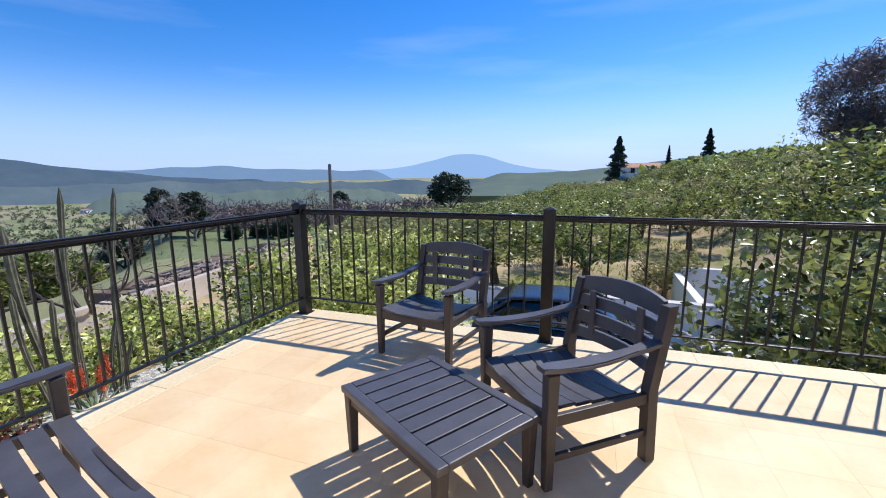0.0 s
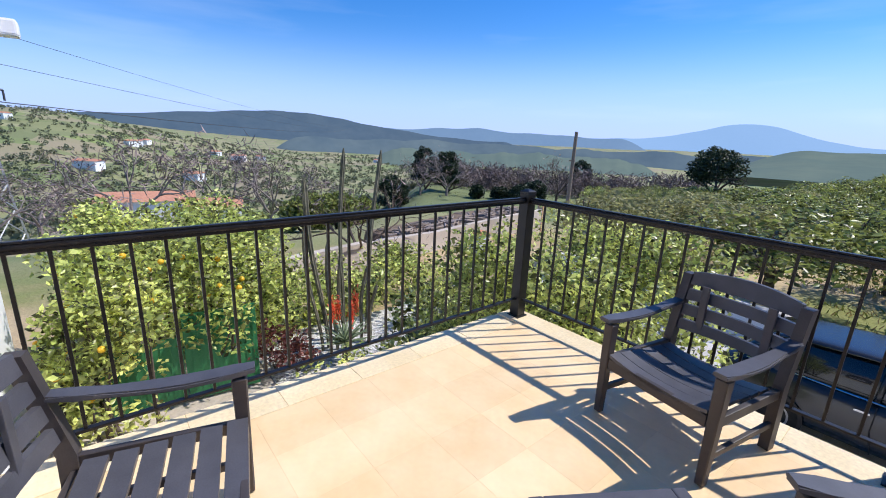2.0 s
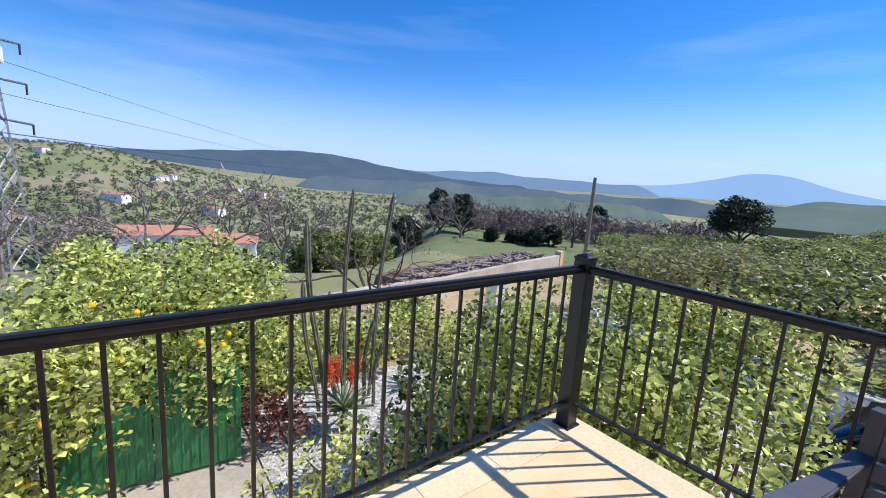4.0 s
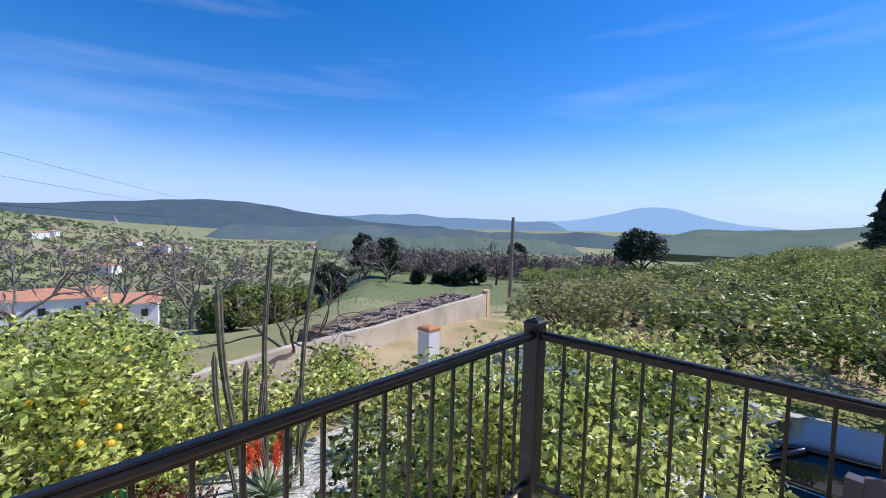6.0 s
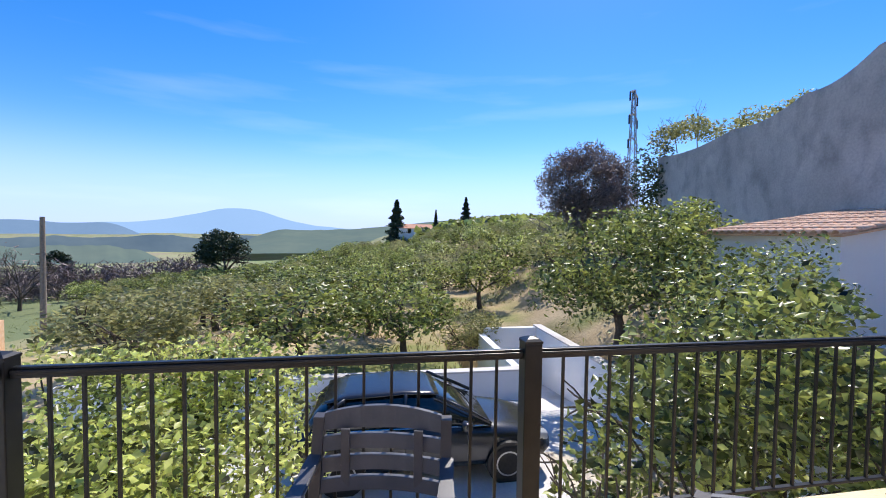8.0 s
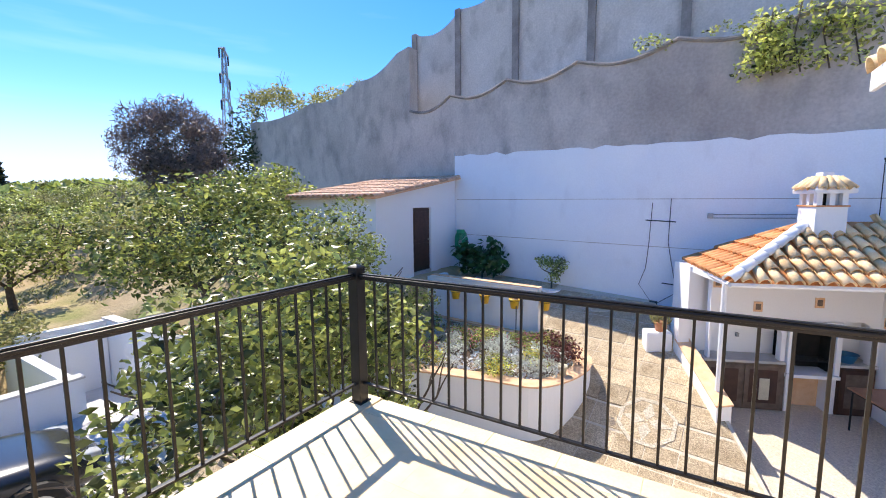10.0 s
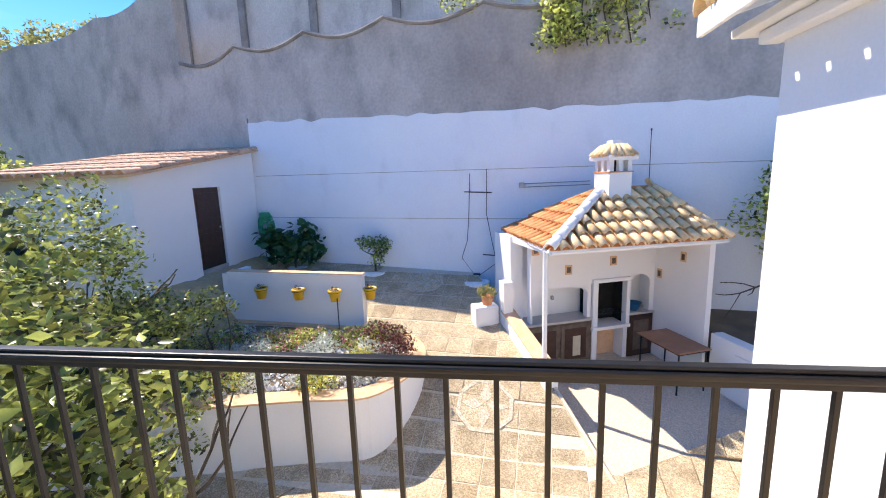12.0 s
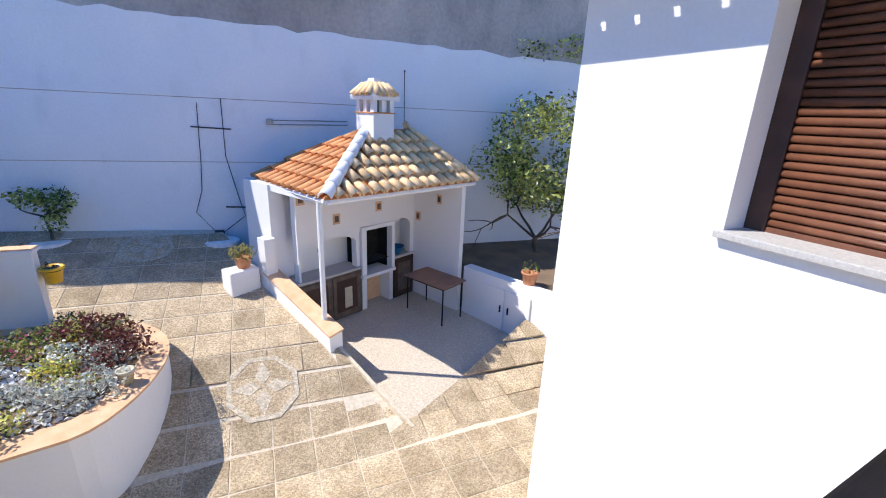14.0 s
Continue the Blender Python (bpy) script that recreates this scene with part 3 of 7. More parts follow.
def rail_post(x, y):
    ob = thing("railing_post", "square black iron railing post with a cap", "post", (x, y, 0), 0, "railing posts")
    part("shaft", box((-0.045, -0.045, 0.008), (0.045, 0.045, TOP + 0.045), 0.005), "iron", ob)
    part("cap", lathe([(0.066, TOP + 0.045), (0.066, TOP + 0.058), (0.045, TOP + 0.068), (0.012, TOP + 0.078)], 4), "iron", ob).rotation_euler = (0, 0, radians(45))
    part("base_plate", box((-0.06, -0.06, -0.001), (0.06, 0.06, 0.009), 0.002), "iron", ob)
    return ob


for x, y in ((XL, YF), (XM, YF), (XR, YF)):
    rail_post(x, y)
P = 0.047
railing("front_railing", (XL + P, YF), (XM - P, YF), 0, "black iron railing with thin square balusters")
railing("front_railing", (XM + P, YF), (XR - P, YF), 0, "black iron railing with thin square balusters")
railing("side_railing", (XL, YF - P), (XL, YW), 0, "black iron railing with thin square balusters")
railing("side_railing", (XR, YF - P), (XR, YW), 0, "black iron railing with thin square balusters")

# ---------------------------------------------------------------- house
HX0, HX1, EAVE = -9.0, 4.02, 2.42
WX0, WX1, WZ0, WZ1 = 1.35, 2.73, 0.82, 2.1
DX0, DX1, DZ1 = -0.95, 0.35, 2.15
house = thing("house", "white rendered house with a tiled eave", "house", kind="structure")
bm = bmesh.new()
T = 0.3
for lo, hi in (((HX0, -2.86), (DX0, EAVE)), ((DX1, -2.86), (WX0, EAVE)), ((WX1, -2.86), (HX1, EAVE)), ((DX0, -2.86), (DX1, -0.12)), ((DX0, DZ1), (DX1, EAVE)), ((WX0, -2.86), (WX1, WZ0)), ((WX0, WZ1), (WX1, EAVE))):
    add_box(bm, (lo[0], YW - T, lo[1]), (hi[0], YW, hi[1]))
bmesh.ops.remove_doubles(bm, verts=bm.verts, dist=1e-5)
part("wall", bm, "white_wall", house, "plain white rendered wall")
part("wall", box((HX1 - T, -8.0, -2.86), (HX1, YW - T, EAVE)), "white_wall", house)
part("wall", box((HX0, -8.0, -2.86), (HX0 + T, YW - T, EAVE)), "white_wall", house)
part("wall", box((HX0, -8.3, -2.86), (HX1, -8.0, EAVE)), "white_wall", house)
part("doorway_leaf", box((DX0, YW - 0.2, -0.12), (DX1, YW - 0.14, DZ1), 0.004), "brown_wood", house, "closed brown terrace door")
# cornice, soffit and roof
part("cornice", box((HX0 - 0.3, YW - 0.05, EAVE + 0.001), (HX1 + 0.3, YW + 0.22, EAVE + 0.07), 0.015), "white_wall", house, "white moulded cornice")
part("moulding", box((HX0 - 0.2, YW - 0.04, EAVE - 0.10), (HX1 + 0.12, YW + 0.12, EAVE), 0.03), "white_wall", house)
part("fascia", box((HX0 - 0.3, YW + 0.43, EAVE + 0.03), (HX1 + 0.3, YW + 0.47, EAVE + 0.20), 0.01), "white_wall", house, "white fascia under the tile ends")
part("moulding", box((HX1 + 0.002, -8.2, EAVE - 0.10), (HX1 + 0.12, YW - 0.045, EAVE), 0.03), "white_wall", house)
part("cornice", box((HX1 - 0.05, -8.2, EAVE + 0.001), (HX1 + 0.30, YW - 0.06, EAVE + 0.07), 0.015), "white_wall", house)
pitch = radians(17)
part("verge_block", box((HX0 - 0.34, YW + 0.472, EAVE + 0.02), (HX0 - 0.02, YW + 0.69, EAVE + 0.22), 0.03), "white_wall", house, "white block at the end of the eave")
m_eave = Matrix.Translation((0, YW + 0.36, EAVE + 0.165)) @ Matrix.Rotation(-pitch, 4, "X")
part("roof", box((HX0 - 0.3, -4.6, 0), (HX1 + 0.32, 0, 0.05), 0, m_eave), "tile_pale", house, "pale clay tile roof")
part("soffit", box((HX0 - 0.3, -4.6, -0.03), (HX1 + 0.32, -0.004, -0.001), 0, m_eave), "white_wall", house, "white soffit board")


def barrel(name, length, r0, r1, mat, thick=0.016, seg=7):
    """A half-round roof tile, open below."""
    bm = bmesh.new()
    rings = []
    for s, r in ((0, r0), (length, r1)):
        for rr in (r, r - thick):
            rings.append([bm.verts.new((rr * math.cos(math.pi * k / seg), s, rr * math.sin(math.pi * k / seg))) for k in range(seg + 1)])
    o0, i0, o1, i1 = rings
    for k in range(seg):
        bm.faces.new((o0[k], o0[k + 1], o1[k + 1], o1[k]))
        bm.faces.new((i0[k], i1[k], i1[k + 1], i0[k + 1]))
        bm.faces.new((o0[k], i0[k], i0[k + 1], o0[k + 1]))
        bm.faces.new((o1[k], o1[k + 1], i1[k + 1], i1[k]))
    bm.faces.new((o0[0], o1[0], i1[0], i0[0]))
    bm.faces.new((o0[seg], i0[seg], i1[seg], o1[seg]))
    bmesh.ops.recalc_face_normals(bm, faces=bm.faces)
    me = bpy.data.meshes.new(name)
    bm.to_mesh(me)
    bm.free()
    me.polygons.foreach_set("use_smooth", [True] * len(me.polygons))
    me.materials.append(M[mat])
    return me


eave_tile = barrel("roof_tile", 0.42, 0.122, 0.10, "tile_pale")
for i in range(48):
    x = HX1 + 0.20 - i * 0.282
    for j in range(2):
        lay("roof_tile", eave_tile, house, Matrix.Translation((x, YW + 0.49 - j * 0.34, EAVE + 0.19 + j * 0.104)) @ Matrix.Rotation(-pitch, 4, "X") @ Matrix.Rotation(math.pi, 4, "Z"))
# shuttered window with a granite sill
window = thing("window_1", "shuttered window with brown slatted blinds and a granite sill", "window", (0, YW, 0), kind="structure")
part("window_sill", box((WX0 - 0.06, -0.29, WZ0 - 0.035), (WX1 + 0.03, 0.05, WZ0 + 0.006), 0.006), "granite", window, "grey granite sill")
bm = box((WX0, -0.27, WZ0 + 0.002), (WX0 + 0.11, -0.20, WZ1), 0.004)
add_box(bm, (WX1 - 0.11, -0.27, WZ0 + 0.002), (WX1, -0.20, WZ1), None, 0.004)
add_box(bm, (WX0 + 0.11, -0.27, WZ1 - 0.07), (WX1 - 0.11, -0.20, WZ1), None, 0.004)
part("window_frame", bm, "dark_wood", window, "dark brown frame")
part("backing", box((WX0 + 0.07, -0.29, WZ0 + 0.002), (WX1 - 0.07, -0.275, WZ1)), "dark_wood", window)
slat = bpy.data.meshes.new("slat")
bm = tube([(WX0 + 0.112, -0.235, 0), (WX1 - 0.112, -0.235, 0)], 0.024, 8, 0.95)
bm.to_mesh(slat)
bm.free()
slat.materials.append(M["brown_wood"])
slat.polygons.foreach_set("use_smooth", [True] * len(slat.polygons))
for i in range(26):
    z = WZ0 + 0.06 + i * 0.0465
    if z < WZ1 - 0.08:
        lay("slat", slat, window, pose(0, 0, z))
part("bottom_bar", box((WX0 + 0.112, -0.255, WZ0 + 0.004), (WX1 - 0.112, -0.21, WZ0 + 0.036), 0.004), "brown_wood", window)

# ---------------------------------------------------------------- terrace furniture


def armchair(x, y, facing, label, w=0.29, name="garden_armchair", category="chair", sides=(-1, 1)):
    """A resin garden armchair; its front looks along -y before it is turned."""
    ob = thing(name, label, category, (x, y, 0), facing, "terrace armchairs" if category == "chair" else "")
    d = 0.27
    for sx in (-1, 1):
        bm = bmesh.new()
        f = [(sx * w - 0.027, -d - 0.02), (sx * w + 0.027, -d - 0.02), (sx * w + 0.027, -d + 0.035), (sx * w - 0.027, -d + 0.035)]
        bm2 = prism(f, 0.004, 0.535 if sx in sides else 0.345)
        for v in bm2.verts:
            if v.co.z < 0.1:
                v.co.x = sx * w + (v.co.x - sx * w) * 0.72
                v.co.y = -d + (v.co.y + d) * 0.72
        bm.free()
        bmesh.ops.bevel(bm2, geom=list(bm2.edges), offset=0.005, segments=1, affect="EDGES")
        part("leg", bm2, "resin_leg", ob)
        back = [(sx * w - 0.024, d - 0.03), (sx * w + 0.024, d - 0.03), (sx * w + 0.024, d + 0.025), (sx * w - 0.024, d + 0.025)]
        bm = prism(back, 0.004, 0.745)
        for v in bm.verts:
            if v.co.z > 0.5:
                v.co.y += 0.09
            else:
                v.co.y += 0.02
        mid = bmesh.ops.bisect_plane(bm, geom=list(bm.verts) + list(bm.edges) + list(bm.faces), plane_co=(0, 0, 0.36), plane_no=(0, 0, 1))
        for g in mid["geom_cut"]:
            if isinstance(g, bmesh.types.BMVert):
                g.co.y -= 0.045
        part("leg", bm, "resin_leg", ob)
        # curved flat armrest
        if sx not in sides:
            continue
        bm = bmesh.new()
        n = 8
        rows = []
        for i in range(n + 1):
            f = i / n
            yy = -d - 0.05 + f * (2 * d + 0.08)
            zz = 0.552 - 0.022 * math.sin(math.pi * f) + 0.018 * f
            ww = 0.03 + 0.012 * math.sin(math.pi * min(1, f * 1.4))
            rows.append([bm.verts.new((sx * (w + 0.005) + a * ww, yy, zz + b)) for a, b in ((-1, 0), (1, 0), (1, 0.022), (-1, 0.022))])
        for p, q in zip(rows, rows[1:]):
            for k in range(4):
                bm.faces.new((p[k], p[(k + 1) % 4], q[(k + 1) % 4], q[k]))
        bm.faces.new(rows[0][::-1])
        bm.faces.new(rows[-1])
        bmesh.ops.bevel(bm, geom=[e for e in bm.edges if abs(e.verts[0].co.y - e.verts[1].co.y) > 0.01], offset=0.006, segments=2, affect="EDGES")
        part("armrest", bm, "resin", ob)
        part("side_rail", box((sx * w - 0.013, -d + 0.03, 0.295), (sx * w + 0.013, d + 0.0, 0.345), 0.004), "resin_leg", ob)
        part("stretcher", box((sx * w - 0.011, -d + 0.03, 0.13), (sx * w + 0.011, d + 0.01, 0.162), 0.004), "resin_leg", ob)
    part("front_rail", box((-w + 0.028, -d - 0.012, 0.285), (w - 0.028, -d + 0.015, 0.345), 0.004), "resin_leg", ob)
    part("back_rail", box((-w + 0.025, d - 0.02, 0.25), (w - 0.025, d + 0.005, 0.30), 0.004), "resin_leg", ob)
    # dished seat slats, side to side
    for i in range(6):
        y0 = -d - 0.012 + i * 0.0885
        bm = bmesh.new()
        n, rows = 8, []
        for k in range(n + 1):
            f = 2 * k / n - 1
            zz = 0.352 - 0.030 * (1 - f * f) - 0.012 * (i / 5) * (2 - i / 5) - 0.02 * i / 5
            rows.append([bm.verts.new((f * (w - 0.03), yy, zz + b)) for yy, b in ((y0, 0), (y0 + 0.072, 0), (y0 + 0.072, 0.018), (y0, 0.018))])
        for p, q in zip(rows, rows[1:]):
            for k in range(4):
                bm.faces.new((p[k], p[(k + 1) % 4], q[(k + 1) % 4], q[k]))
        bm.faces.new(rows[0][::-1])
        bm.faces.new(rows[-1])
        part("seat_slat", bm, "resin", ob)
    # back: four broad curved boards, the top one crowned
    for i, (z0, z1) in enumerate(((0.42, 0.485), (0.505, 0.575), (0.595, 0.665), (0.685, 0.765))):
        bm = bmesh.new()
        n, rows = 10, []
        for k in range(n + 1):
            f = 2 * k / n - 1
            lean = lambda z: d + 0.01 + (z - 0.36) * 0.20
            bow = 0.045 * (1 - f * f)
            up = 0.022 * (1 - f * f) if i == 3 else 0.0
            lo, hi = z0, z1 - 0.008 + up
            rows.append([bm.verts.new((f * (w - 0.022), lean(z) + bow + t, z)) for z, t in ((lo, -0.011), (lo, 0.011), (hi, 0.011), (hi, -0.011))])
        for p, q in zip(rows, rows[1:]):
            for k in range(4):
                bm.faces.new((p[k], p[(k + 1) % 4], q[(k + 1) % 4], q[k]))
        bm.faces.new(rows[0][::-1])
        bm.faces.new(rows[-1])
        part("back_slat", bm, "resin", ob)
    for f in ((-0.33, 0.33) if w < 0.4 else (-0.66, 0.0, 0.66)):
        part("back_rib", box((f * 0.5 - 0.02, d + 0.045, 0.42), (f * 0.5 + 0.02, d + 0.06, 0.70), 0.003), "resin", ob)
    return ob


armchair(-1.735, 3.165, -11, "dark grey resin slatted armchair with its back to the railing")
armchair(-0.74, 2.32, -49.8, "dark grey resin slatted armchair beside the low table")
armchair(-2.21, 0.875, 165, "dark grey resin one-armed bench by the side railing", 0.52, "garden_bench", "bench", (1,))


def low_table(x, y, rz):
    ob = thing("low_table", "dark resin low table with a slatted top", "table", (x, y, 0), rz)
    a, b, h = 0.38, 0.275, 0.34
    bm = box((-a, -b, h - 0.032), (a, -b + 0.05, h), 0.006)
    add_box(bm, (-a, b - 0.05, h - 0.032), (a, b, h), None, 0.006)
    add_box(bm, (-a, -b + 0.0505, h - 0.032), (-a + 0.05, b - 0.0505, h), None, 0.006)
    add_box(bm, (a - 0.05, -b + 0.0505, h - 0.032), (a, b - 0.0505, h), None, 0.006)
    part("top_frame", bm, "resin", ob)
    n = 7
    w = (2 * a - 0.10) / n
    for i in range(n):
        x0 = -a + 0.05 + i * w
        part("tabletop_slat", box((x0 + 0.006, -b + 0.052, h - 0.026), (x0 + w - 0.006, b - 0.052, h - 0.004), 0.004), "resin", ob)
    bm = box((-a + 0.03, -b + 0.02, h - 0.085), (a - 0.03, -b + 0.04, h - 0.033), 0.003)
    add_box(bm, (-a + 0.03, b - 0.04, h - 0.085), (a - 0.03, b - 0.02, h - 0.033), None, 0.003)
    part("apron", bm, "resin_leg", ob)
    part("cross_bar", box((-a + 0.05, -0.02, h - 0.06), (a - 0.05, 0.02, h - 0.028), 0.003), "resin_leg", ob)
    for sx in (-1, 1):
        for sy in (-1, 1):
            cx, cy = sx * (a - 0.035), sy * (b - 0.035)
            bm = prism([(cx - 0.026, cy - 0.026), (cx + 0.026, cy - 0.026), (cx + 0.026, cy + 0.026), (cx - 0.026, cy + 0.026)], 0.0, h - 0.033)
            for v in bm.verts:
                if v.co.z < 0.05:
                    v.co.x, v.co.y = cx + (v.co.x - cx) * 0.7, cy + (v.co.y - cy) * 0.7
            bmesh.ops.bevel(bm, geom=list(bm.edges), offset=0.004, segments=1, affect="EDGES")
            part("leg", bm, "resin_leg", ob)
    return ob


low_table(-1.255, 1.915, -32.5)

# ---------------------------------------------------------------- patio, ramp and barbecue court
BO, BU, BV = Vector((7.6, 0.95, 0)), Vector((0.363, -0.932, 0)), Vector((0.932, 0.363, 0))
BANG = math.degrees(math.atan2(BU.y, BU.x))
FLOOR = -2.77


def ramp_z(x, y):
    return float(np.interp(x, (5.6, 6.2, 7.5, 9.1, 11.2, 12.6), (FLOOR, FLOOR + 0.08, -2.12, -1.72, -1.08, -0.85)))


def court_z(x, y):
    """The court's floor climbs gently towards the barbecue."""
    v = (x - BO.x) * BV.x + (y - BO.y) * BV.y
    return FLOOR - 0.012 + 0.055 * min(3.2, max(0.0, v + 1.75))


def bbq(u, v, z=0.0):
    return BO + BU * u + BV * v + Vector((0, 0, z))


wall_x = lambda y: 10.85 + 0.176 * y
patio = thing("pavement", "pebble-dashed paving slabs of the sloping court", "pavement", kind="structure")
bm = bmesh.new()
edge = [bbq(0.0, v) for v in (-1.75, 0.0, 1.9, 3.4)]
n = 22
rows = []
for i in range(n + 1):
    x = 1.7 + (12.6 - 1.7) * i / n
    t = (x - edge[0].x) / BV.x
    y0 = max(-3.2, edge[0].y + t * BV.y) if x > edge[0].x else -3.2
    if edge[0].x - 0.5 < x <= edge[0].x:
        y0 = edge[0].y
    col = []
    for j in range(9):
        y = y0 + (9.4 - y0) * j / 8
        col.append(bm.verts.new((x, y, ramp_z(x, y) - 0.004)))
    rows.append(col)
for p, q in zip(rows, rows[1:]):
    for j in range(8):
        bm.faces.new((p[j], q[j], q[j + 1], p[j + 1]))
r = bmesh.ops.extrude_face_region(bm, geom=list(bm.faces))
bmesh.ops.translate(bm, vec=(0, 0, -1.2), verts=[g for g in r["geom"] if isinstance(g, bmesh.types.BMVert)])
part("bed", bm, "paver_joint", patio)
court = thing("barbecue_court_floor", "pebbled floor of the sunken barbecue court", "floor", kind="structure")
part("slab", prism([tuple(bbq(u, v).xy) for u, v in ((0.02, -1.75), (0.02, 2.6), (4.6, 2.6), (4.6, -1.75))], FLOOR - 0.08, court_z), "bbq_floor", court)

part("bed", prism([tuple(bbq(0.0, -1.752).xy), (1.7, 0.0), (1.7, -7.0), tuple(bbq(6.0, -1.752).xy)], FLOOR - 0.12, FLOOR - 0.005), "paver_joint", patio)

# retaining wall: whitewashed foot, concrete above with scalloped crests
rwall = thing("retaining_wall", "tall stepped concrete retaining wall, whitewashed below", "wall", kind="structure")


def along_wall(outline, front, back):
    """An outline in (y, z) as a slab that follows the wall's line."""
    bm = slab_between(outline, front, back, "x")
    for v in bm.verts:
        v.co.x += wall_x(v.co.y)
    return bm


white_top = [(-12 + 21.0 * i / 60, 2.72 + 0.026 * (-12 + 21.0 * i / 60 + 6) + 0.10 * noise.noise(Vector((i * 0.9, 2, 0)))) for i in range(61)]
part("whitewash", along_wall([(-12, -3.2)] + white_top[::1] + [(9.0, 3.24), (9.0, -3.2)], -0.03, 0.1), "blue_white", rwall, "bluish whitewashed foot of the wall")


def scallops(points, dip, steps=8):
    out = []
    for (y0, z0), (y1, z1) in zip(points, points[1:]):
        for k in range(steps):
            f = k / steps
            out.append((y0 + (y1 - y0) * f, z0 + (z1 - z0) * f - dip * math.sin(math.pi * f)))
    return out + [points[-1]]


ledge = scallops([(-12, 4.95), (-9, 5.25), (-6, 5.3), (-3.2, 5.35), (-0.4, 5.35), (2.1, 5.35), (4.6, 5.35), (6.9, 5.3), (9.2, 5.2), (11.2, 4.95)], 0.28)
part("lower_wall", along_wall([(-12, -3.2)] + ledge + [(11.21, 7.35)] + scallops([(11.9, 7.25), (14.4, 6.65), (18, 6.3), (24.5, 6.2)], 0.25) + [(24.5, -3.2)], 0.0, 0.5), "concrete", rwall, "weathered grey concrete wall with a scalloped crest")
BACK = 2.0


def set_back(y, z):
    """The upper wall stands two metres behind the ledge, and is taller in proportion."""
    return 1.53 + (y - 1.53) * 1.143, 1.57 + (z - 1.57) * 1.143


crest = [(-12, 10.2), (-2, 10.0), (4.2, 9.6)] + scallops([(4.2, 9.4), (6.6, 8.75), (8.9, 8.1), (11.0, 7.75)], 0.32)[:-1] + [(11.0, 7.75), (11.2, 7.75)]
part("upper_wall", along_wall([set_back(*p) for p in [(-12, 3.0)] + crest + [(11.2, 3.0)]], BACK, BACK + 0.4), "concrete_light", rwall, "pale concrete upper wall with curved steps")
for y, z1 in ((11.1, 7.8), (9.0, 8.1), (6.7, 8.75), (4.3, 9.5), (2.0, 9.6), (-0.5, 9.7), (-3.2, 9.8), (-6, 9.9)):
    part("buttress", along_wall([set_back(*p) for p in ((y - 0.11, 4.5), (y - 0.11, z1), (y + 0.11, z1), (y + 0.11, 4.5))], BACK - 0.12, BACK + 0.1), "dark_concrete", rwall, "dark stained concrete rib")
part("ledge_floor", along_wall([(-12, 4.2), (-12, 4.3), (11.2, 4.3), (11.2, 4.2)], 0.5, BACK + 0.1), "concrete", rwall)
for z, y0, y1 in ((0.30, -11, 8.9), (1.52, -11, 8.9)):
    part("joint", along_wall([(y0, z - 0.045), (y0, z - 0.03), (y1, z + 0.065), (y1, z + 0.05)], -0.036, -0.028), "concrete", rwall, "thin joint line")
# coping in a darker concrete tone, following the scalloped ledge
bm = bmesh.new()
sweep(bm, [(wall_x(y) - 0.01, y, z + 0.02) for y, z in ledge], 0.055, 6)
part("ledge_coping", bm, "dark_concrete", rwall, "dark concrete coping along the scalloped ledge")
# white block and aerial on the terrace above
roofhut = thing("rooftop_block", "white block above the retaining wall", "building", (wall_x(5.7) + 4.6, 5.7, 0))
part("wall", box((-1.2, -2.4, 5.4), (1.2, 1.3, 12.4), 0.02), "white_wall", roofhut)
aerial = thing("roof_aerial", "thin metal television aerial", "aerial", (wall_x(8.4) + 2.25, 8.4, 9.2))
part("mast", tube([(0, 0, -0.3), (0, 0, 1.1)], 0.02, 6), "steel", aerial)
part("boom", tube([(-0.1, -0.5, 0.75), (0.1, 0.7, 1.0)], 0.015, 6), "steel", aerial)
for k in range(7):
    y = -0.45 + k * 0.18
    part("rod", tube([(-0.3, y, 0.86 + 0.2 * y), (0.3, y, 0.86 + 0.2 * y)], 0.008, 5), "steel", aerial)

# lean-to shed with a brown door
shed = thing("shed", "white lean-to shed with a clay tile roof and brown door", "shed", (0, 0, 0))
SX0, SX1, SY = 8.02, 12.35, 8.95
DX_0, DX_1, DZ0_, DZ1_ = 9.74, 10.74, -0.68, 1.33
roof_at = lambda x: 1.62 + (x - SX0) * 0.15
bm = slab_between([(SX0, -2.0), (DX_0, -2.0), (DX_0, DZ1_), (DX_1, DZ1_), (DX_1, -2.0), (SX1, -2.0), (SX1, roof_at(SX1)), (SX0, roof_at(SX0))], SY, SY + 0.22, "y")
part("wall", bm, "white_wall", shed)
part("wall", slab_between([(SY + 0.222, -2.0), (12.4, -2.0), (12.4, roof_at(SX0)), (SY + 0.222, roof_at(SX0))], SX0, SX0 + 0.22, "x"), "white_wall", shed)
part("step", box((DX_0, SY + 0.001, -2.0), (DX_1, SY + 0.22, DZ0_)), "concrete", shed)
door = part("door", box((DX_0 + 0.01, SY + 0.06, DZ0_ + 0.002), (DX_1 - 0.01, SY + 0.11, DZ1_ - 0.005), 0.006), "dark_wood", shed, "closed dark brown wooden door")
for z0, z1 in ((-0.55, 0.2), (0.32, 1.2)):
    part("panel", box((DX_0 + 0.14, SY + 0.045, z0), (DX_1 - 0.14, SY + 0.062, z1), 0.01), "dark_wood", door)
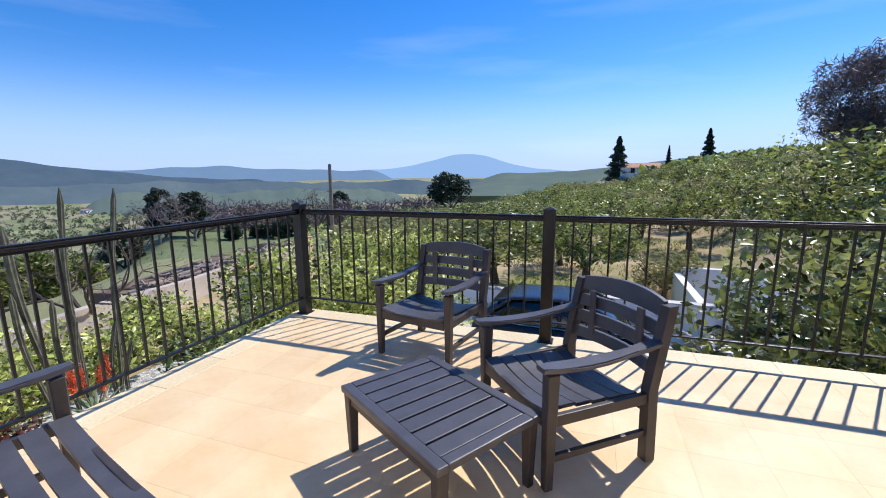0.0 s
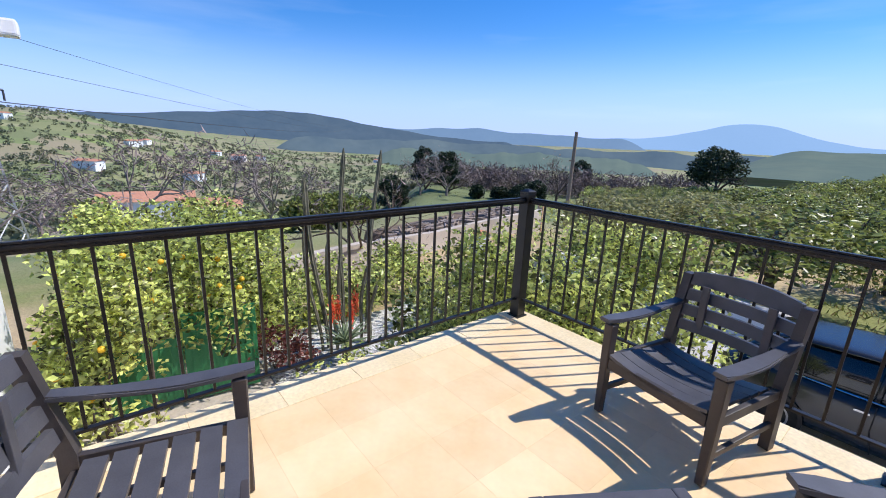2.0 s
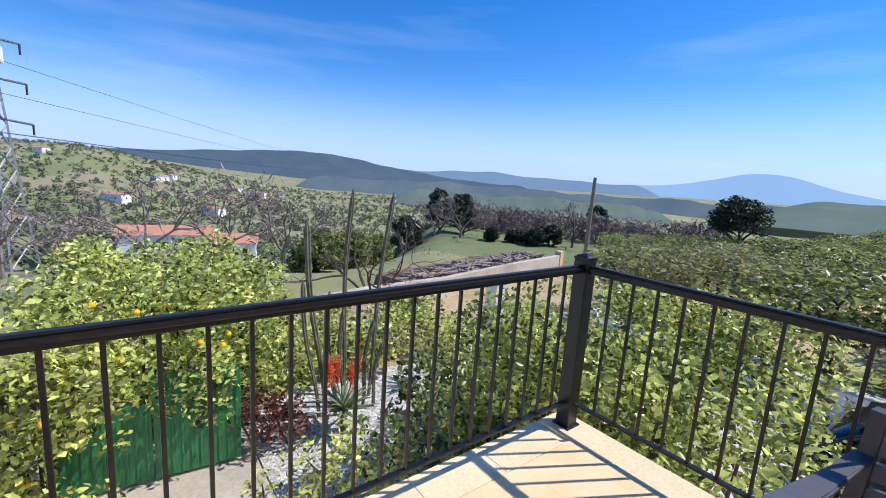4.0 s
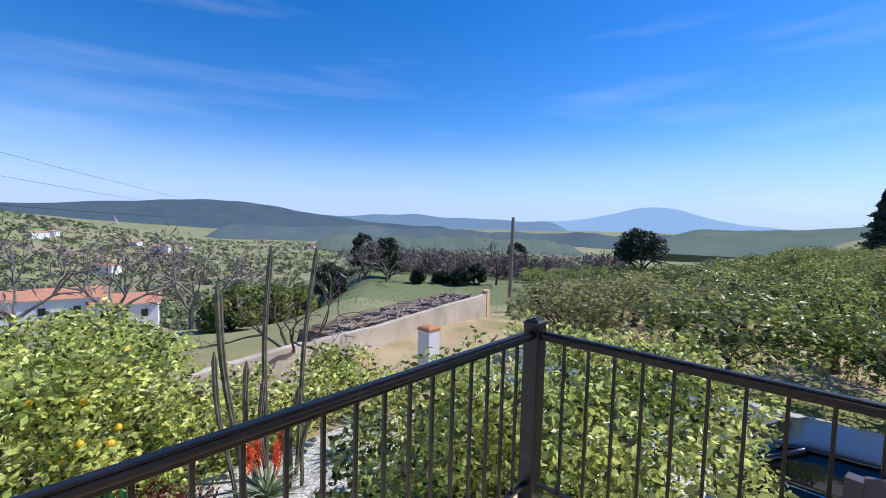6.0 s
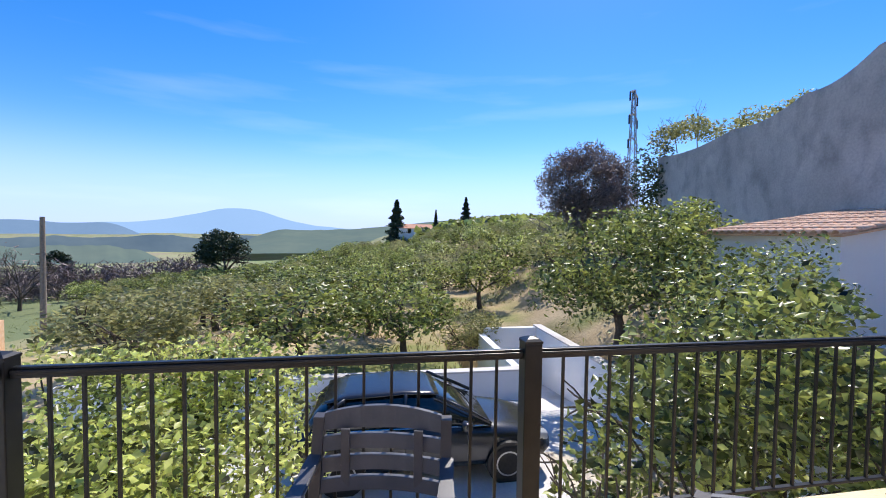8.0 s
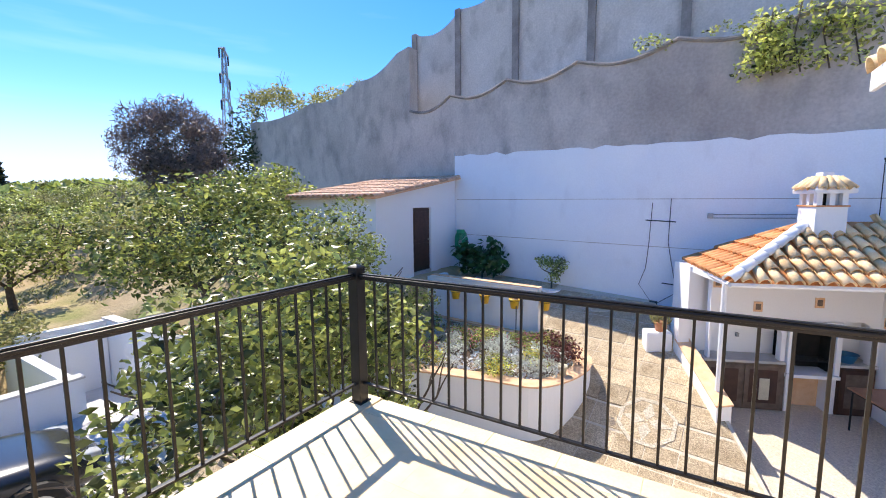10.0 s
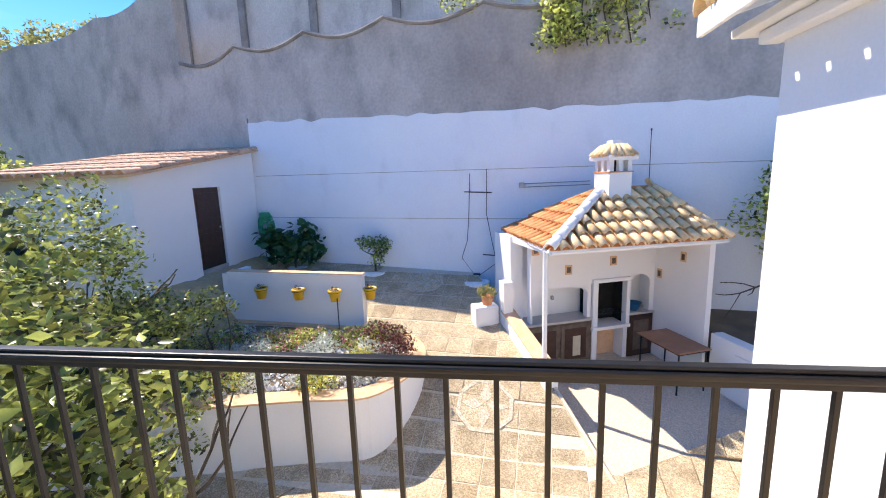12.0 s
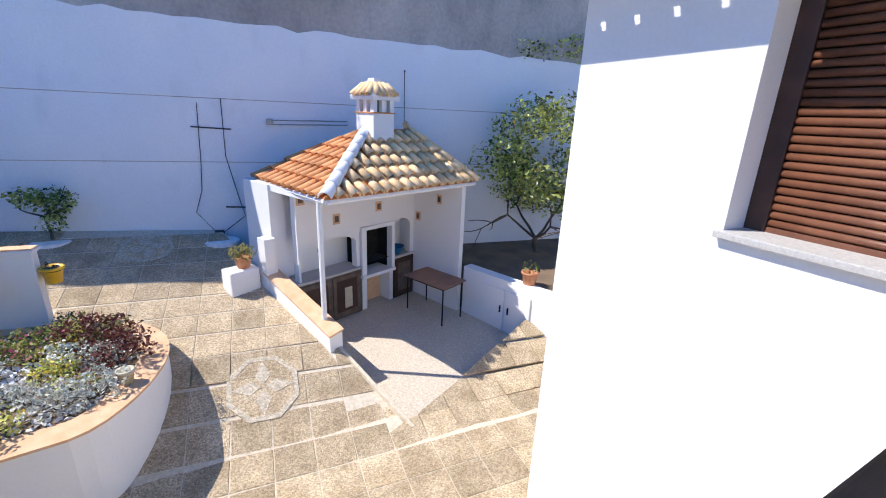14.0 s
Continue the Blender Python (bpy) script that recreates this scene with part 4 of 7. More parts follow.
part("handle", lathe([(0.03, 0), (0.03, 0.02), (0.012, 0.03), (0.02, 0.06)], 10), "steel", door).matrix_basis = Matrix.Translation((DX_1 - 0.09, SY + 0.06, 0.3)) @ Matrix.Rotation(math.pi / 2, 4, "X")
slope = math.atan(0.15)
m_roof = Matrix.Translation((SX0 - 0.25, SY - 0.22, roof_at(SX0) - 0.02)) @ Matrix.Rotation(-slope, 4, "Y")
part("roof_deck", box((0, 0, 0), (4.72, 3.7, 0.05), 0.005, m_roof), "coping", shed)

# green hose reel on the whitewash
hose = thing("garden_hose", "coiled green garden hose hung on the whitewashed wall", "hose", (wall_x(8.7) - 0.06, 8.68, 0.12))
for k in range(9):
    r = 0.34 - 0.03 * k
    part("coil", tube([(-0.015 * k, r * 0.85 * math.cos(a), r * 1.25 * math.sin(a) - 0.05) for a in [2 * math.pi * i / 24 for i in range(25)]], 0.016, 6), "green_plastic", hose, smooth=True)
part("bracket", box((-0.16, -0.12, 0.26), (0.03, 0.12, 0.40), 0.01), "green_plastic", hose)

# barbecue house
bbqh = thing("barbecue_house", "white barbecue house with a hipped clay tile roof and chimney", "barbecue", tuple(BO), BANG)
EZ = 0.15
W, D = 3.35, 2.62
BK = 1.35


def bx(name, lo, hi, mat, label="", bevel=0.0, parent=None):
    return part(name, box(lo, hi, bevel), mat, parent or bbqh, label)


bx("side_wall", (W - 0.12, -0.02, FLOOR - 0.05), (W, D, EZ), "white_wall")
bx("pillar", (0.02, 1.72, FLOOR + 0.3), (0.3, D, EZ), "white_wall")
bx("side_beam", (0.06, 0.16, EZ - 0.11), (0.18, 1.72, EZ - 0.002), "white_wall")
bx("front_beam", (0.02, 0.04, EZ - 0.10), (W - 0.12, 0.16, EZ - 0.001), "white_wall")
part("corner_post", tube([(-0.02, 0.11, -1.80), (-0.02, 0.11, EZ - 0.02)], 0.042, 10), "white_wall", bbqh, "slim white corner post")
# back wall with two arched niches and the grill opening between


def arch(u0, u1, z0, z1, k=8, rise=0.22):
    mid, half = (u0 + u1) / 2, (u1 - u0) / 2
    return [(u0, z0), (u0, z1 - rise)] + [(mid - half * math.cos(math.pi * i / k), z1 - rise + rise * math.sin(math.pi * i / k)) for i in range(1, k)] + [(u1, z1 - rise), (u1, z0)]


CT, BF = -1.64, FLOOR + 0.12
pieces = [[(0.3, EZ), (0.3, CT)] + arch(0.34, 1.60, CT, -0.92, rise=0.16)[0:] + [(1.68, CT), (1.68, EZ)],
          [(1.68, EZ), (1.68, -0.90), (2.55, -0.90), (2.55, EZ)],
          [(2.55, EZ), (2.55, CT)] + arch(2.62, 3.12, CT, -0.80, rise=0.2) + [(W - 0.12, CT), (W - 0.12, EZ)]]
for o in pieces:
    bm = slab_between(o[::-1], BK, BK + 0.16, "y")
    part("back_wall", bm, "white_wall", bbqh)
bx("niche_back", (0.3, BK + 0.45, CT), (W - 0.12, BK + 0.55, EZ), "white_wall")
for u0, u1, z0, z1 in ((1.70, 1.82, -1.86, -0.90), (2.51, 2.60, -1.86, -0.90), (1.70, 2.60, -0.899, -0.82)):
    bx("grill_surround", (u0, BK - 0.06, z0), (u1, BK + 0.1, z1), "white_wall", bevel=0.006)
bx("firebox_back", (1.70, BK + 0.40, -1.86), (2.60, BK + 0.445, -0.90), "black", "sooty back of the firebox")
bx("firebox_side", (1.80, BK + 0.101, -1.86), (1.82, BK + 0.399, -0.90), "black")
bx("firebox_side", (2.51, BK + 0.101, -1.86), (2.53, BK + 0.399, -0.90), "black")
bx("firebox_hood", (1.82, BK + 0.101, -0.93), (2.51, BK + 0.399, -0.91), "black")
for k in range(9):
    part("grill_bar", tube([(1.83, BK + 0.02 + k * 0.04, -1.62), (2.50, BK + 0.02 + k * 0.04, -1.62)], 0.006, 5), "iron", bbqh)
bx("grill_shelf", (1.68, BK - 0.10, -1.93), (2.60, BK + 0.45, -1.861), "white_wall", "white shelf below the grill", 0.008)
bx("store_side", (1.72, BK - 0.02, BF), (1.84, BK + 0.4, -1.931), "white_wall")
bx("store_side", (2.48, BK - 0.02, BF), (2.58, BK + 0.4, -1.931), "white_wall")
bx("store_back", (1.841, BK + 0.3, BF), (2.479, BK + 0.4, -1.931), "coping", "brick-red back of the wood store")
bx("worktop", (0.22, BK - 0.06, CT - 0.05), (1.68, BK + 0.45, CT), "granite", "grey counter slab", 0.006)
bx("worktop", (2.605, BK - 0.06, CT - 0.05), (W - 0.12, BK + 0.45, CT), "granite", "grey counter slab", 0.006)
cab = bx("cabinet", (0.24, BK - 0.02, BF), (1.70, BK + 0.4, CT - 0.051), "cabinet_wood", "weathered brown cabinet")
for k in range(2):
    d = bx("door", (0.28 + k * 0.70, BK - 0.046, BF + 0.06), (0.94 + k * 0.70, BK - 0.021, CT - 0.09), "cabinet_wood", "weathered cabinet door", 0.004, cab)
    bx("panel", (0.36 + k * 0.70, BK - 0.054, BF + 0.15), (0.86 + k * 0.70, BK - 0.047, CT - 0.18), "dark_wood", "", 0.003, d)
bx("towel", (1.24, BK - 0.07, BF + 0.22), (1.42, BK - 0.055, BF + 0.66), "pale_pot", "pale cloth hung on the cabinet", 0.006, cab)
cab2 = bx("cabinet", (2.60, BK - 0.02, BF), (W - 0.13, BK + 0.4, CT - 0.051), "dark_wood", "dark brown cabinet")
d = bx("door", (2.64, BK - 0.045, BF + 0.06), (W - 0.17, BK - 0.021, CT - 0.09), "dark_wood", "", 0.004, cab2)
bx("panel", (2.72, BK - 0.053, BF + 0.15), (W - 0.25, BK - 0.046, CT - 0.18), "cabinet_wood", "", 0.003, d)
for u, z in ((0.40, -0.10), (1.14, -0.56), (2.19, -0.45)):
    d = bx("wall_tile", (u - 0.08, BK - 0.014, z - 0.10), (u + 0.08, BK, z + 0.10), "coping", "small painted tile", 0.004)
    bx("tile_motif", (u - 0.045, BK - 0.018, z - 0.06), (u + 0.045, BK - 0.0141, z + 0.06), "cabinet_wood", "faded brown motif", 0.001, d)
for v, z in ((1.20, -0.78), (0.58, -0.31)):
    d = bx("wall_tile", (W - 0.134, v - 0.07, z - 0.10), (W - 0.12, v + 0.07, z + 0.10), "coping", "small painted tile", 0.004)
    bx("tile_motif", (W - 0.138, v - 0.04, z - 0.06), (W - 0.1341, v + 0.04, z + 0.06), "cabinet_wood", "faded brown motif", 0.001, d)
bx("tap", (0.98, BK + 0.38, -1.30), (1.03, BK + 0.45, -1.22), "steel", "wall tap")
basin = thing("wash_basin", "blue plastic basin in the niche", "basin", tuple(bbq(2.83, BK + 0.15, CT)), BANG)
part("bowl", lathe([(0.11, 0.001), (0.17, 0.16), (0.19, 0.17), (0.16, 0.155), (0.10, 0.02)], 18), "blue_plastic", basin, smooth=True)
# hipped roof deck under the tiles
APEX0, APEX1, AZ = (1.95, 1.35), (2.92, 1.35), 1.10
EV = 0.20


def roof_plane(a, b, c, d, name):
    bm = bmesh.new()
    vs = [bm.verts.new(p) for p in (a, b, c, d)] if d else [bm.verts.new(p) for p in (a, b, c)]
    f = bm.faces.new(vs)
    bm.normal_update()
    if f.normal.z < 0:
        f.normal_flip()
    r = bmesh.ops.extrude_face_region(bm, geom=[f])
    bmesh.ops.translate(bm, vec=(0, 0, -0.06), verts=[g for g in r["geom"] if isinstance(g, bmesh.types.BMVert)])
    return part(name, bm, "terracotta", bbqh, "clay roof deck")


E0, E1, E2, E3 = (-0.02, -0.08, EZ + 0.02), (W + EV, -0.08, EZ - 0.02), (W + EV, 2.72, EZ), (0.26, 2.72, EZ)
A0, A1 = (*APEX0, AZ), (*APEX1, AZ)
roof_plane(E0, E1, A1, A0, "roof_deck")
roof_plane(E1, E2, A1, None, "roof_deck")
roof_plane(E2, E3, A0, A1, "roof_deck")
roof_plane(E3, E0, A0, None, "roof_deck")
for a, b in ((E0, E1), (E3, E0)):
    part("eave_board", tube([(p[0], p[1], p[2] - 0.045) for p in (a, b)], 0.04, 6), "white_wall", bbqh, "white plastered eave edge")
# chimney
CU, CV, CH = 1.98, 1.18, 0.25
bx("chimney_shaft", (CU - CH, CV - CH, 0.2), (CU + CH, CV + CH, 1.40), "white_wall", "white rendered chimney", 0.01)
for sx in (-1, 0, 1):
    for sy in (-1, 0, 1):
        if sx or sy:
            cx, cy = CU + sx * (CH - 0.05), CV + sy * (CH - 0.05)
            bx("chimney_pier", (cx - 0.045, cy - 0.045, 1.40), (cx + 0.045, cy + 0.045, 1.62), "white_wall")
bx("chimney_band", (CU - CH - 0.02, CV - CH - 0.02, 1.385), (CU + CH + 0.02, CV + CH + 0.02, 1.41), "terracotta", "thin clay band", 0.004)
bx("chimney_core", (CU - 0.12, CV - 0.12, 1.40), (CU + 0.12, CV + 0.12, 1.62), "black")
bm = bmesh.new()
rings = [[bm.verts.new((CU + s * sx, CV + s * sy, z)) for sx, sy in ((-1, -1), (1, -1), (1, 1), (-1, 1))] for z, s in ((1.62, CH + 0.07), (1.68, CH + 0.08), (1.94, 0.10), (2.0, 0.09))]
for p, q in zip(rings, rings[1:]):
    for k in range(4):
        bm.faces.new((p[k], p[(k + 1) % 4], q[(k + 1) % 4], q[k]))
bm.faces.new(rings[0][::-1])
bm.faces.new(rings[-1])
part("chimney_cap", bm, "white_wall", bbqh)

# low walls and kerb round the court
kerb = thing("kerb_wall", "low white kerb wall with a tile coping", "wall", kind="structure")
bm = prism([tuple(p.xy) for p in (bbq(-0.17, -0.24), bbq(0.06, -0.24), bbq(0.06, 1.75), bbq(-0.17, 1.75))], FLOOR - 0.05, lambda x, y: ramp_z(x, y) + 0.27)
part("body", bm, "white_wall", kerb)
bm = prism([tuple(p.xy) for p in (bbq(-0.19, -0.26), bbq(0.08, -0.26), bbq(0.08, 1.75), bbq(-0.19, 1.75))], lambda x, y: ramp_z(x, y) + 0.271, lambda x, y: ramp_z(x, y) + 0.30)
part("coping", bm, "coping", kerb, "terracotta coping")
bm = prism([tuple(p.xy) for p in (bbq(-0.02, -1.9), bbq(0.03, -1.9), bbq(0.03, -0.24), bbq(-0.02, -0.24))], FLOOR - 0.3, lambda x, y: ramp_z(x, y) + 0.004)
part("ramp_edge", bm, "paver_joint", kerb)
stub = thing("wall_stub", "short white wall stub beside the barbecue", "wall", kind="structure")
part("body", prism([tuple(p.xy) for p in (bbq(-0.18, 1.60), bbq(0.03, 1.60), bbq(0.03, 1.85), bbq(-0.18, 1.85))], FLOOR, -0.78), "white_wall", stub)
trough = thing("plant_trough", "white trough with a potted grassy plant", "planter", (*bbq(-0.42, 1.95).xy, ramp_z(9.3, 1.8) - 0.15), BANG)
part("trough", box((-0.32, -0.18, 0), (0.2, 0.2, 0.5), 0.04), "white_wall", trough)
part("pot", lathe([(0.10, 0.5), (0.14, 0.68), (0.15, 0.7), (0.12, 0.7)], 14), "clay_pot", trough)
me = leaf_mesh("foliage", clumps([(0, 0, 0.78)], [0.2], 2600), 0.16, 0.18, 0.8)
link_mesh("foliage", me, "leaf_olive", trough)

bank_wall = thing("bank_wall", "low white wall with cupboard doors in front of a soil bank", "wall", kind="structure")
LW0, LW1 = Vector((8.72, -2.2, 0)), Vector((5.2, -3.35, 0))
lw = (LW1 - LW0).normalized()
lang = math.degrees(math.atan2(lw.y, lw.x))
lwm = pose(LW0.x, LW0.y, 0, 0, 0, lang)
for nm, lo, hi, mat in (("body", (0, -0.02, FLOOR - 0.05), (3.6, 0.22, -1.66), "white_wall"),):
    part(nm, box(lo, hi, 0.01, lwm), mat, bank_wall)
for k, (a, b) in enumerate(((0.55, 1.12), (1.16, 1.72))):
    cd = part("cupboard_door", box((a, -0.052, FLOOR + 0.06), (b, -0.021, -1.86), 0.004, lwm), "white_wall", bank_wall, "white cupboard door")
    part("handle", box((b - 0.09 if k == 0 else a + 0.06, -0.075, -2.35), (b - 0.06 if k == 0 else a + 0.09, -0.053, -2.2), 0.004, lwm), "black", cd)
bank = part("soil_bank", prism([(8.80, -2.34), (5.2, -3.5), (4.2, -9.0), (9.24, -9.0), (10.62, -1.52)], -3.2, -1.70), "soil", None, "bare soil bank behind the low wall")
tagged(bank, "", "soil", "", "structure")

# folding table in the court
ftab = thing("court_table", "brown-topped table with thin dark steel legs", "table", (*bbq(2.75, 0.22).xy, court_z(*bbq(2.75, 0.22).xy)), BANG + 90)
part("tabletop", box((-0.56, -0.36, 0.79), (0.56, 0.36, 0.82), 0.008), "table_brown", ftab)
part("apron", box((-0.52, -0.32, 0.75), (0.52, 0.32, 0.789), 0.003), "iron", ftab)
for sx in (-1, 1):
    for sy in (-1, 1):
        part("leg", tube([(sx * 0.5, sy * 0.3, 0.03 * sx), (sx * 0.5, sy * 0.3, 0.75)], 0.016, 8), "iron", ftab)

# planter with a curved wall, and the wall of yellow pots
OUT = [(4.7, 9.2), (5.05, 8.0), (5.35, 6.9), (5.64, 5.7), (5.86, 4.7), (5.94, 4.15), (6.05, 3.70), (6.50, 3.36), (7.1, 3.16), (7.65, 3.15), (8.15, 3.34), (8.55, 3.7), (8.8, 4.2), (8.95, 4.7), (9.3, 7.9), (8.9, 9.2)]


def inset(o, d):
    out = []
    for i, p in enumerate(o):
        a, b = Vector(o[i - 1]), Vector(o[(i + 1) % len(o)])
        t = (b - a).normalized()
        out.append((p[0] - t.y * d, p[1] + t.x * d))
    return out


def smooth_loop(o, k=3):
    out = []
    for i in range(len(o)):
        p0, p1, p2, p3 = (Vector(o[(i + j) % len(o)]) for j in (-1, 0, 1, 2))
        for s in range(k):
            t = s / k
            out.append(tuple(0.5 * ((2 * p1) + (p2 - p0) * t + (2 * p0 - 5 * p1 + 4 * p2 - p3) * t * t + (3 * p1 - p0 - 3 * p2 + p3) * t ** 3)))
    return out


loop = smooth_loop(OUT)
inner = inset(loop, 0.26)
planter = thing("garden_planter", "curved white planter wall with a terracotta coping", "planter", kind="structure")
PT = -1.70


def ring(outer, inn, lo, hi):
    bm = bmesh.new()
    n = len(outer)
    v = [[bm.verts.new((*p, z)) for p in o] for o, z in ((outer, lo), (outer, hi), (inn, hi), (inn, lo))]
    for r in range(4):
        a, b = v[r], v[(r + 1) % 4]
        for i in range(n):
            j = (i + 1) % n
            bm.faces.new((a[i], a[j], b[j], b[i]))
    return bm


part("wall", ring(loop, inner, -3.0, PT - 0.03), "white_wall", planter)
part("coping", ring(inset(loop, -0.03), inset(loop, 0.29), PT - 0.029, PT), "coping", planter, "terracotta coping")
part("soil", prism(inset(loop, 0.265), -2.9, PT - 0.06), "soil", planter, "dark soil")
potwall = thing("pot_wall", "white garden wall with hanging yellow pots", "wall", kind="structure")
pw0, pw1 = Vector((8.86, 4.66, 0)), Vector((9.22, 7.95, 0))
pwl = (pw1 - pw0).length
pwm = pose(pw0.x, pw0.y, 0, 0, 0, math.degrees(math.atan2(pw1.y - pw0.y, pw1.x - pw0.x)))
part("body", box((0, -0.16, -2.9), (pwl, 0.0, -0.62), 0.01, pwm), "white_wall", potwall)
part("coping", box((-0.03, -0.19, -0.619), (pwl, 0.03, -0.57), 0.015, pwm), "white_wall", potwall)
part("coping_tile", box((-0.02, -0.18, -0.569), (pwl, 0.02, -0.545), 0.008, pwm), "coping", potwall, "terracotta coping tile")
part("return_wall", box((-0.001 + pwl, -0.8, -2.9), (pwl + 0.16, 0.0, -0.62), 0.01, pwm), "white_wall", potwall)


def yellow_pot(x, y, z):
    ob = thing("hanging_pot", "glazed yellow pot hung on the white wall", "pot", (x, y, z), 0, "yellow hanging pots")
    part("pot", lathe([(0.09, 0), (0.125, 0.19), (0.145, 0.2), (0.145, 0.235), (0.12, 0.235), (0.11, 0.2)], 16), "yellow", ob, smooth=True)
    part("soil", lathe([(0.11, 0.2), (0.11, 0.215)], 14), "soil", ob)
    part("holder", tube([(0.13 * math.cos(a), 0.13 * math.sin(a), 0.19) for a in [2 * math.pi * i / 14 for i in range(15)]], 0.007, 5), "iron", ob)
    link_mesh("sprig", leaf_mesh("sprig", clumps([(0, 0, 0.25)], [0.11], 2500, 0.5), 0.05, 0.4, 0.6), "leaf_red", ob)
    return ob


pot = yellow_pot(8.86, 6.95, -1.08)
for x, y in ((8.78, 6.05), (8.69, 5.2), (8.90, 4.50)):
    copy_thing(pot, pose(x, y, -1.08))
part("down_pipe", tube([(8.60, 5.12, -1.7), (8.60, 5.12, -1.0)], 0.012, 6), "wire", potwall)

inside = lambda p, poly: sum(((a[1] > p[1]) != (b[1] > p[1])) and p[0] < (b[0] - a[0]) * (p[1] - a[1]) / (b[1] - a[1]) + a[0] for a, b in zip(poly, poly[1:] + poly[:1])) % 2 == 1
bed = inset(loop, 0.35)


def bed_spots(n, x0, x1, y0, y1, gap=0.25):
    out = []
    for _ in range(4000):
        p = (rng.uniform(x0, x1), rng.uniform(y0, y1))
        if inside(p, bed) and p[0] < 8.74 and all((p[0] - q[0]) ** 2 + (p[1] - q[1]) ** 2 > gap * gap for q in out):
            out.append(p)
        if len(out) >= n:
            break
    return out


peb = []
for p in bed_spots(1600, 5.6, 8.6, 3.3, 8.4, 0.035):
    peb.append((*p, PT - 0.04))
me = leaf_mesh("pebbles", np.repeat(np.array(peb), 3, 0) + rng.normal(size=(len(peb) * 3, 3)) * (0.03, 0.03, 0.008), 0.07, 0.8, 0.0)
tagged(link_mesh("white_pebbles", me, "dusty_white", None, "white pebble mulch in the planter"), "", "pebbles", "", "stuff")


def shrub(name, x, y, z, r, mat, label, size=0.05, per=1500, h=0.9, flowers=None, aspect=0.5, base=0.0):
    ob = thing(name, label, "plant", (x, y, z), rng.uniform(0, 360), "planter plants")
    bm = bmesh.new()
    cs = []
    for k in range(7):
        a = 2 * math.pi * k / 7 + rng.uniform(-0.4, 0.4)
        t = (r * 0.7 * math.cos(a), r * 0.7 * math.sin(a), r * h * rng.uniform(0.6, 1.1))
        sweep(bm, [(0, 0, 0), (t[0] * 0.5, t[1] * 0.5, t[2] * 0.6), t], [0.012, 0.008, 0.004], 4)
        cs.append(t)
    cs.append((0, 0, r * h))
    part("stem", bm, "bark", ob)
    link_mesh("foliage", leaf_mesh("foliage", clumps(cs, [r * rng.uniform(0.4, 0.62) for _ in cs], per / max(r, 0.15) ** 0.5), size, aspect, 0.4), mat, ob)
    if flowers:
        link_mesh("blossom", leaf_mesh("blossom", clumps(cs, [r * 0.5 for _ in cs], 160 / max(r, 0.15)), size * 0.8, 0.9, 0.5), flowers, ob)
    return ob


shrub("red_shrub", 8.05, 3.95, PT - 0.06, 0.36, "leaf_red", "dark red-leaved shrub on the planter's edge", 0.06, 1300)
shrub("red_shrub", 7.35, 3.62, PT - 0.06, 0.36, "leaf_red", "dark red-leaved shrub on the planter's edge", 0.06, 1300)
shrub("dark_bush", 8.45, 4.35, PT - 0.06, 0.26, "leaf_dark", "small dark clipped bush in the planter", 0.04, 2200)
KINDS = (("silver_plant", "leaf_silver", "silver-leaved low plant in the planter", None), ("ground_cover", "leaf_hedge", "green ground cover with pink flowers", "petal_pink"), ("flowering_plant", "leaf_lemon", "low green plant with pink flowers", "petal_pink"), ("succulent", "leaf_olive", "pale green succulent clump in the planter", None), ("yellow_daisy", "leaf_hedge", "low bright plant with yellow flowers", "petal_yellow"))
for i, p in enumerate(bed_spots(54, 5.6, 8.3, 3.4, 8.3, 0.29)):
    k = KINDS[(0, 1, 0, 2, 3, 0, 4, 1)[i % 8]]
    shrub(k[0], p[0], p[1], PT - 0.06, rng.uniform(0.18, 0.31), k[1], k[2], rng.uniform(0.035, 0.06), 1500, 0.7, k[3])
p1 = thing("small_pot", "small pale clay pot on the coping", "pot", (6.78, 3.47, PT))
part("pot", lathe([(0.06, 0), (0.085, 0.15), (0.095, 0.15), (0.095, 0.18), (0.075, 0.18), (0.06, 0.03)], 14), "pale_pot", p1, smooth=True)

# plants and fittings along the whitewashed wall
def wall_plant(x, y, z, h, r, mat, label, size, per=900):
    ob = thing("wall_shrub", label, "plant", (x, y, z))
    bm = bmesh.new()
    tips = []
    branch(bm, (0, 0, 0), (0, 0, 1), h * 0.5, 0.03, 2, 0.7, 5, tips)
    part("stem", bm, "bark", ob)
    cs = [(0.7 * r * math.cos(a), 0.7 * r * math.sin(a), h * f) for a, f in [(rng.uniform(0, 6.28), rng.uniform(0.32, 1.0)) for _ in range(9)]]
    link_mesh("foliage", leaf_mesh("foliage", clumps(cs, [r * 0.5] * 9, per), size, 0.6, 0.2), mat, ob)
    return ob


zb = lambda y: ramp_z(wall_x(y) - 0.5, y) - 0.03
wall_plant(wall_x(7.0) - 0.55, 7.48, zb(7) - 0.0, 1.15, 0.8, "leaf_ficus", "broad-leaved dark green fig shrub by the wall", 0.24, 420)
wall_plant(wall_x(5.05) - 0.4, 5.1, zb(5), 1.05, 0.45, "leaf_lemon", "small bushy sapling in a white gravel ring", 0.07, 2200)
for y in (7.48, 5.1, 2.35):
    g = thing("gravel_ring", "white gravel patch at the wall's foot", "gravel", (wall_x(y) - 0.42, y, zb(y) - 0.005))
    part("gravel", lathe([(0.34, -0.05), (0.34, 0.03), (0.28, 0.045)], 14), "dusty_white", g)
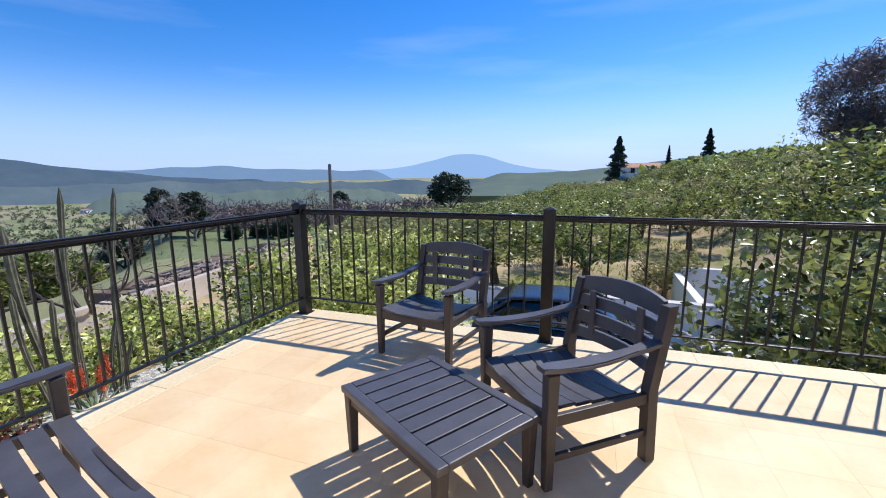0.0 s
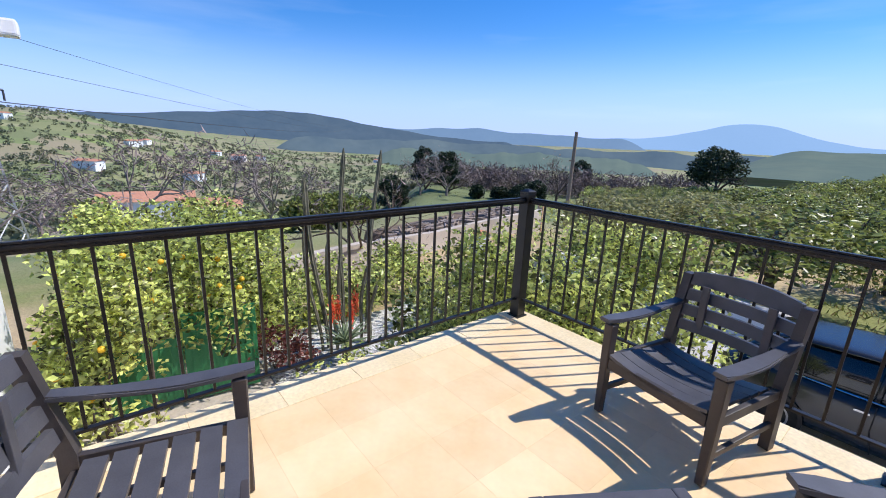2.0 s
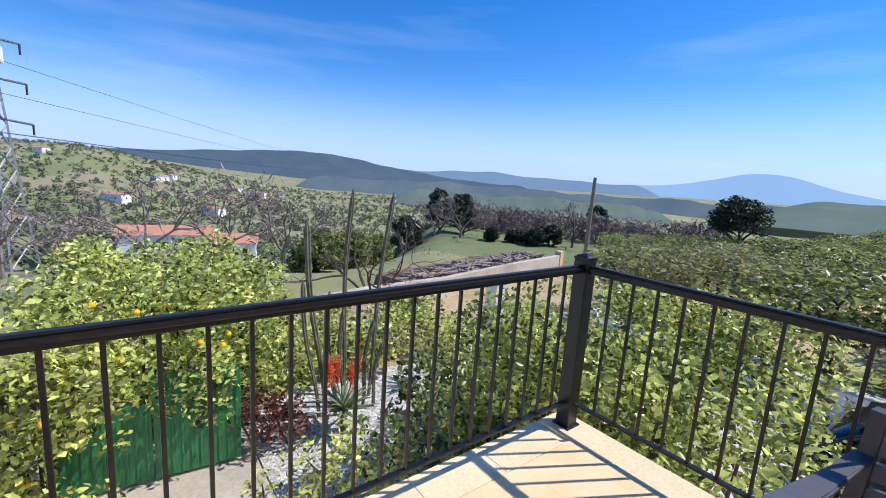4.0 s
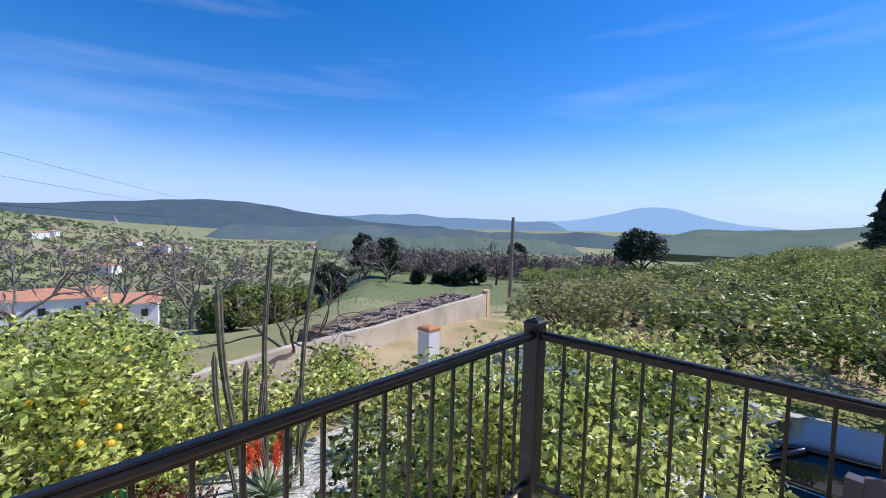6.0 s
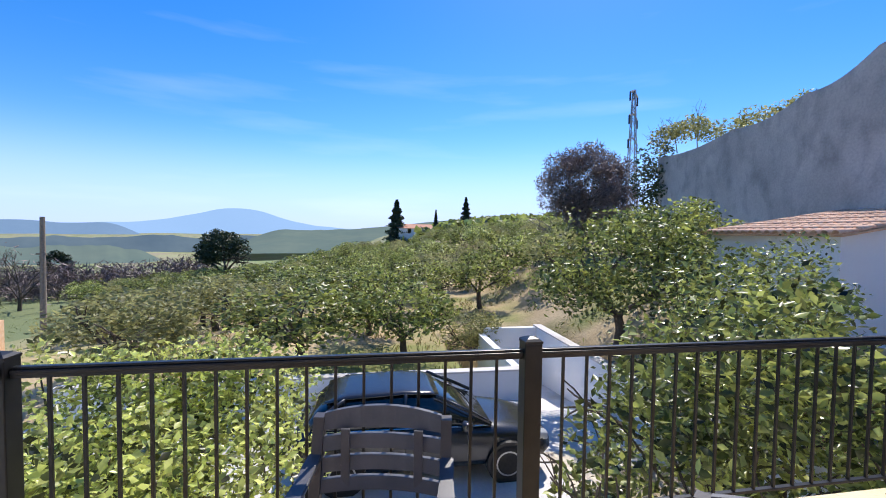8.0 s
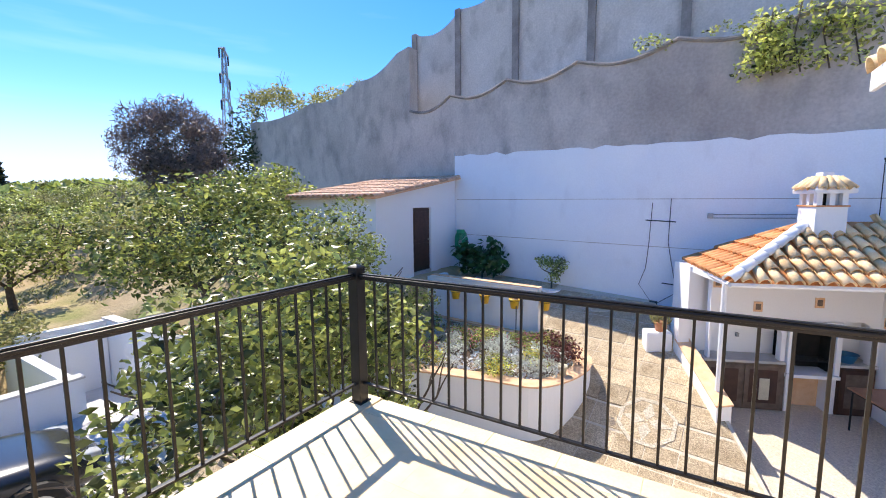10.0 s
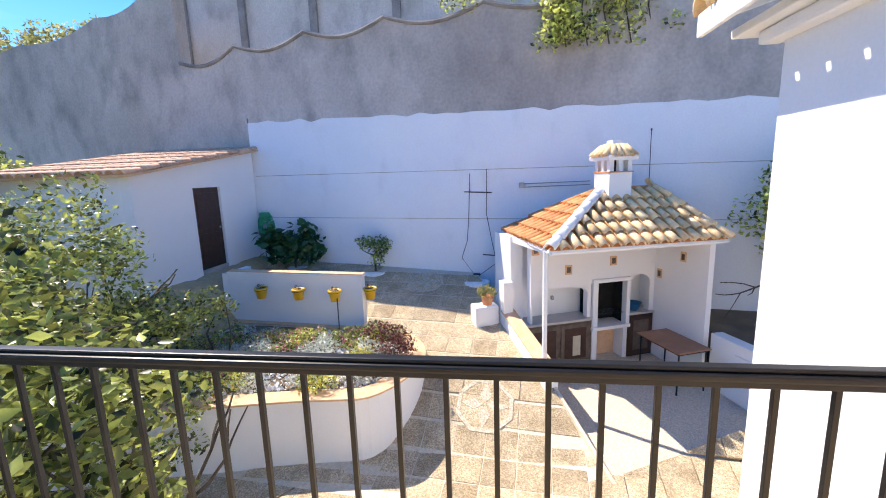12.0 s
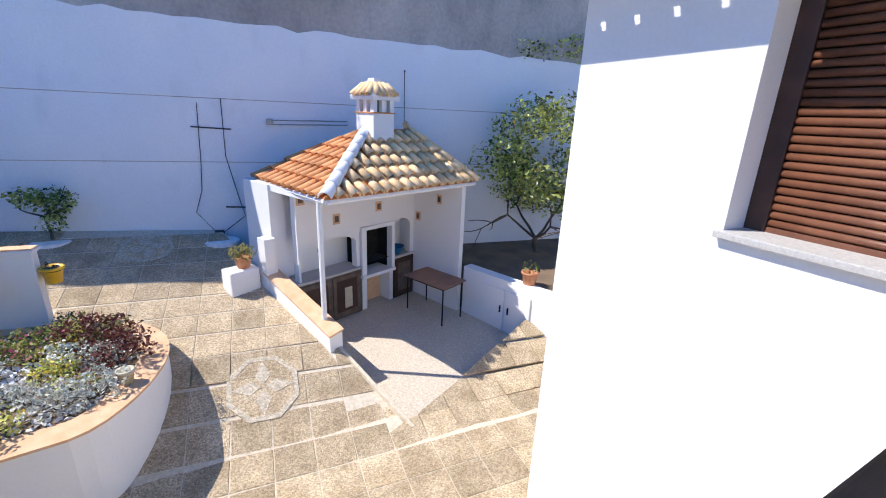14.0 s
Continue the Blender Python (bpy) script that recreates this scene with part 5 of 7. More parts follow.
cab_run = thing("wall_cables", "dark cables climbing the whitewashed wall", "cable", (0, 0, 0))
cz = zb(2.3) + 0.1


def on_wall(y, z, off=0.05):
    return (wall_x(y) - off, y, z)


part("cable", tube([on_wall(2.42, cz), on_wall(2.75, cz + 0.45), on_wall(2.6, cz + 0.9), on_wall(2.55, cz + 1.5), on_wall(2.5, cz + 2.6)], 0.008, 5), "wire", cab_run)
part("cable", tube([on_wall(2.30, cz), on_wall(1.85, cz + 0.35), on_wall(1.95, cz + 0.8), on_wall(2.1, cz + 1.6), on_wall(2.08, cz + 2.7)], 0.008, 5), "wire", cab_run)
part("junction_box", box((wall_x(2.37) - 0.16, 2.28, cz - 0.12), (wall_x(2.37) - 0.04, 2.46, cz + 0.06), 0.01), "wire", cab_run)
part("cable", tube([on_wall(2.2, cz + 0.55), on_wall(1.0, cz + 0.5)], 0.015, 5), "wire", cab_run)
part("clip_bar", tube([on_wall(2.65, cz + 2.15), on_wall(1.95, cz + 2.12)], 0.014, 5), "wire", cab_run)
pulley = thing("clothes_line", "folded metal clothes line on the wall", "clothes line", (0, 0, 0))
part("head", box((wall_x(1.25) - 0.12, 1.18, 1.08), (wall_x(1.25) - 0.035, 1.30, 1.2), 0.01), "steel", pulley)
for z in (1.09, 1.17):
    part("rail", tube([on_wall(1.2, z + 0.0, 0.07), on_wall(-0.3, z + 0.03, 0.07)], 0.012, 6), "steel", pulley)
for ry in (-1.5,):
    rod = thing("flue_rod", "thin upright dark rod rising from the barbecue roof", "rod", (10.47, ry, 0.30), group="upright rods")
    part("rod", tube([(0, 0, -0.05), (0.01, 0, 1.95)], 0.008, 6), "iron", rod)
    part("cap", tube([(0.01, 0, 1.95), (0.01, 0, 1.99)], 0.018, 6), "iron", rod)
clay = thing("clay_pot_plant", "terracotta pot with a small plant on the soil bank", "pot", (7.35, -2.85, -1.70))
part("pot", lathe([(0.11, 0), (0.15, 0.24), (0.17, 0.25), (0.17, 0.29), (0.14, 0.29), (0.12, 0.05)], 14), "clay_pot", clay, smooth=True)
link_mesh("foliage", leaf_mesh("foliage", clumps([(0, 0, 0.38)], [0.17], 1400), 0.08, 0.4, 0.7), "leaf_lemon", clay)


def tree(name, x, y, z, h, r, leaf, label, n_clump=26, per=420, size=0.13, trunk=0.11, bark="bark", low=0.32, fruit=0, group="", squash=0.8, flat=0.62):
    """A tapered, forking trunk and an uneven crown of leaf clumps."""
    ob = thing(name, label, "tree", (x, y, z), 0, group)
    bm = bmesh.new()
    tips = []
    sweep(bm, [(0, 0, -0.15), (0.03 * h, 0.02 * h, h * low * 0.6), (0.01 * h, 0.03 * h, h * low)], [trunk * 1.25, trunk, trunk * 0.85], 8)
    for k in range(4):
        a = 2 * math.pi * k / 4 + rng.uniform(-0.5, 0.5)
        branch(bm, (0.01 * h, 0.03 * h, h * low - 0.05), (math.cos(a) * 0.9, math.sin(a) * 0.9, 0.8), h * 0.3, trunk * 0.6, 2, 0.5, 6, tips)
    part("trunk", bm, bark, ob)
    cs, rs = [], []
    for k in range(n_clump):
        a, e = rng.uniform(0, 6.283), rng.uniform(-0.55, 1.0)
        q = r * rng.uniform(0.5, 0.95) * math.sqrt(max(0.08, 1 - e * e * 0.85))
        cs.append((q * math.cos(a), q * math.sin(a), h * (low + (1 - low) * 0.52) + e * h * (1 - low) * 0.47))
        rs.append(r * rng.uniform(0.24, 0.42))
    pts = clumps(cs, rs, per, squash)
    link_mesh("crown", leaf_mesh("crown", pts, size, 0.5, 0.1), leaf, ob)
    if fruit:
        for i in rng.integers(0, len(pts), fruit):
            bm = bmesh.new()
            bmesh.ops.create_icosphere(bm, subdivisions=1, radius=0.04, matrix=Matrix.Translation(pts[i]))
            part("fruit", bm, "fruit", ob)
    return ob


tree("lemon_tree", 9.0, -4.45, -1.70, 3.3, 1.5, "leaf_lemon", "leafy lemon tree on the bank behind the house", 46, 560, 0.11, 0.06, low=0.12, fruit=10)
# ivy over the ledge of the retaining wall
ivy = thing("hanging_ivy", "green creeper hanging over the wall's ledge", "plant", (wall_x(-0.6) - 0.05, -0.6, 4.6))
cs = [(rng.uniform(-0.15, 0.15), rng.uniform(-1.5, 1.3), rng.uniform(-0.35, 0.9)) for _ in range(34)]
link_mesh("foliage", leaf_mesh("foliage", clumps(cs, [rng.uniform(0.2, 0.38) for _ in cs], 900), 0.10, 0.6, 0.0), "leaf_hedge", ivy)
bm = bmesh.new()
for k in range(6):
    y = -1.3 + k * 0.45
    sweep(bm, [(0.05, y, 0.9), (-0.1, y + 0.1, 0.2), (-0.05, y - 0.05, -0.5)], 0.015, 4)
part("vine", bm, "bark", ivy)
for y, z, s in ((2.7, 5.35, 0.35), (-4.6, 2.9, 0.4), (-5.6, 3.0, 0.5), (1.2, 5.3, 0.25)):
    o = thing("wall_tuft", "green tuft growing on the retaining wall", "plant", (wall_x(y) - 0.03, y, z), 0, "wall tufts")
    link_mesh("foliage", leaf_mesh("foliage", clumps([(0, -0.3, 0), (0, 0.25, 0.05), (0, 0, 0.1)], [s * 0.7] * 3, 900), 0.09, 0.5, 0.1), "leaf_hedge", o)

# ---------------------------------------------------------------- driveway, walls and car
drive = part("driveway", prism([(-9.0, 4.5), (1.7, 4.5), (4.4, 9.0), (4.4, 11.0), (2.4, 11.0), (2.4, 12.1), (-9.0, 12.1)], -2.95, -2.79), "driveway", None, "pale concrete driveway in front of the terrace")
tagged(drive, "", "driveway", "", "structure")
lane_ramp = part("lane_ramp", prism([(2.41, 11.002), (4.4, 11.002), (4.4, 13.0), (4.4, 16.6), (2.41, 16.6), (2.41, 13.0)], -4.4, lambda x, y: -2.79 - 0.36 * max(0.0, min(y, 14.2) - 11.0)), "driveway", None, "pale concrete ramp running down beside the wall")
tagged(lane_ramp, "", "driveway", "", "structure")
bwall = thing("boundary_wall", "white boundary wall between driveway and orchard", "wall", kind="structure")
part("parapet", box((-8.6, 12.05, -2.95), (2.4, 12.27, -2.02), 0.01), "white_wall", bwall)
part("coping", box((-8.62, 12.02, -2.019), (2.42, 12.30, -1.97), 0.008), "driveway", bwall)
part("side_wall", box((4.42, 9.6, -4.4), (4.66, 16.7, -1.92), 0.01), "white_wall", bwall)
part("coping", box((4.38, 9.58, -1.919), (4.70, 16.74, -1.87), 0.008), "driveway", bwall)
part("ramp_wall", box((2.17, 12.275, -4.4), (2.40, 16.47, -2.1), 0.01), "white_wall", bwall)
part("end_wall", box((2.42, 16.48, -4.4), (4.4, 16.7, -1.93), 0.01), "white_wall", bwall)


def car(x, y, z):
    """A parked dark grey hatchback, its nose along +x."""
    ob = thing("car", "parked dark grey hatchback with its nose to the wall", "car", (x, y, z))

    def loft(stations, n=10):
        bm = bmesh.new()
        rings = []
        for sx, hw, z0, z1, tw in stations:
            ringv = []
            for k in range(4 * n):
                a = 2 * math.pi * k / (4 * n)
                c, s = math.cos(a), math.sin(a)
                px = math.copysign(abs(c) ** 0.42, c)
                pz = math.copysign(abs(s) ** 0.42, s)
                f = (pz + 1) / 2
                ringv.append(bm.verts.new((sx, px * hw * (1 - f * (1 - tw)), z0 + (z1 - z0) * f)))
            rings.append(ringv)
        for p, q in zip(rings, rings[1:]):
            for k in range(len(p)):
                bm.faces.new((p[k], p[(k + 1) % len(p)], q[(k + 1) % len(p)], q[k]))
        bm.faces.new(rings[0][::-1])
        bm.faces.new(rings[-1])
        return bm

    body = part("body", loft([(-2.10, 0.62, 0.42, 0.80, 0.95), (-2.04, 0.78, 0.30, 0.95, 0.93), (-1.75, 0.87, 0.24, 1.02, 0.92), (-0.9, 0.89, 0.21, 1.00, 0.93), (0.3, 0.89, 0.21, 0.98, 0.93), (1.0, 0.88, 0.22, 0.93, 0.91), (1.55, 0.86, 0.24, 0.84, 0.88), (1.95, 0.77, 0.28, 0.73, 0.86), (2.12, 0.60, 0.34, 0.62, 0.9)]), "car_paint", ob, "", True)
    part("cabin_glass", loft([(-1.96, 0.60, 0.90, 1.00, 0.9), (-1.70, 0.74, 0.90, 1.28, 0.80), (-1.25, 0.80, 0.90, 1.435, 0.74), (-0.4, 0.81, 0.90, 1.475, 0.73), (0.15, 0.80, 0.90, 1.42, 0.74), (0.62, 0.78, 0.90, 1.16, 0.84), (1.05, 0.74, 0.88, 0.94, 0.95)]), "car_glass", ob, "dark tinted windows", True)
    part("roof", loft([(-1.62, 0.56, 1.33, 1.385, 0.9), (-1.25, 0.61, 1.40, 1.475, 0.88), (-0.4, 0.62, 1.44, 1.51, 0.88), (0.05, 0.60, 1.42, 1.475, 0.88), (0.20, 0.56, 1.385, 1.425, 0.9)]), "car_paint", ob, "", True)
    for s in (-1, 1):
        for pts in ([(0.14, 1.42), (0.60, 1.20), (1.02, 0.97)], [(-0.35, 1.47), (-0.37, 1.2), (-0.38, 0.97)], [(-1.30, 1.42), (-1.62, 1.22), (-1.86, 1.0)]):
            part("pillar", tube([(px, s * (0.805 - (pz - 0.95) * 0.42), pz) for px, pz in pts], 0.035, 6), "car_paint", ob, "", True)
        part("belt_trim", tube([(-1.75, s * 0.825, 1.01), (-0.5, s * 0.845, 1.0), (0.95, s * 0.82, 0.955)], 0.012, 6), "chrome", ob)
        part("door_seam", tube([(-0.36, s * 0.872, 0.95), (-0.36, s * 0.894, 0.6), (-0.30, s * 0.886, 0.3)], 0.006, 4), "car_trim", ob)
        part("door_handle", box((-0.55, s * 0.885 - 0.015, 0.82), (-0.40, s * 0.885 + 0.015, 0.85), 0.006), "chrome", ob)
        mir = part("mirror", loft([(0.50, 0.06, 0.96, 1.06, 0.9), (0.56, 0.10, 0.94, 1.09, 0.9), (0.68, 0.07, 0.96, 1.06, 0.9)], 4), "car_paint", ob, "", True)
        mir.location = (0, s * 0.93, 0)
        head = part("headlight", loft([(1.62, 0.10, 0.60, 0.74, 0.9), (1.90, 0.15, 0.56, 0.72, 0.9), (2.06, 0.10, 0.56, 0.68, 0.9)], 5), "lamp_lens", ob, "", True)
        head.location = (0, s * 0.56, 0)
        for wx in (-1.32, 1.30):
            arch_ = part("wheel_arch", lathe([(0.36, -0.13), (0.36, 0.11)], 22), "car_trim", ob)
            arch_.matrix_basis = Matrix.Translation((wx, s * 0.79, 0.32)) @ Matrix.Rotation(math.pi / 2, 4, "X")
            wheel = part("wheel", lathe([(0.21, -0.09), (0.30, -0.10), (0.318, -0.07), (0.318, 0.07), (0.30, 0.10), (0.21, 0.09)], 26), "tyre", ob, "black tyre", True)
            wheel.matrix_basis = Matrix.Translation((wx, s * 0.815, 0.318)) @ Matrix.Rotation(math.pi / 2, 4, "X")
            part("hub", lathe([(0.205, -0.05), (0.205, 0.05)], 22), "car_trim", wheel)
            for k in range(5):
                a = 2 * math.pi * k / 5
                sp = part("spoke", box((0.03, -0.03, -0.085), (0.205, 0.03, 0.085), 0.008), "alloy", wheel)
                sp.rotation_euler = (0, 0, a)
            part("rim", ring([(0.21 * math.cos(2 * math.pi * i / 22), 0.21 * math.sin(2 * math.pi * i / 22)) for i in range(22)], [(0.185 * math.cos(2 * math.pi * i / 22), 0.185 * math.sin(2 * math.pi * i / 22)) for i in range(22)], -0.092, 0.092), "alloy", wheel)
    part("bumper_grille", box((2.02, -0.42, 0.36), (2.13, 0.42, 0.50), 0.02), "car_trim", ob)
    for s in (-1, 1):
        w = part("wiper", tube([(1.02, s * 0.1, 0.985), (0.72, s * 0.42, 1.13)], 0.008, 4), "car_trim", ob)
    return ob


car(-0.72, 9.5, -2.79).scale = (1.09, 1.05, 1.05)

# ---------------------------------------------------------------- hedges and near trees


bm = bmesh.new()
bmesh.ops.create_icosphere(bm, subdivisions=2, radius=0.045)
FRUIT = bpy.data.meshes.new("fruit")
bm.to_mesh(FRUIT)
bm.free()
FRUIT.materials.append(M["fruit"])


def hedge(name, label, x0, x1, y0, y1, z0, top, mat, count, size, seed_r=0.34, fruit=0, twigs=True):
    """Tangled shrubs: stems from the ground and clumps of leaves up to an uneven top."""
    ob = thing(name, label, "hedge", ((x0 + x1) / 2, (y0 + y1) / 2, z0))
    cx, cy = (x0 + x1) / 2, (y0 + y1) / 2
    cs, rs = [], []
    for _ in range(count):
        x, y = rng.uniform(x0, x1), rng.uniform(y0, y1)
        t = top + 0.30 * noise.noise(Vector((x * 0.9, y * 0.9, 5.0))) + 0.12 * noise.noise(Vector((x * 3, y * 3, 1.0)))
        f = 1 - rng.uniform(0, 1) ** 1.8
        r = seed_r * rng.uniform(0.6, 1.15)
        cs.append((x - cx, y - cy, (t - r - z0) * (0.12 + 0.88 * f)))
        rs.append(r)
    pts = clumps(cs, rs, 9.0 / (size * size), 0.9)
    link_mesh("foliage", leaf_mesh("foliage", pts, size, 0.55, 0.15), mat, ob)
    if twigs:
        for i in range(0, len(cs), 5):
            c = Vector(cs[i])
            foot = Vector((c.x * 0.9, c.y * 0.9, 0))
            part("stem", tube([foot, foot.lerp(c, 0.5) + Vector(rng.normal(size=3)) * 0.1, c], [0.03, 0.02, 0.008], 4), "bark", ob)
    if fruit:
        for i in rng.integers(0, len(pts), fruit):
            lay("fruit", FRUIT, ob, Matrix.Translation(pts[i]))
    return ob


hedge("hedge", "dense leafy hedge in front of the terrace railing", -4.9, -2.35, 4.05, 6.4, -2.79, 0.50, "leaf_hedge", 180, 0.072)
hedge("hedge", "low leafy shrubs beside the corner of the terrace", -7.0, -4.4, 5.2, 9.6, -2.79, -1.35, "leaf_hedge", 90, 0.10, 0.4)
hedge("hedge", "leafy citrus hedge with orange fruit over the green gate", -12.3, -8.5, 0.35, 3.6, -2.9, -0.05, "leaf_hedge", 150, 0.105, 0.48, 30)
hedge("hedge", "citrus foliage hanging before the green gate", -8.4, -7.75, 0.15, 2.5, -2.0, -0.75, "leaf_hedge", 44, 0.10, 0.32, 14)
hedge("hedge", "citrus boughs hiding the end of the green gate", -8.05, -7.3, 0.15, 1.30, -2.79, -0.70, "leaf_hedge", 46, 0.10, 0.29, 8)
hedge("hedge", "leafy shrubs along the lane beyond the cactus", -12.4, -9.2, 3.2, 8.4, -3.6, -1.65, "leaf_hedge", 90, 0.13, 0.5)
tree("citrus_tree", 1.35, 5.3, -2.79, 3.3, 1.1, "leaf_lemon", "glossy citrus tree close to the front railing", 46, 640, 0.118, 0.07, low=0.16)
tree("citrus_tree", 2.6, 5.1, -2.79, 3.7, 1.05, "leaf_lemon", "glossy citrus tree by the corner of the terrace", 46, 640, 0.118, 0.07, low=0.16)
tree("citrus_tree", 3.3, 6.9, -2.79, 3.9, 1.4, "leaf_lemon", "citrus tree above the planter", 46, 520, 0.11, 0.09, low=0.2)
tree("citrus_tree", 5.6, 8.3, -2.2, 3.5, 1.45, "leaf_lemon", "bushy citrus tree at the planter's end", 38, 620, 0.10, 0.08, low=0.15)
tree("orchard_tree", 5.3, 12.6, -1.8, 3.6, 2.3, "leaf_orchard", "spreading orchard tree above the white wall", 44, 260, 0.15, 0.14, low=0.3)
tree("orchard_tree", 8.6, 14.6, -1.2, 3.6, 2.2, "leaf_orchard", "spreading orchard tree beside the shed", 44, 260, 0.15, 0.14, low=0.3)
hedge("shrub_row", "low green bush overhanging the planter", 4.9, 6.2, 5.9, 8.0, -2.4, -1.15, "leaf_lemon", 40, 0.075, 0.28)

hedge("hedge", "dark leafy shrubs close to the side railing", -4.7, -3.75, 3.0, 5.0, -2.79, -0.55, "leaf_lemon", 46, 0.10, 0.3)
hedge("hedge", "leafy shrubs between the aloe and the terrace corner", -6.5, -4.7, 4.2, 6.6, -2.79, -0.85, "leaf_lemon", 70, 0.11, 0.34)
hedge("shrub_row", "airy green bush spilling over the end of the planter", 6.3, 7.5, 6.7, 8.1, PT - 0.06, -0.45, "leaf_lemon", 26, 0.08, 0.26)
hedge("low_shrub", "low mixed shrubs in the gravel below the terrace", -6.7, -4.0, 2.6, 5.2, -2.79, -1.75, "leaf_hedge", 46, 0.09, 0.3)

# ---------------------------------------------------------------- green gate, cactus bed, lane
gate = thing("green_gate", "green sheet-metal gate under the citrus hedge", "gate", (-8.1, 0.62, -2.79), 84)
for k in range(2):
    leaf = part("gate_leaf", box((k * 1.05, -0.02, 0.06), (k * 1.05 + 1.03, 0.02, 1.15 + 0.35 * k), 0.004), "green_sheet", gate)
    for i in range(9):
        part("fold", box((k * 1.05 + 0.08 + i * 0.11, -0.032, 0.08), (k * 1.05 + 0.11 + i * 0.11, -0.021, 1.13 + 0.35 * k), 0.003), "green_sheet", leaf)
gravel = part("gravel_bed", prism([(-9.6, 2.9), (-6.0, 2.9), (-5.6, 6.4), (-9.4, 6.8)], -2.86, -2.77), "pale_gravel", None, "white gravel bed round the cactus")
tagged(gravel, "", "gravel", "", "structure")
path_ = part("gate_path", prism([(-9.5, -2.5), (-3.4, -2.5), (-3.4, 2.88), (-9.5, 2.88)], -2.9, -2.78), "lane_wall", None, "pale concrete path to the green gate")
tagged(path_, "", "path", "", "structure")


def cactus_column(bm, x, y, z0, z1, r, lean=(0, 0)):
    rings = []
    n = 18
    for i in range(n + 1):
        f = i / n
        z = z0 + (z1 - z0) * f
        rr = r * 0.74 * (0.75 + 0.3 * f) * (1.0 if f < 0.93 else math.sqrt(max(0.06, 1 - ((f - 0.93) / 0.07) ** 2)))
        cx, cy = x + lean[0] * f + 0.03 * math.sin(7 * f + x), y + lean[1] * f + 0.03 * math.cos(6 * f + y)
        rings.append([bm.verts.new((cx + rr * (1 if k % 2 else 0.74) * math.cos(2 * math.pi * k / 14), cy + rr * (1 if k % 2 else 0.74) * math.sin(2 * math.pi * k / 14), z)) for k in range(14)])
    for p, q in zip(rings, rings[1:]):
        for k in range(14):
            bm.faces.new((p[k], p[(k + 1) % 14], q[(k + 1) % 14], q[k]))
    bm.faces.new(rings[0][::-1])
    bm.faces.new(rings[-1])


cactus = thing("column_cactus", "tall grey-green column cactus with several stems", "cactus", (-8.5, 4.7, -2.8))
for dx, dy, top, r, lx, ly in ((-0.1, -0.15, 3.95, 0.06, -0.04, 0.1), (-0.05, 0.35, 3.92, 0.06, -0.15, 0.45), (0.1, -0.55, 3.45, 0.075, -0.1, -0.35), (0.25, -0.45, 2.3, 0.055, 0, -0.15), (0.3, -0.3, 2.0, 0.055, 0.05, -0.1), (0.2, 0.1, 1.7, 0.055, 0.1, 0.1), (0.15, -0.7, 2.5, 0.055, 0, -0.3), (0.3, 0.25, 1.3, 0.055, 0.1, 0.1)):
    bm = bmesh.new()
    cactus_column(bm, dx, dy, 0, top, r, (lx, ly))
    part("stem", bm, "cactus", cactus)


def aloe(x, y, z, r, n, flowers, label):
    ob = thing("aloe", label, "plant", (x, y, z), 0, "aloes")
    part("trunk", tube([(0, 0, 0), (0, 0, 0.4)], [0.06, 0.05], 8), "bark", ob)
    for k in range(n):
        a, e = 2.4 * k, 0.25 + 0.95 * (k / n)
        L = r * rng.uniform(0.8, 1.1)
        pts = [(L * f * math.cos(a) * math.cos(e * (1 - 0.35 * f)), L * f * math.sin(a) * math.cos(e * (1 - 0.35 * f)), 0.38 + L * f * math.sin(e) * (1 - 0.25 * f)) for f in (0, 0.35, 0.7, 1.0)]
        part("leaf", tube(pts, [0.045, 0.04, 0.024, 0.003], 6, 0.45), "aloe", ob)
    for k in range(flowers):
        a = 2 * math.pi * k / flowers + 0.3
        px, py, t = 0.10 * math.cos(a), 0.22 * math.sin(a), 1.12 + 0.1 * (k % 2)
        stalk = part("flower_stalk", tube([(0, 0, 0.45), (px, py, 0.8), (px * 1.2, py * 1.2, t)], 0.012, 5), "aloe", ob)
        link_mesh("flower", leaf_mesh("flower", np.array([(px * 1.2, py * 1.2, t - 0.1)]) + rng.normal(size=(220, 3)) * (0.025, 0.025, 0.11), 0.07, 0.3, -0.9), "aloe_flower", ob, "scarlet flower spike")
    return ob


aloe(-7.75, 4.2, -2.78, 0.62, 26, 4, "aloe with spiky leaves and scarlet flower spikes")
aloe(-7.2, 5.5, -2.78, 0.5, 18, 0, "spiky grey-green aloe on the gravel")
aloe(-8.3, 6.3, -2.78, 0.6, 18, 0, "spiky grey-green aloe on the gravel")
shrub("red_shrub", -8.1, 3.05, -2.8, 0.5, "leaf_red", "dark red-leaved shrub beside the green gate", 0.09, 900, 1.5)
shrub("red_shrub", -7.9, 3.35, -2.8, 0.35, "leaf_red", "dark red-leaved shrub beside the green gate", 0.08, 900, 1.5)

lane = thing("lane_wall", "long bare concrete wall along the lane", "wall", kind="structure")
la, lb = Vector((-19.2, 24.4, 0)), Vector((-13.6, 3.0, 0))
ld = (lb - la)
lm = pose(la.x, la.y, 0, 0, 0, math.degrees(math.atan2(ld.y, ld.x)))
bm = slab_between([(0, -6.2), (ld.length, -5.6), (ld.length, -2.45), (ld.length * 0.75, -2.55), (ld.length * 0.55, -2.85), (ld.length * 0.3, -2.95), (0.5, -3.16), (0, -3.14)], 0, 0.3, "y")
bmesh.ops.transform(bm, matrix=lm, verts=bm.verts)
part("body", bm, "lane_wall", lane)
part("end_post", box((-0.5, -0.05, -6.2), (-0.001, 0.35, -2.9), 0.02, lm), "coping", lane, "ochre end post")
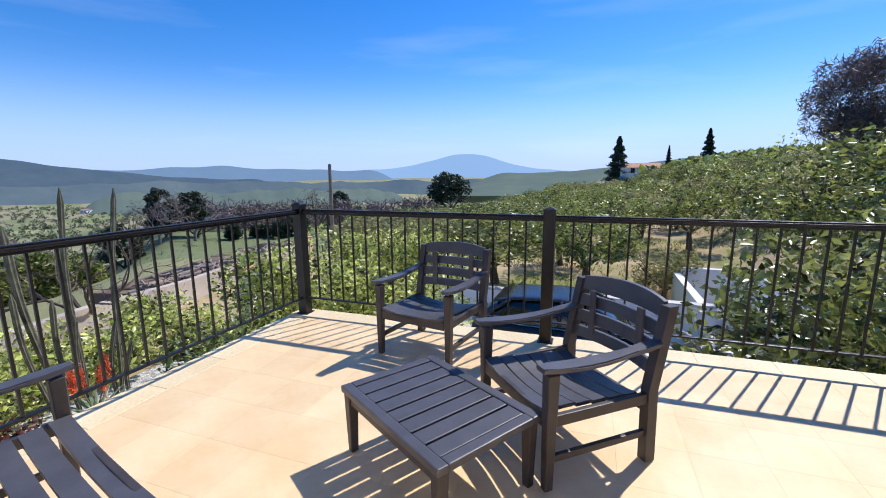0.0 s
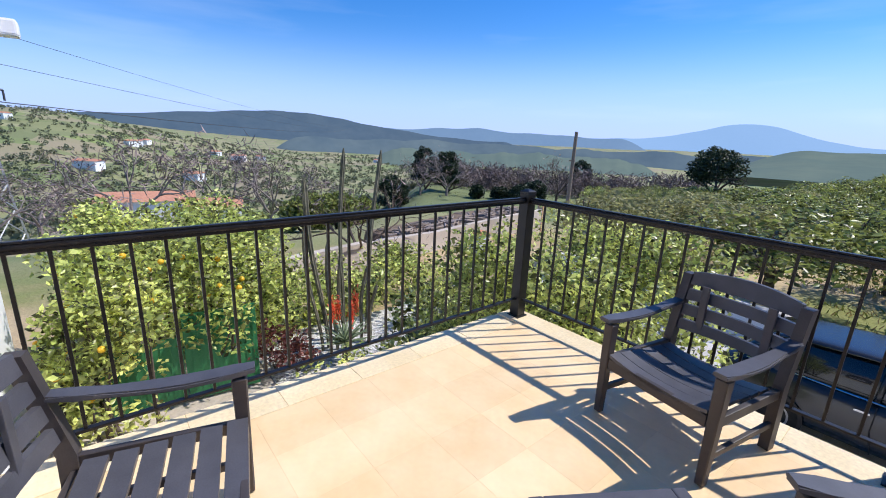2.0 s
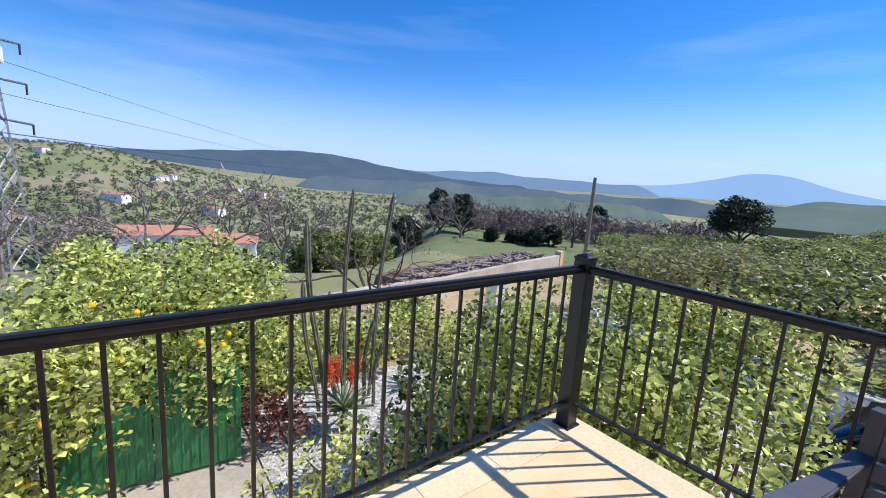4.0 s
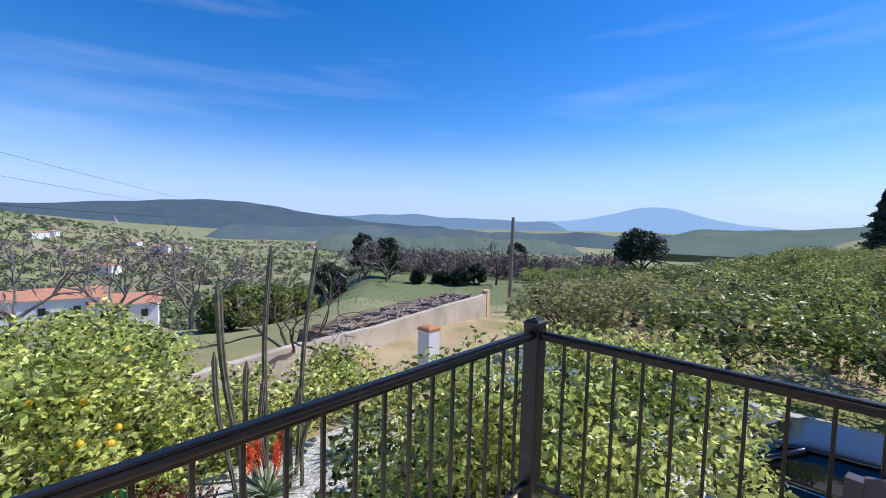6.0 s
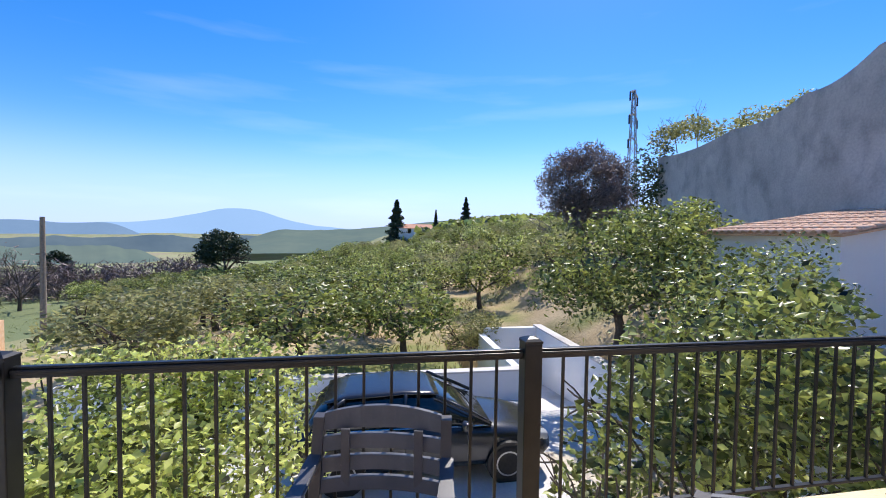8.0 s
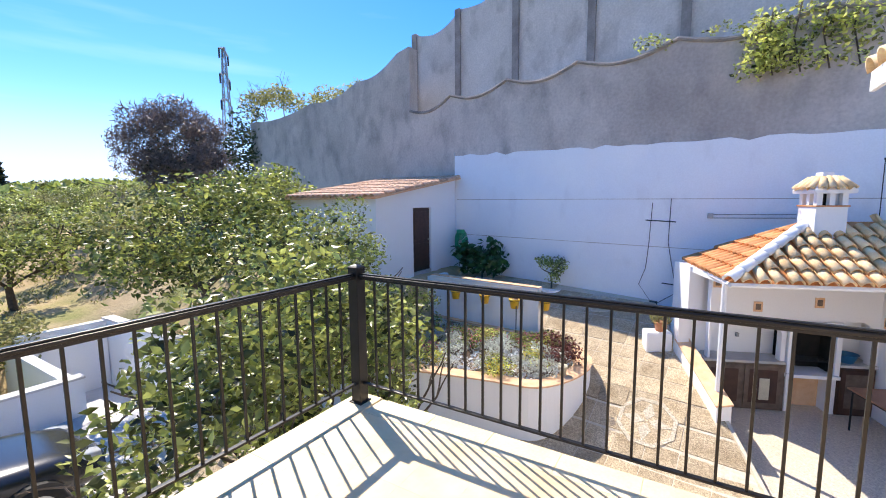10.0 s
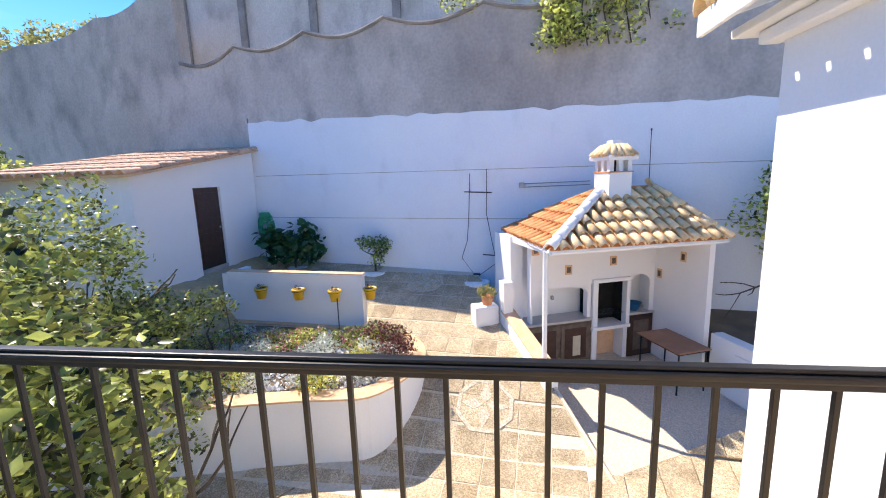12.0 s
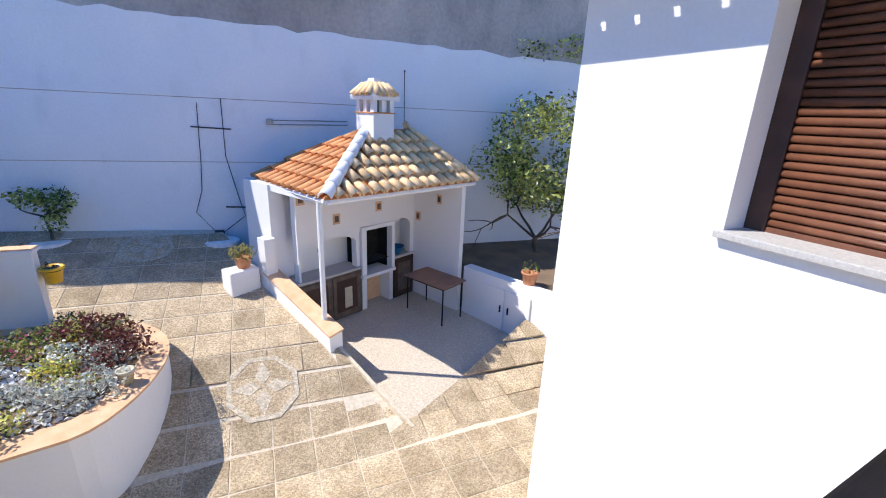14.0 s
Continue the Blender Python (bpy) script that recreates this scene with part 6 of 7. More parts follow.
gp = thing("gate_pillar", "white gate pillar with a clay tile cap", "pillar", (-11.1, 10.9, -3.9))
part("shaft", box((-0.24, -0.24, 0), (0.24, 0.24, 2.15), 0.01), "white_wall", gp)
part("cap", lathe([(0.36, 2.15), (0.36, 2.22), (0.30, 2.26), (0.1, 2.30)], 4), "clay_pot", gp).rotation_euler = (0, 0, radians(45))
sp = thing("gate_pillar", "white stone pillar among the shrubs", "pillar", (-6.35, 5.9, -2.8))
part("shaft", box((-0.12, -0.12, 0), (0.12, 0.12, 1.35), 0.03), "white_wall", sp)
pole = thing("utility_pole", "weathered wooden utility pole beyond the lane", "pole", (-20.4, 29.5, ground_z(-20.4, 29.5) - 0.1))
part("shaft", tube([(0, 0, 0), (0.05, 0, 3), (0.1, 0, 2.24 - ground_z(-20.4, 29.5))], [0.17, 0.15, 0.12], 10), "pole_wood", pole)
part("crossarm", box((-0.25, -0.05, 5.4), (0.25, 0.05, 5.5), 0.005), "pole_wood", pole)
rubble = thing("log_pile", "pile of dry sticks and rubble behind the lane wall", "rubble", (la.x, la.y, -3.4))
ln = Vector((ld.y, -ld.x, 0)).normalized()
if ln.x > 0:
    ln = -ln
bm = slab_between([(0.3, -6.0), (ld.length * 0.66, -6.0), (ld.length * 0.62, -3.02), (ld.length * 0.3, -3.06), (0.6, -3.26)], -2.6, -0.004, "y")
bmesh.ops.transform(bm, matrix=Matrix.Translation((-la.x, -la.y, 3.4)) @ lm, verts=bm.verts)
part("mound", bm, "soil", rubble, "bare brown soil heap")
for k in range(220):
    f, off = rng.uniform(0.05, 0.60), min(2.4, abs(rng.normal()) * 0.7 + 0.3)
    q = ld * f + ln * off
    a, L = math.atan2(ld.y, ld.x) + rng.normal() * 0.7, rng.uniform(0.4, 1.3)
    zz = float(np.interp(f, (0.03, 0.3, 0.62), (0.15, 0.35, 0.39))) + rng.uniform(0.0, 0.20)
    w = Vector((math.cos(a), math.sin(a), rng.normal() * 0.12)) * L / 2
    c = Vector((q.x, q.y, zz))
    part("stick", tube([c - w, c + w], rng.uniform(0.03, 0.08), 5), ("grey_bark", "pole_wood")[k % 2], rubble)

# ---------------------------------------------------------------- orchard
VARIANTS = []
for k, (leafm, lab) in enumerate((("leaf_orchard", "spreading green orchard tree on dry soil"), ("leaf_orchard", "spreading green orchard tree on dry soil"), ("leaf_olive", "pale spring-green orchard tree on dry soil"), ("leaf_lemon", "dark green citrus tree in the orchard"))):
    VARIANTS.append(tree("orchard_tree", 0, 0, -50, 2.75 + 0.12 * k, 1.62, leafm, lab, 32, 260, 0.17, 0.12, low=0.34, group="orchard trees"))
used = [False] * 4
spots = []
for i in range(-10, 13):
    for j in range(0, 16):
        x = i * 4.1 + (j % 2) * 2.0 + rng.uniform(-0.7, 0.7)
        y = 14.2 + j * 4.0 + rng.uniform(-0.8, 0.8)
        if x < -0.62 * y + 0.5 or x > 0.5 * y + 2 or (x > 10 and y < 27) or (x > 3.3 and y < 18.5):
            continue
        spots.append((x, y))
for x, y in spots:
    k = int(rng.integers(0, 4)) if y > 20 else int(rng.integers(0, 3))
    left = x < -0.1 * y
    s = rng.uniform(0.78, 1.04) * (1.2 if left else 0.98)
    m = Matrix.Translation((x, y, ground_z(x, y) - 0.05)) @ Matrix.Rotation(rng.uniform(0, 6.28), 4, "Z")
    if used[k]:
        ob = copy_thing(VARIANTS[k], m)
    else:
        ob, used[k] = VARIANTS[k], True
        ob.matrix_basis = m
    ob.scale = (s, s, s * rng.uniform(0.92, 1.06) * (0.72 if left else 0.92))
# tufts of grass under the trees and on the meadow


def tufts(name, label, x0, x1, y0, y1, n, size, mat, ok=lambda x, y: True):
    pts = []
    while len(pts) < n:
        x, y = rng.uniform(x0, x1), rng.uniform(y0, y1)
        if ok(x, y) and noise.noise(Vector((x * 0.35, y * 0.35, 9))) > -0.1:
            pts.append((x, y, ground_z(x, y) + size * 0.25))
    ob = link_mesh(name, leaf_mesh(name, np.array(pts), size, 0.16, 1.6), mat, None, label)
    return tagged(ob, "", "grass", "", "stuff")


tufts("orchard_grass", "short green grass between the orchard trees", -20, 25, 12.8, 60, 16000, 0.22, "grass", lambda x, y: x > -0.62 * y)
tufts("dry_orchard_grass", "dry straw-coloured grass between the orchard trees", -20, 25, 12.8, 55, 16000, 0.2, "dry_grass", lambda x, y: x > -0.62 * y)
tufts("meadow_grass", "green meadow grass beyond the lane", -60, -18, 12, 60, 6000, 0.16, "grass", lambda x, y: x < -0.66 * y and x > -60)

# ---------------------------------------------------------------- farther trees


def bare_tree(x, y, h, r, label, mat="grey_bark", depth=4, twig=1500):
    z = ground_z(x, y) - 0.2
    ob = thing("bare_tree", label, "tree", (x, y, z), 0, "bare trees")
    bm = bmesh.new()
    tips = []
    sweep(bm, [(0, 0, 0), (0.1, 0, h * 0.22)], [h * 0.03, h * 0.024], 7)
    for k in range(4):
        a = 2 * math.pi * k / 4 + rng.uniform(-0.4, 0.4)
        branch(bm, (0.1, 0, h * 0.21), (math.cos(a), math.sin(a), 1.0), h * 0.30, h * 0.016, depth - 1, 0.55, 5, tips)
    part("branchwork", bm, mat, ob)
    tp = np.array(tips)
    pts = np.repeat(tp, max(1, twig // len(tp)), 0) + rng.normal(size=(len(tp) * max(1, twig // len(tp)), 3)) * h * 0.05
    link_mesh("twig_crown", leaf_mesh("twig_crown", pts, h * 0.09, 0.05, 0.6), "twig", ob)
    return ob


for az, d, h in ((72, 40, 8), (79, 42, 8.5), (86, 40, 8), (66, 48, 6.5), (93, 33, 5), (96, 30, 4.2)):
    bare_tree(-d * math.sin(radians(az)), d * math.cos(radians(az)), h, 3, "leafless grey tree on the slope below the hedge", twig=500)
bare_tree(-43, 36, 6.5, 2, "leafless grey tree on the meadow's edge", "grey_bark", 4, 500)
bare_tree(-46, 34, 5.5, 2, "leafless grey tree on the meadow's edge", "grey_bark", 4, 500)
bare_tree(-34, 47, 6, 2, "gnarled leafless tree on the meadow's edge", "bark", 4, 300)
bare_tree(-15.2, 8.5, 4.2, 2, "gnarled leafless tree beside the cactus", "bark", 4, 120)

# the round leafless tree and creeper at the end of the retaining wall
rt = thing("round_tree", "dense round purplish-grey leafless tree", "tree", (15.3, 33.3, ground_z(15.3, 33.3)))
bm = bmesh.new()
tips = []
for k in range(7):
    a = 2 * math.pi * k / 7
    branch(bm, (0, 0, 0), (0.5 * math.cos(a), 0.5 * math.sin(a), 1.0), 2.3, 0.12, 3, 0.4, 5, tips)
part("branchwork", bm, "grey_bark", rt)
cs = [(4.1 * math.cos(a) * math.sqrt(1 - e * e) * q, 4.1 * math.sin(a) * math.sqrt(1 - e * e) * q, 5.3 + 4.2 * e * q) for a, e, q in [(rng.uniform(0, 6.28), rng.uniform(-1, 1), rng.uniform(0.45, 0.85)) for _ in range(100)]]
link_mesh("twig_crown", leaf_mesh("twig_crown", clumps(cs, [rng.uniform(0.6, 1.0) for _ in cs], 230, 1.0), 0.5, 0.07, 0.7), "twig", rt)
link_mesh("inner_foliage", leaf_mesh("inner_foliage", clumps([tuple(0.6 * np.array(c) + np.array((0, 0, 1.6))) for c in cs], [0.8] * len(cs), 22, 1.0), 0.22, 0.5, 0.2), "leaf_dark", rt)
creeper = thing("wall_creeper", "dark ivy covering the end of the retaining wall", "plant", (wall_x(24.3), 24.3, 0))
cs = [(rng.uniform(-0.5, 0.8), rng.uniform(-0.6, 1.8), rng.uniform(-1.5, 7.0)) for _ in range(80)]
link_mesh("foliage", leaf_mesh("foliage", clumps(cs, [rng.uniform(0.4, 0.75) for _ in cs], 220), 0.18, 0.6, 0.1), "leaf_dark", creeper)
crestg = thing("crest_growth", "wild green growth along the wall's crest", "plant", (wall_x(18), 18, 6.4))
cs = [(0.8 + rng.uniform(-0.4, 0.6), t, 0.15 + 0.12 * rng.normal() + (0.7 if 2.5 < t < 5.5 else 0.1)) for t in rng.uniform(-4.0, 6.5, 70)]
link_mesh("foliage", leaf_mesh("foliage", clumps(cs, [rng.uniform(0.3, 0.65) for _ in cs], 260), 0.17, 0.45, 0.5), "leaf_olive", crestg)
tips = []
bm = bmesh.new()
for t in (3.5, 5.0, 6.0):
    branch(bm, (1.2, t, -0.2), (0, 0.2, 1), 0.9, 0.04, 3, 0.5, 4, tips)
part("branchwork", bm, "grey_bark", crestg)


def dark_tree(az, d, h, r, label, x0=0, y0=0, mat="leaf_dark"):
    x, y = x0 - d * math.sin(radians(az)), y0 + d * math.cos(radians(az))
    return tree("broadleaf_tree", x, y, ground_z(x, y) - 0.3, h, r, mat, label, 40, 900 / r ** 1.3, 0.10 * r ** 0.7 + 0.16, 0.2, low=0.07, group="distant trees")


tree("broadleaf_tree", -18.3, 53.8, ground_z(-18.3, 53.8), 6.4, 2.6, "leaf_dark", "dark round evergreen beyond the orchard", 46, 150, 0.34, 0.25, low=0.3, group="distant trees")
for az, d, h, r in ((50, 60, 5.5, 1.7), (53, 62, 6, 1.7), (33.2, 75, 6, 1.6), (57, 54, 4.5, 1.8), (60, 52, 2.6, 1.6), (46, 56, 1.8, 1.1), (43, 57, 1.8, 1.1), (40.5, 56, 2.2, 1.3), (38.5, 58, 2.6, 1.4), (61, 40, 2.6, 1.6), (64, 36, 3.0, 1.8), (68, 30, 2.6, 1.6)):
    dark_tree(az, d, h, r, "evergreen tree at the edge of the meadow", mat="leaf_dark" if d > 45 else "leaf_orchard")
scrub = []
for _ in range(420):
    az, d = rng.uniform(20, 52), rng.uniform(66, 88)
    x, y = -d * math.sin(radians(az)), d * math.cos(radians(az))
    scrub.append((x, y, ground_z(x, y) + rng.uniform(0.5, 3.6)))
ob = link_mesh("far_scrub", leaf_mesh("far_scrub", clumps(scrub, [1.4] * len(scrub), 24), 0.9, 0.06, 0.8), "twig", None, "bare brown scrub wood beyond the meadow")
tagged(ob, "", "scrub", "", "stuff")


def conifer(x, y, z, h, r, label):
    ob = thing("conifer", label, "tree", (x, y, z), 0, "conifers")
    part("trunk", tube([(0, 0, 0), (0, 0, h * 0.98)], [h * 0.022, 0.03], 7), "bark", ob)
    pts = []
    for _ in range(3400):
        f = rng.uniform(0.03, 1) ** 1.1
        q = r * min(1.0, 1.25 * (1 - f)) ** 0.8 * rng.uniform(0.35, 1.05) * (0.82 + 0.25 * math.sin(f * 42))
        a = rng.uniform(0, 6.283)
        pts.append((q * math.cos(a), q * math.sin(a), h * f - q * 0.18))
    link_mesh("needle_crown", leaf_mesh("needle_crown", np.array(pts), h * 0.07, 0.4, -0.1), "leaf_dark", ob)
    return ob


for x, y, top, base, r, lab in ((5.0, 112, 9.6, -2.0, 3.3, "broad dark conifer beside the farmhouse"), (31.5, 148, 13.8, 3.5, 2.4, "slim dark conifer on the hill"), (24.5, 172, 10.5, 4.0, 1.0, "slim dark cypress on the hill")):
    conifer(x, y, base, top - base, r, lab)


def far_house(x, y, z, w, d, h, rz, label, roof="roof_red", wins=3):
    ob = thing("farmhouse", label, "house", (x, y, z), rz, "distant houses")
    part("wall", box((-w / 2, -d / 2, -1), (w / 2, d / 2, h), 0.03), "white_wall", ob)
    bm = bmesh.new()
    e = 0.4
    v = [bm.verts.new(p) for p in ((-w / 2 - e, -d / 2 - e, h), (w / 2 + e, -d / 2 - e, h), (w / 2 + e, d / 2 + e, h), (-w / 2 - e, d / 2 + e, h), (-w / 2 - e, 0, h + d * 0.16), (w / 2 + e, 0, h + d * 0.16))]
    for f in ((0, 1, 5, 4), (2, 3, 4, 5), (0, 4, 3), (1, 2, 5), (0, 3, 2, 1)):
        bm.faces.new([v[i] for i in f])
    part("roof", bm, roof, ob)
    for k in range(wins):
        wx = -w / 2 + (k + 0.7) * w / (wins + 0.4)
        for s in (-1, 1):
            part("window", box((wx - 0.45, s * (d / 2 + 0.02) - 0.03, h * 0.42), (wx + 0.45, s * (d / 2 + 0.02) + 0.03, h * 0.42 + 1.2), 0.01), "car_glass", ob)
    for s in (-1, 1):
        part("window", box((s * (w / 2 + 0.02) - 0.03, -0.5, h * 0.42), (s * (w / 2 + 0.02) + 0.03, 0.5, h * 0.42 + 1.2), 0.01), "car_glass", ob)
    return ob


def polar(az, d):
    return -d * math.sin(radians(az)), d * math.cos(radians(az))


for az, d, w, dd, h, rz, lab in ((85, 94, 14, 8, 4.2, 80, "white villa with a red tile roof down the slope"), (78.6, 92, 9, 8, 3.8, 75, "white villa wing with a red tile roof"), (95, 120, 8, 7, 4, 10, "white house with a red roof on the slope")):
    x, y = polar(az, d)
    far_house(x, y, ground_z(x, y), w, dd, h, rz, lab)
far_house(9.5, 114, 0.2, 9, 7, 2.2, 8, "low farmhouse with a reddish roof beyond the orchard", wins=2)
for i in range(9):
    az, d = rng.uniform(56, 98), rng.uniform(330, 640)
    x, y = polar(az, d)
    far_house(x, y, ground_z(x, y), rng.uniform(8, 16), 8, rng.uniform(3.5, 6), rng.uniform(0, 180), "white farmhouse far across the valley", wins=2)
dots = []
for _ in range(5200):
    az, d = rng.uniform(35, 104), 95 + 700 * rng.uniform(0, 1) ** 1.4
    x, y = polar(az, d)
    dots.append((x, y, ground_z(x, y) + 1.0))
ob = link_mesh("valley_trees", leaf_mesh("valley_trees", clumps(dots, rng.uniform(1.0, 2.8, len(dots)), 5.5), 1.4, 0.8, 0.1), "leaf_grove", None, "olive groves dotted over the valley slopes")
tagged(ob, "", "trees", "", "stuff")
dots = []
for _ in range(1500):
    az, d = rng.uniform(-70, 14), rng.uniform(95, 420)
    x, y = polar(az, d)
    dots.append((x, y, ground_z(x, y) + 1.0))
ob = link_mesh("hill_trees", leaf_mesh("hill_trees", clumps(dots, rng.uniform(1.4, 3.0, len(dots)), 5), 1.8, 0.8, 0.1), "leaf_orchard", None, "groves on the slope beyond the orchard")
tagged(ob, "", "trees", "", "stuff")


def pylon(x, y, z, h, w, label, rz=0, reach=1.0):
    ob = thing("power_pylon", label, "pylon", (x, y, z), rz, "power pylons")
    half = lambda f: w * (1 - 0.86 * f ** 0.75)
    for sx in (-1, 1):
        for sy in (-1, 1):
            part("leg", tube([(sx * half(f), sy * half(f), h * f) for f in (0, 0.25, 0.5, 0.75, 1)], 0.09 if w > 1 else 0.045, 4), "steel", ob)
    n = 11
    for i in range(n):
        a, b = (i / n) ** 0.85, ((i + 1) / n) ** 0.85
        for (x0, y0), (x1, y1) in (((-1, -1), (1, -1)), ((1, -1), (1, 1)), ((1, 1), (-1, 1)), ((-1, 1), (-1, -1))):
            part("brace", tube([(x0 * half(a), y0 * half(a), h * a), (x1 * half(b), y1 * half(b), h * b)], 0.045 if w > 1 else 0.018, 3), "steel", ob)
            part("brace", tube([(x1 * half(a), y1 * half(a), h * a), (x0 * half(b), y0 * half(b), h * b)], 0.045 if w > 1 else 0.018, 3), "steel", ob)
    for f, L in ((0.685, 2.6 * reach), (0.83, 2.4 * reach), (0.97, 2.2 * reach)):
        part("arm", tube([(-L, 0, h * f), (0, 0, h * f + 0.35), (L, 0, h * f)], 0.08, 4), "steel", ob)
        for s in (-1, 1):
            part("insulator", tube([(s * L, 0, h * f), (s * L, 0, h * f - 0.7)], 0.07, 6), "wire", ob)
    return ob


px_, py_ = -45.0, -5.3
pylon(px_, py_, -9.5, 18.5, 1.5, "grey lattice power pylon on the slope", 60)
pylon(20.0, 34.4, 0.0, 13.7, 0.65, "grey lattice power pylon beyond the retaining wall", 40, 0.45)
lines = thing("power_lines", "thin power lines across the valley", "cable", (0, 0, 0))
ex, ey = polar(62, 420)
for dz, off in ((2.5, 2.0), (5.2, 1.5), (7.7, -1.5), (2.6, -2.0)):
    pts = [(px_ + (ex - px_) * f + off, py_ + (ey - py_) * f, dz + (6 - dz) * f - 14 * f * (1 - f)) for f in [i / 14 for i in range(15)]]
    part("line", tube(pts, 0.018, 4), "wire", lines)

# ---------------------------------------------------------------- small repeated pieces
tile = unit_tile("floor_tile", 0.3297, 0.3297, 0.0082, "floor_tile", 0.0005)
x0, y0 = XL + 0.125, YW + 0.01
for i in range(int((XR - XL - 0.25) / 0.33) + 1):
    for j in range(int((YF - YW - 0.13) / 0.33) + 1):
        cx, cy = x0 + 0.165 + i * 0.33, y0 + 0.165 + j * 0.33
        sx = min(1.0, (XR - 0.122 - (cx - 0.165)) / 0.33)
        sy = min(1.0, (YF - 0.122 - (cy - 0.165)) / 0.33)
        if sx > 0.12 and sy > 0.12:
            lay("floor_tile", tile, terrace, Matrix.Translation((cx - 0.165 * (1 - sx), cy - 0.165 * (1 - sy), -0.0082)) @ Matrix.Diagonal((sx, sy, 1, 1)))
estone = unit_tile("edge_stone", 0.497, 0.235, 0.0122, "edge", 0.003)
for i in range(10):
    x = XL - 0.12 + 0.25 + i * 0.4975
    lay("edge_stone", estone, terrace, pose(x, YF + 0.0, -0.0122))
for s in (XL, XR):
    for j in range(8):
        y = YW + 0.25 + j * 0.455
        lay("edge_stone", estone, terrace, pose(s, y, -0.0122, 0, 0, 90) @ Matrix.Diagonal((0.914, 1, 1, 1)))

# clay tiles of the barbecue roof
btile = barrel("roof_tile", 0.40, 0.095, 0.075, "tile_pale", 0.014, 6)
otile = barrel("roof_tile", 0.40, 0.095, 0.075, "terracotta", 0.014, 6)


def tile_slope(e0, e1, t0, t1, me, parent, pitch_w=0.225, course=0.31):
    """Courses of half-round tiles from the eave e0-e1 up to t0-t1."""
    e0, e1, t0, t1 = (Vector(p) for p in (e0, e1, t0, t1))
    side = (e1 - e0).normalized()
    nrm = side.cross(t0 - e0).normalized()
    if nrm.z < 0:
        nrm = -nrm
    up = nrm.cross(side).normalized()
    if up.z < 0:
        up = -up
    width = (e1 - e0).length
    high = (t0 - e0).dot(up)
    s0, s1 = (t0 - e0).dot(side), (t1 - e0).dot(side)
    n = int(width / pitch_w)
    for i in range(n + 1):
        s = i * width / n
        for c in range(int(high / course) + 1):
            h = c * course
            f = (h + 0.18) / high
            if s < s0 * f - 0.02 or s > width + (s1 - width) * f + 0.02 or f > 1.0:
                continue
            p = e0 + side * s + up * (h - 0.06) + nrm * 0.045
            m = Matrix((side, up, nrm)).transposed().to_4x4()
            m.translation = p
            lay("roof_tile", me, parent, m @ Matrix.Rotation(rng.normal() * 0.025, 4, "Z") @ Matrix.Rotation(-0.085, 4, "X"))


tile_slope(E0, E1, A0, A1, btile, bbqh)
tile_slope(E3, E0, A0, A0, otile, bbqh)
tile_slope(E1, E2, A1, A1, btile, bbqh)
hip = barrel("hip_tile", 0.42, 0.11, 0.095, "white_wall", 0.016, 6)
for a, b in ((E0, A0), (E1, A1)):
    a, b = Vector(a), Vector(b)
    d = (b - a).normalized()
    side = d.cross(Vector((0, 0, 1))).normalized()
    nrm = side.cross(d)
    for k in range(int((b - a).length / 0.34)):
        m = Matrix((side, d, nrm)).transposed().to_4x4()
        m.translation = a + d * (k * 0.34 - 0.05) + nrm * 0.05
        lay("hip_tile", hip if a == Vector(E0) else btile, bbqh, m)
# small tiles on the chimney cap
ctile = barrel("cap_tile", 0.30, 0.07, 0.055, "tile_pale", 0.012, 6)
for k in range(4):
    for i in range(4):
        a = k * math.pi / 2
        m = Matrix.Translation((CU, CV, 1.69)) @ Matrix.Rotation(a, 4, "Z") @ Matrix.Translation(((i - 1.5) * 0.16 * 0.95, -(CH + 0.10), 0.0)) @ Matrix.Rotation(radians(46), 4, "X") @ Matrix.Rotation((i - 1.5) * 0.22, 4, "Z")
        lay("cap_tile", ctile, bbqh, m)
# clay tiles of the shed
stile = barrel("roof_tile", 0.56, 0.10, 0.085, "tile_shed", 0.014, 5)
for j in range(17):
    for i in range(10):
        m = m_roof @ Matrix.Translation((i * 0.475 - 0.04, 0.1 + j * 0.22, 0.055 + 0.01 * (i % 2))) @ Matrix.Rotation(-math.pi / 2, 4, "Z")
        lay("roof_tile", stile, shed, m)

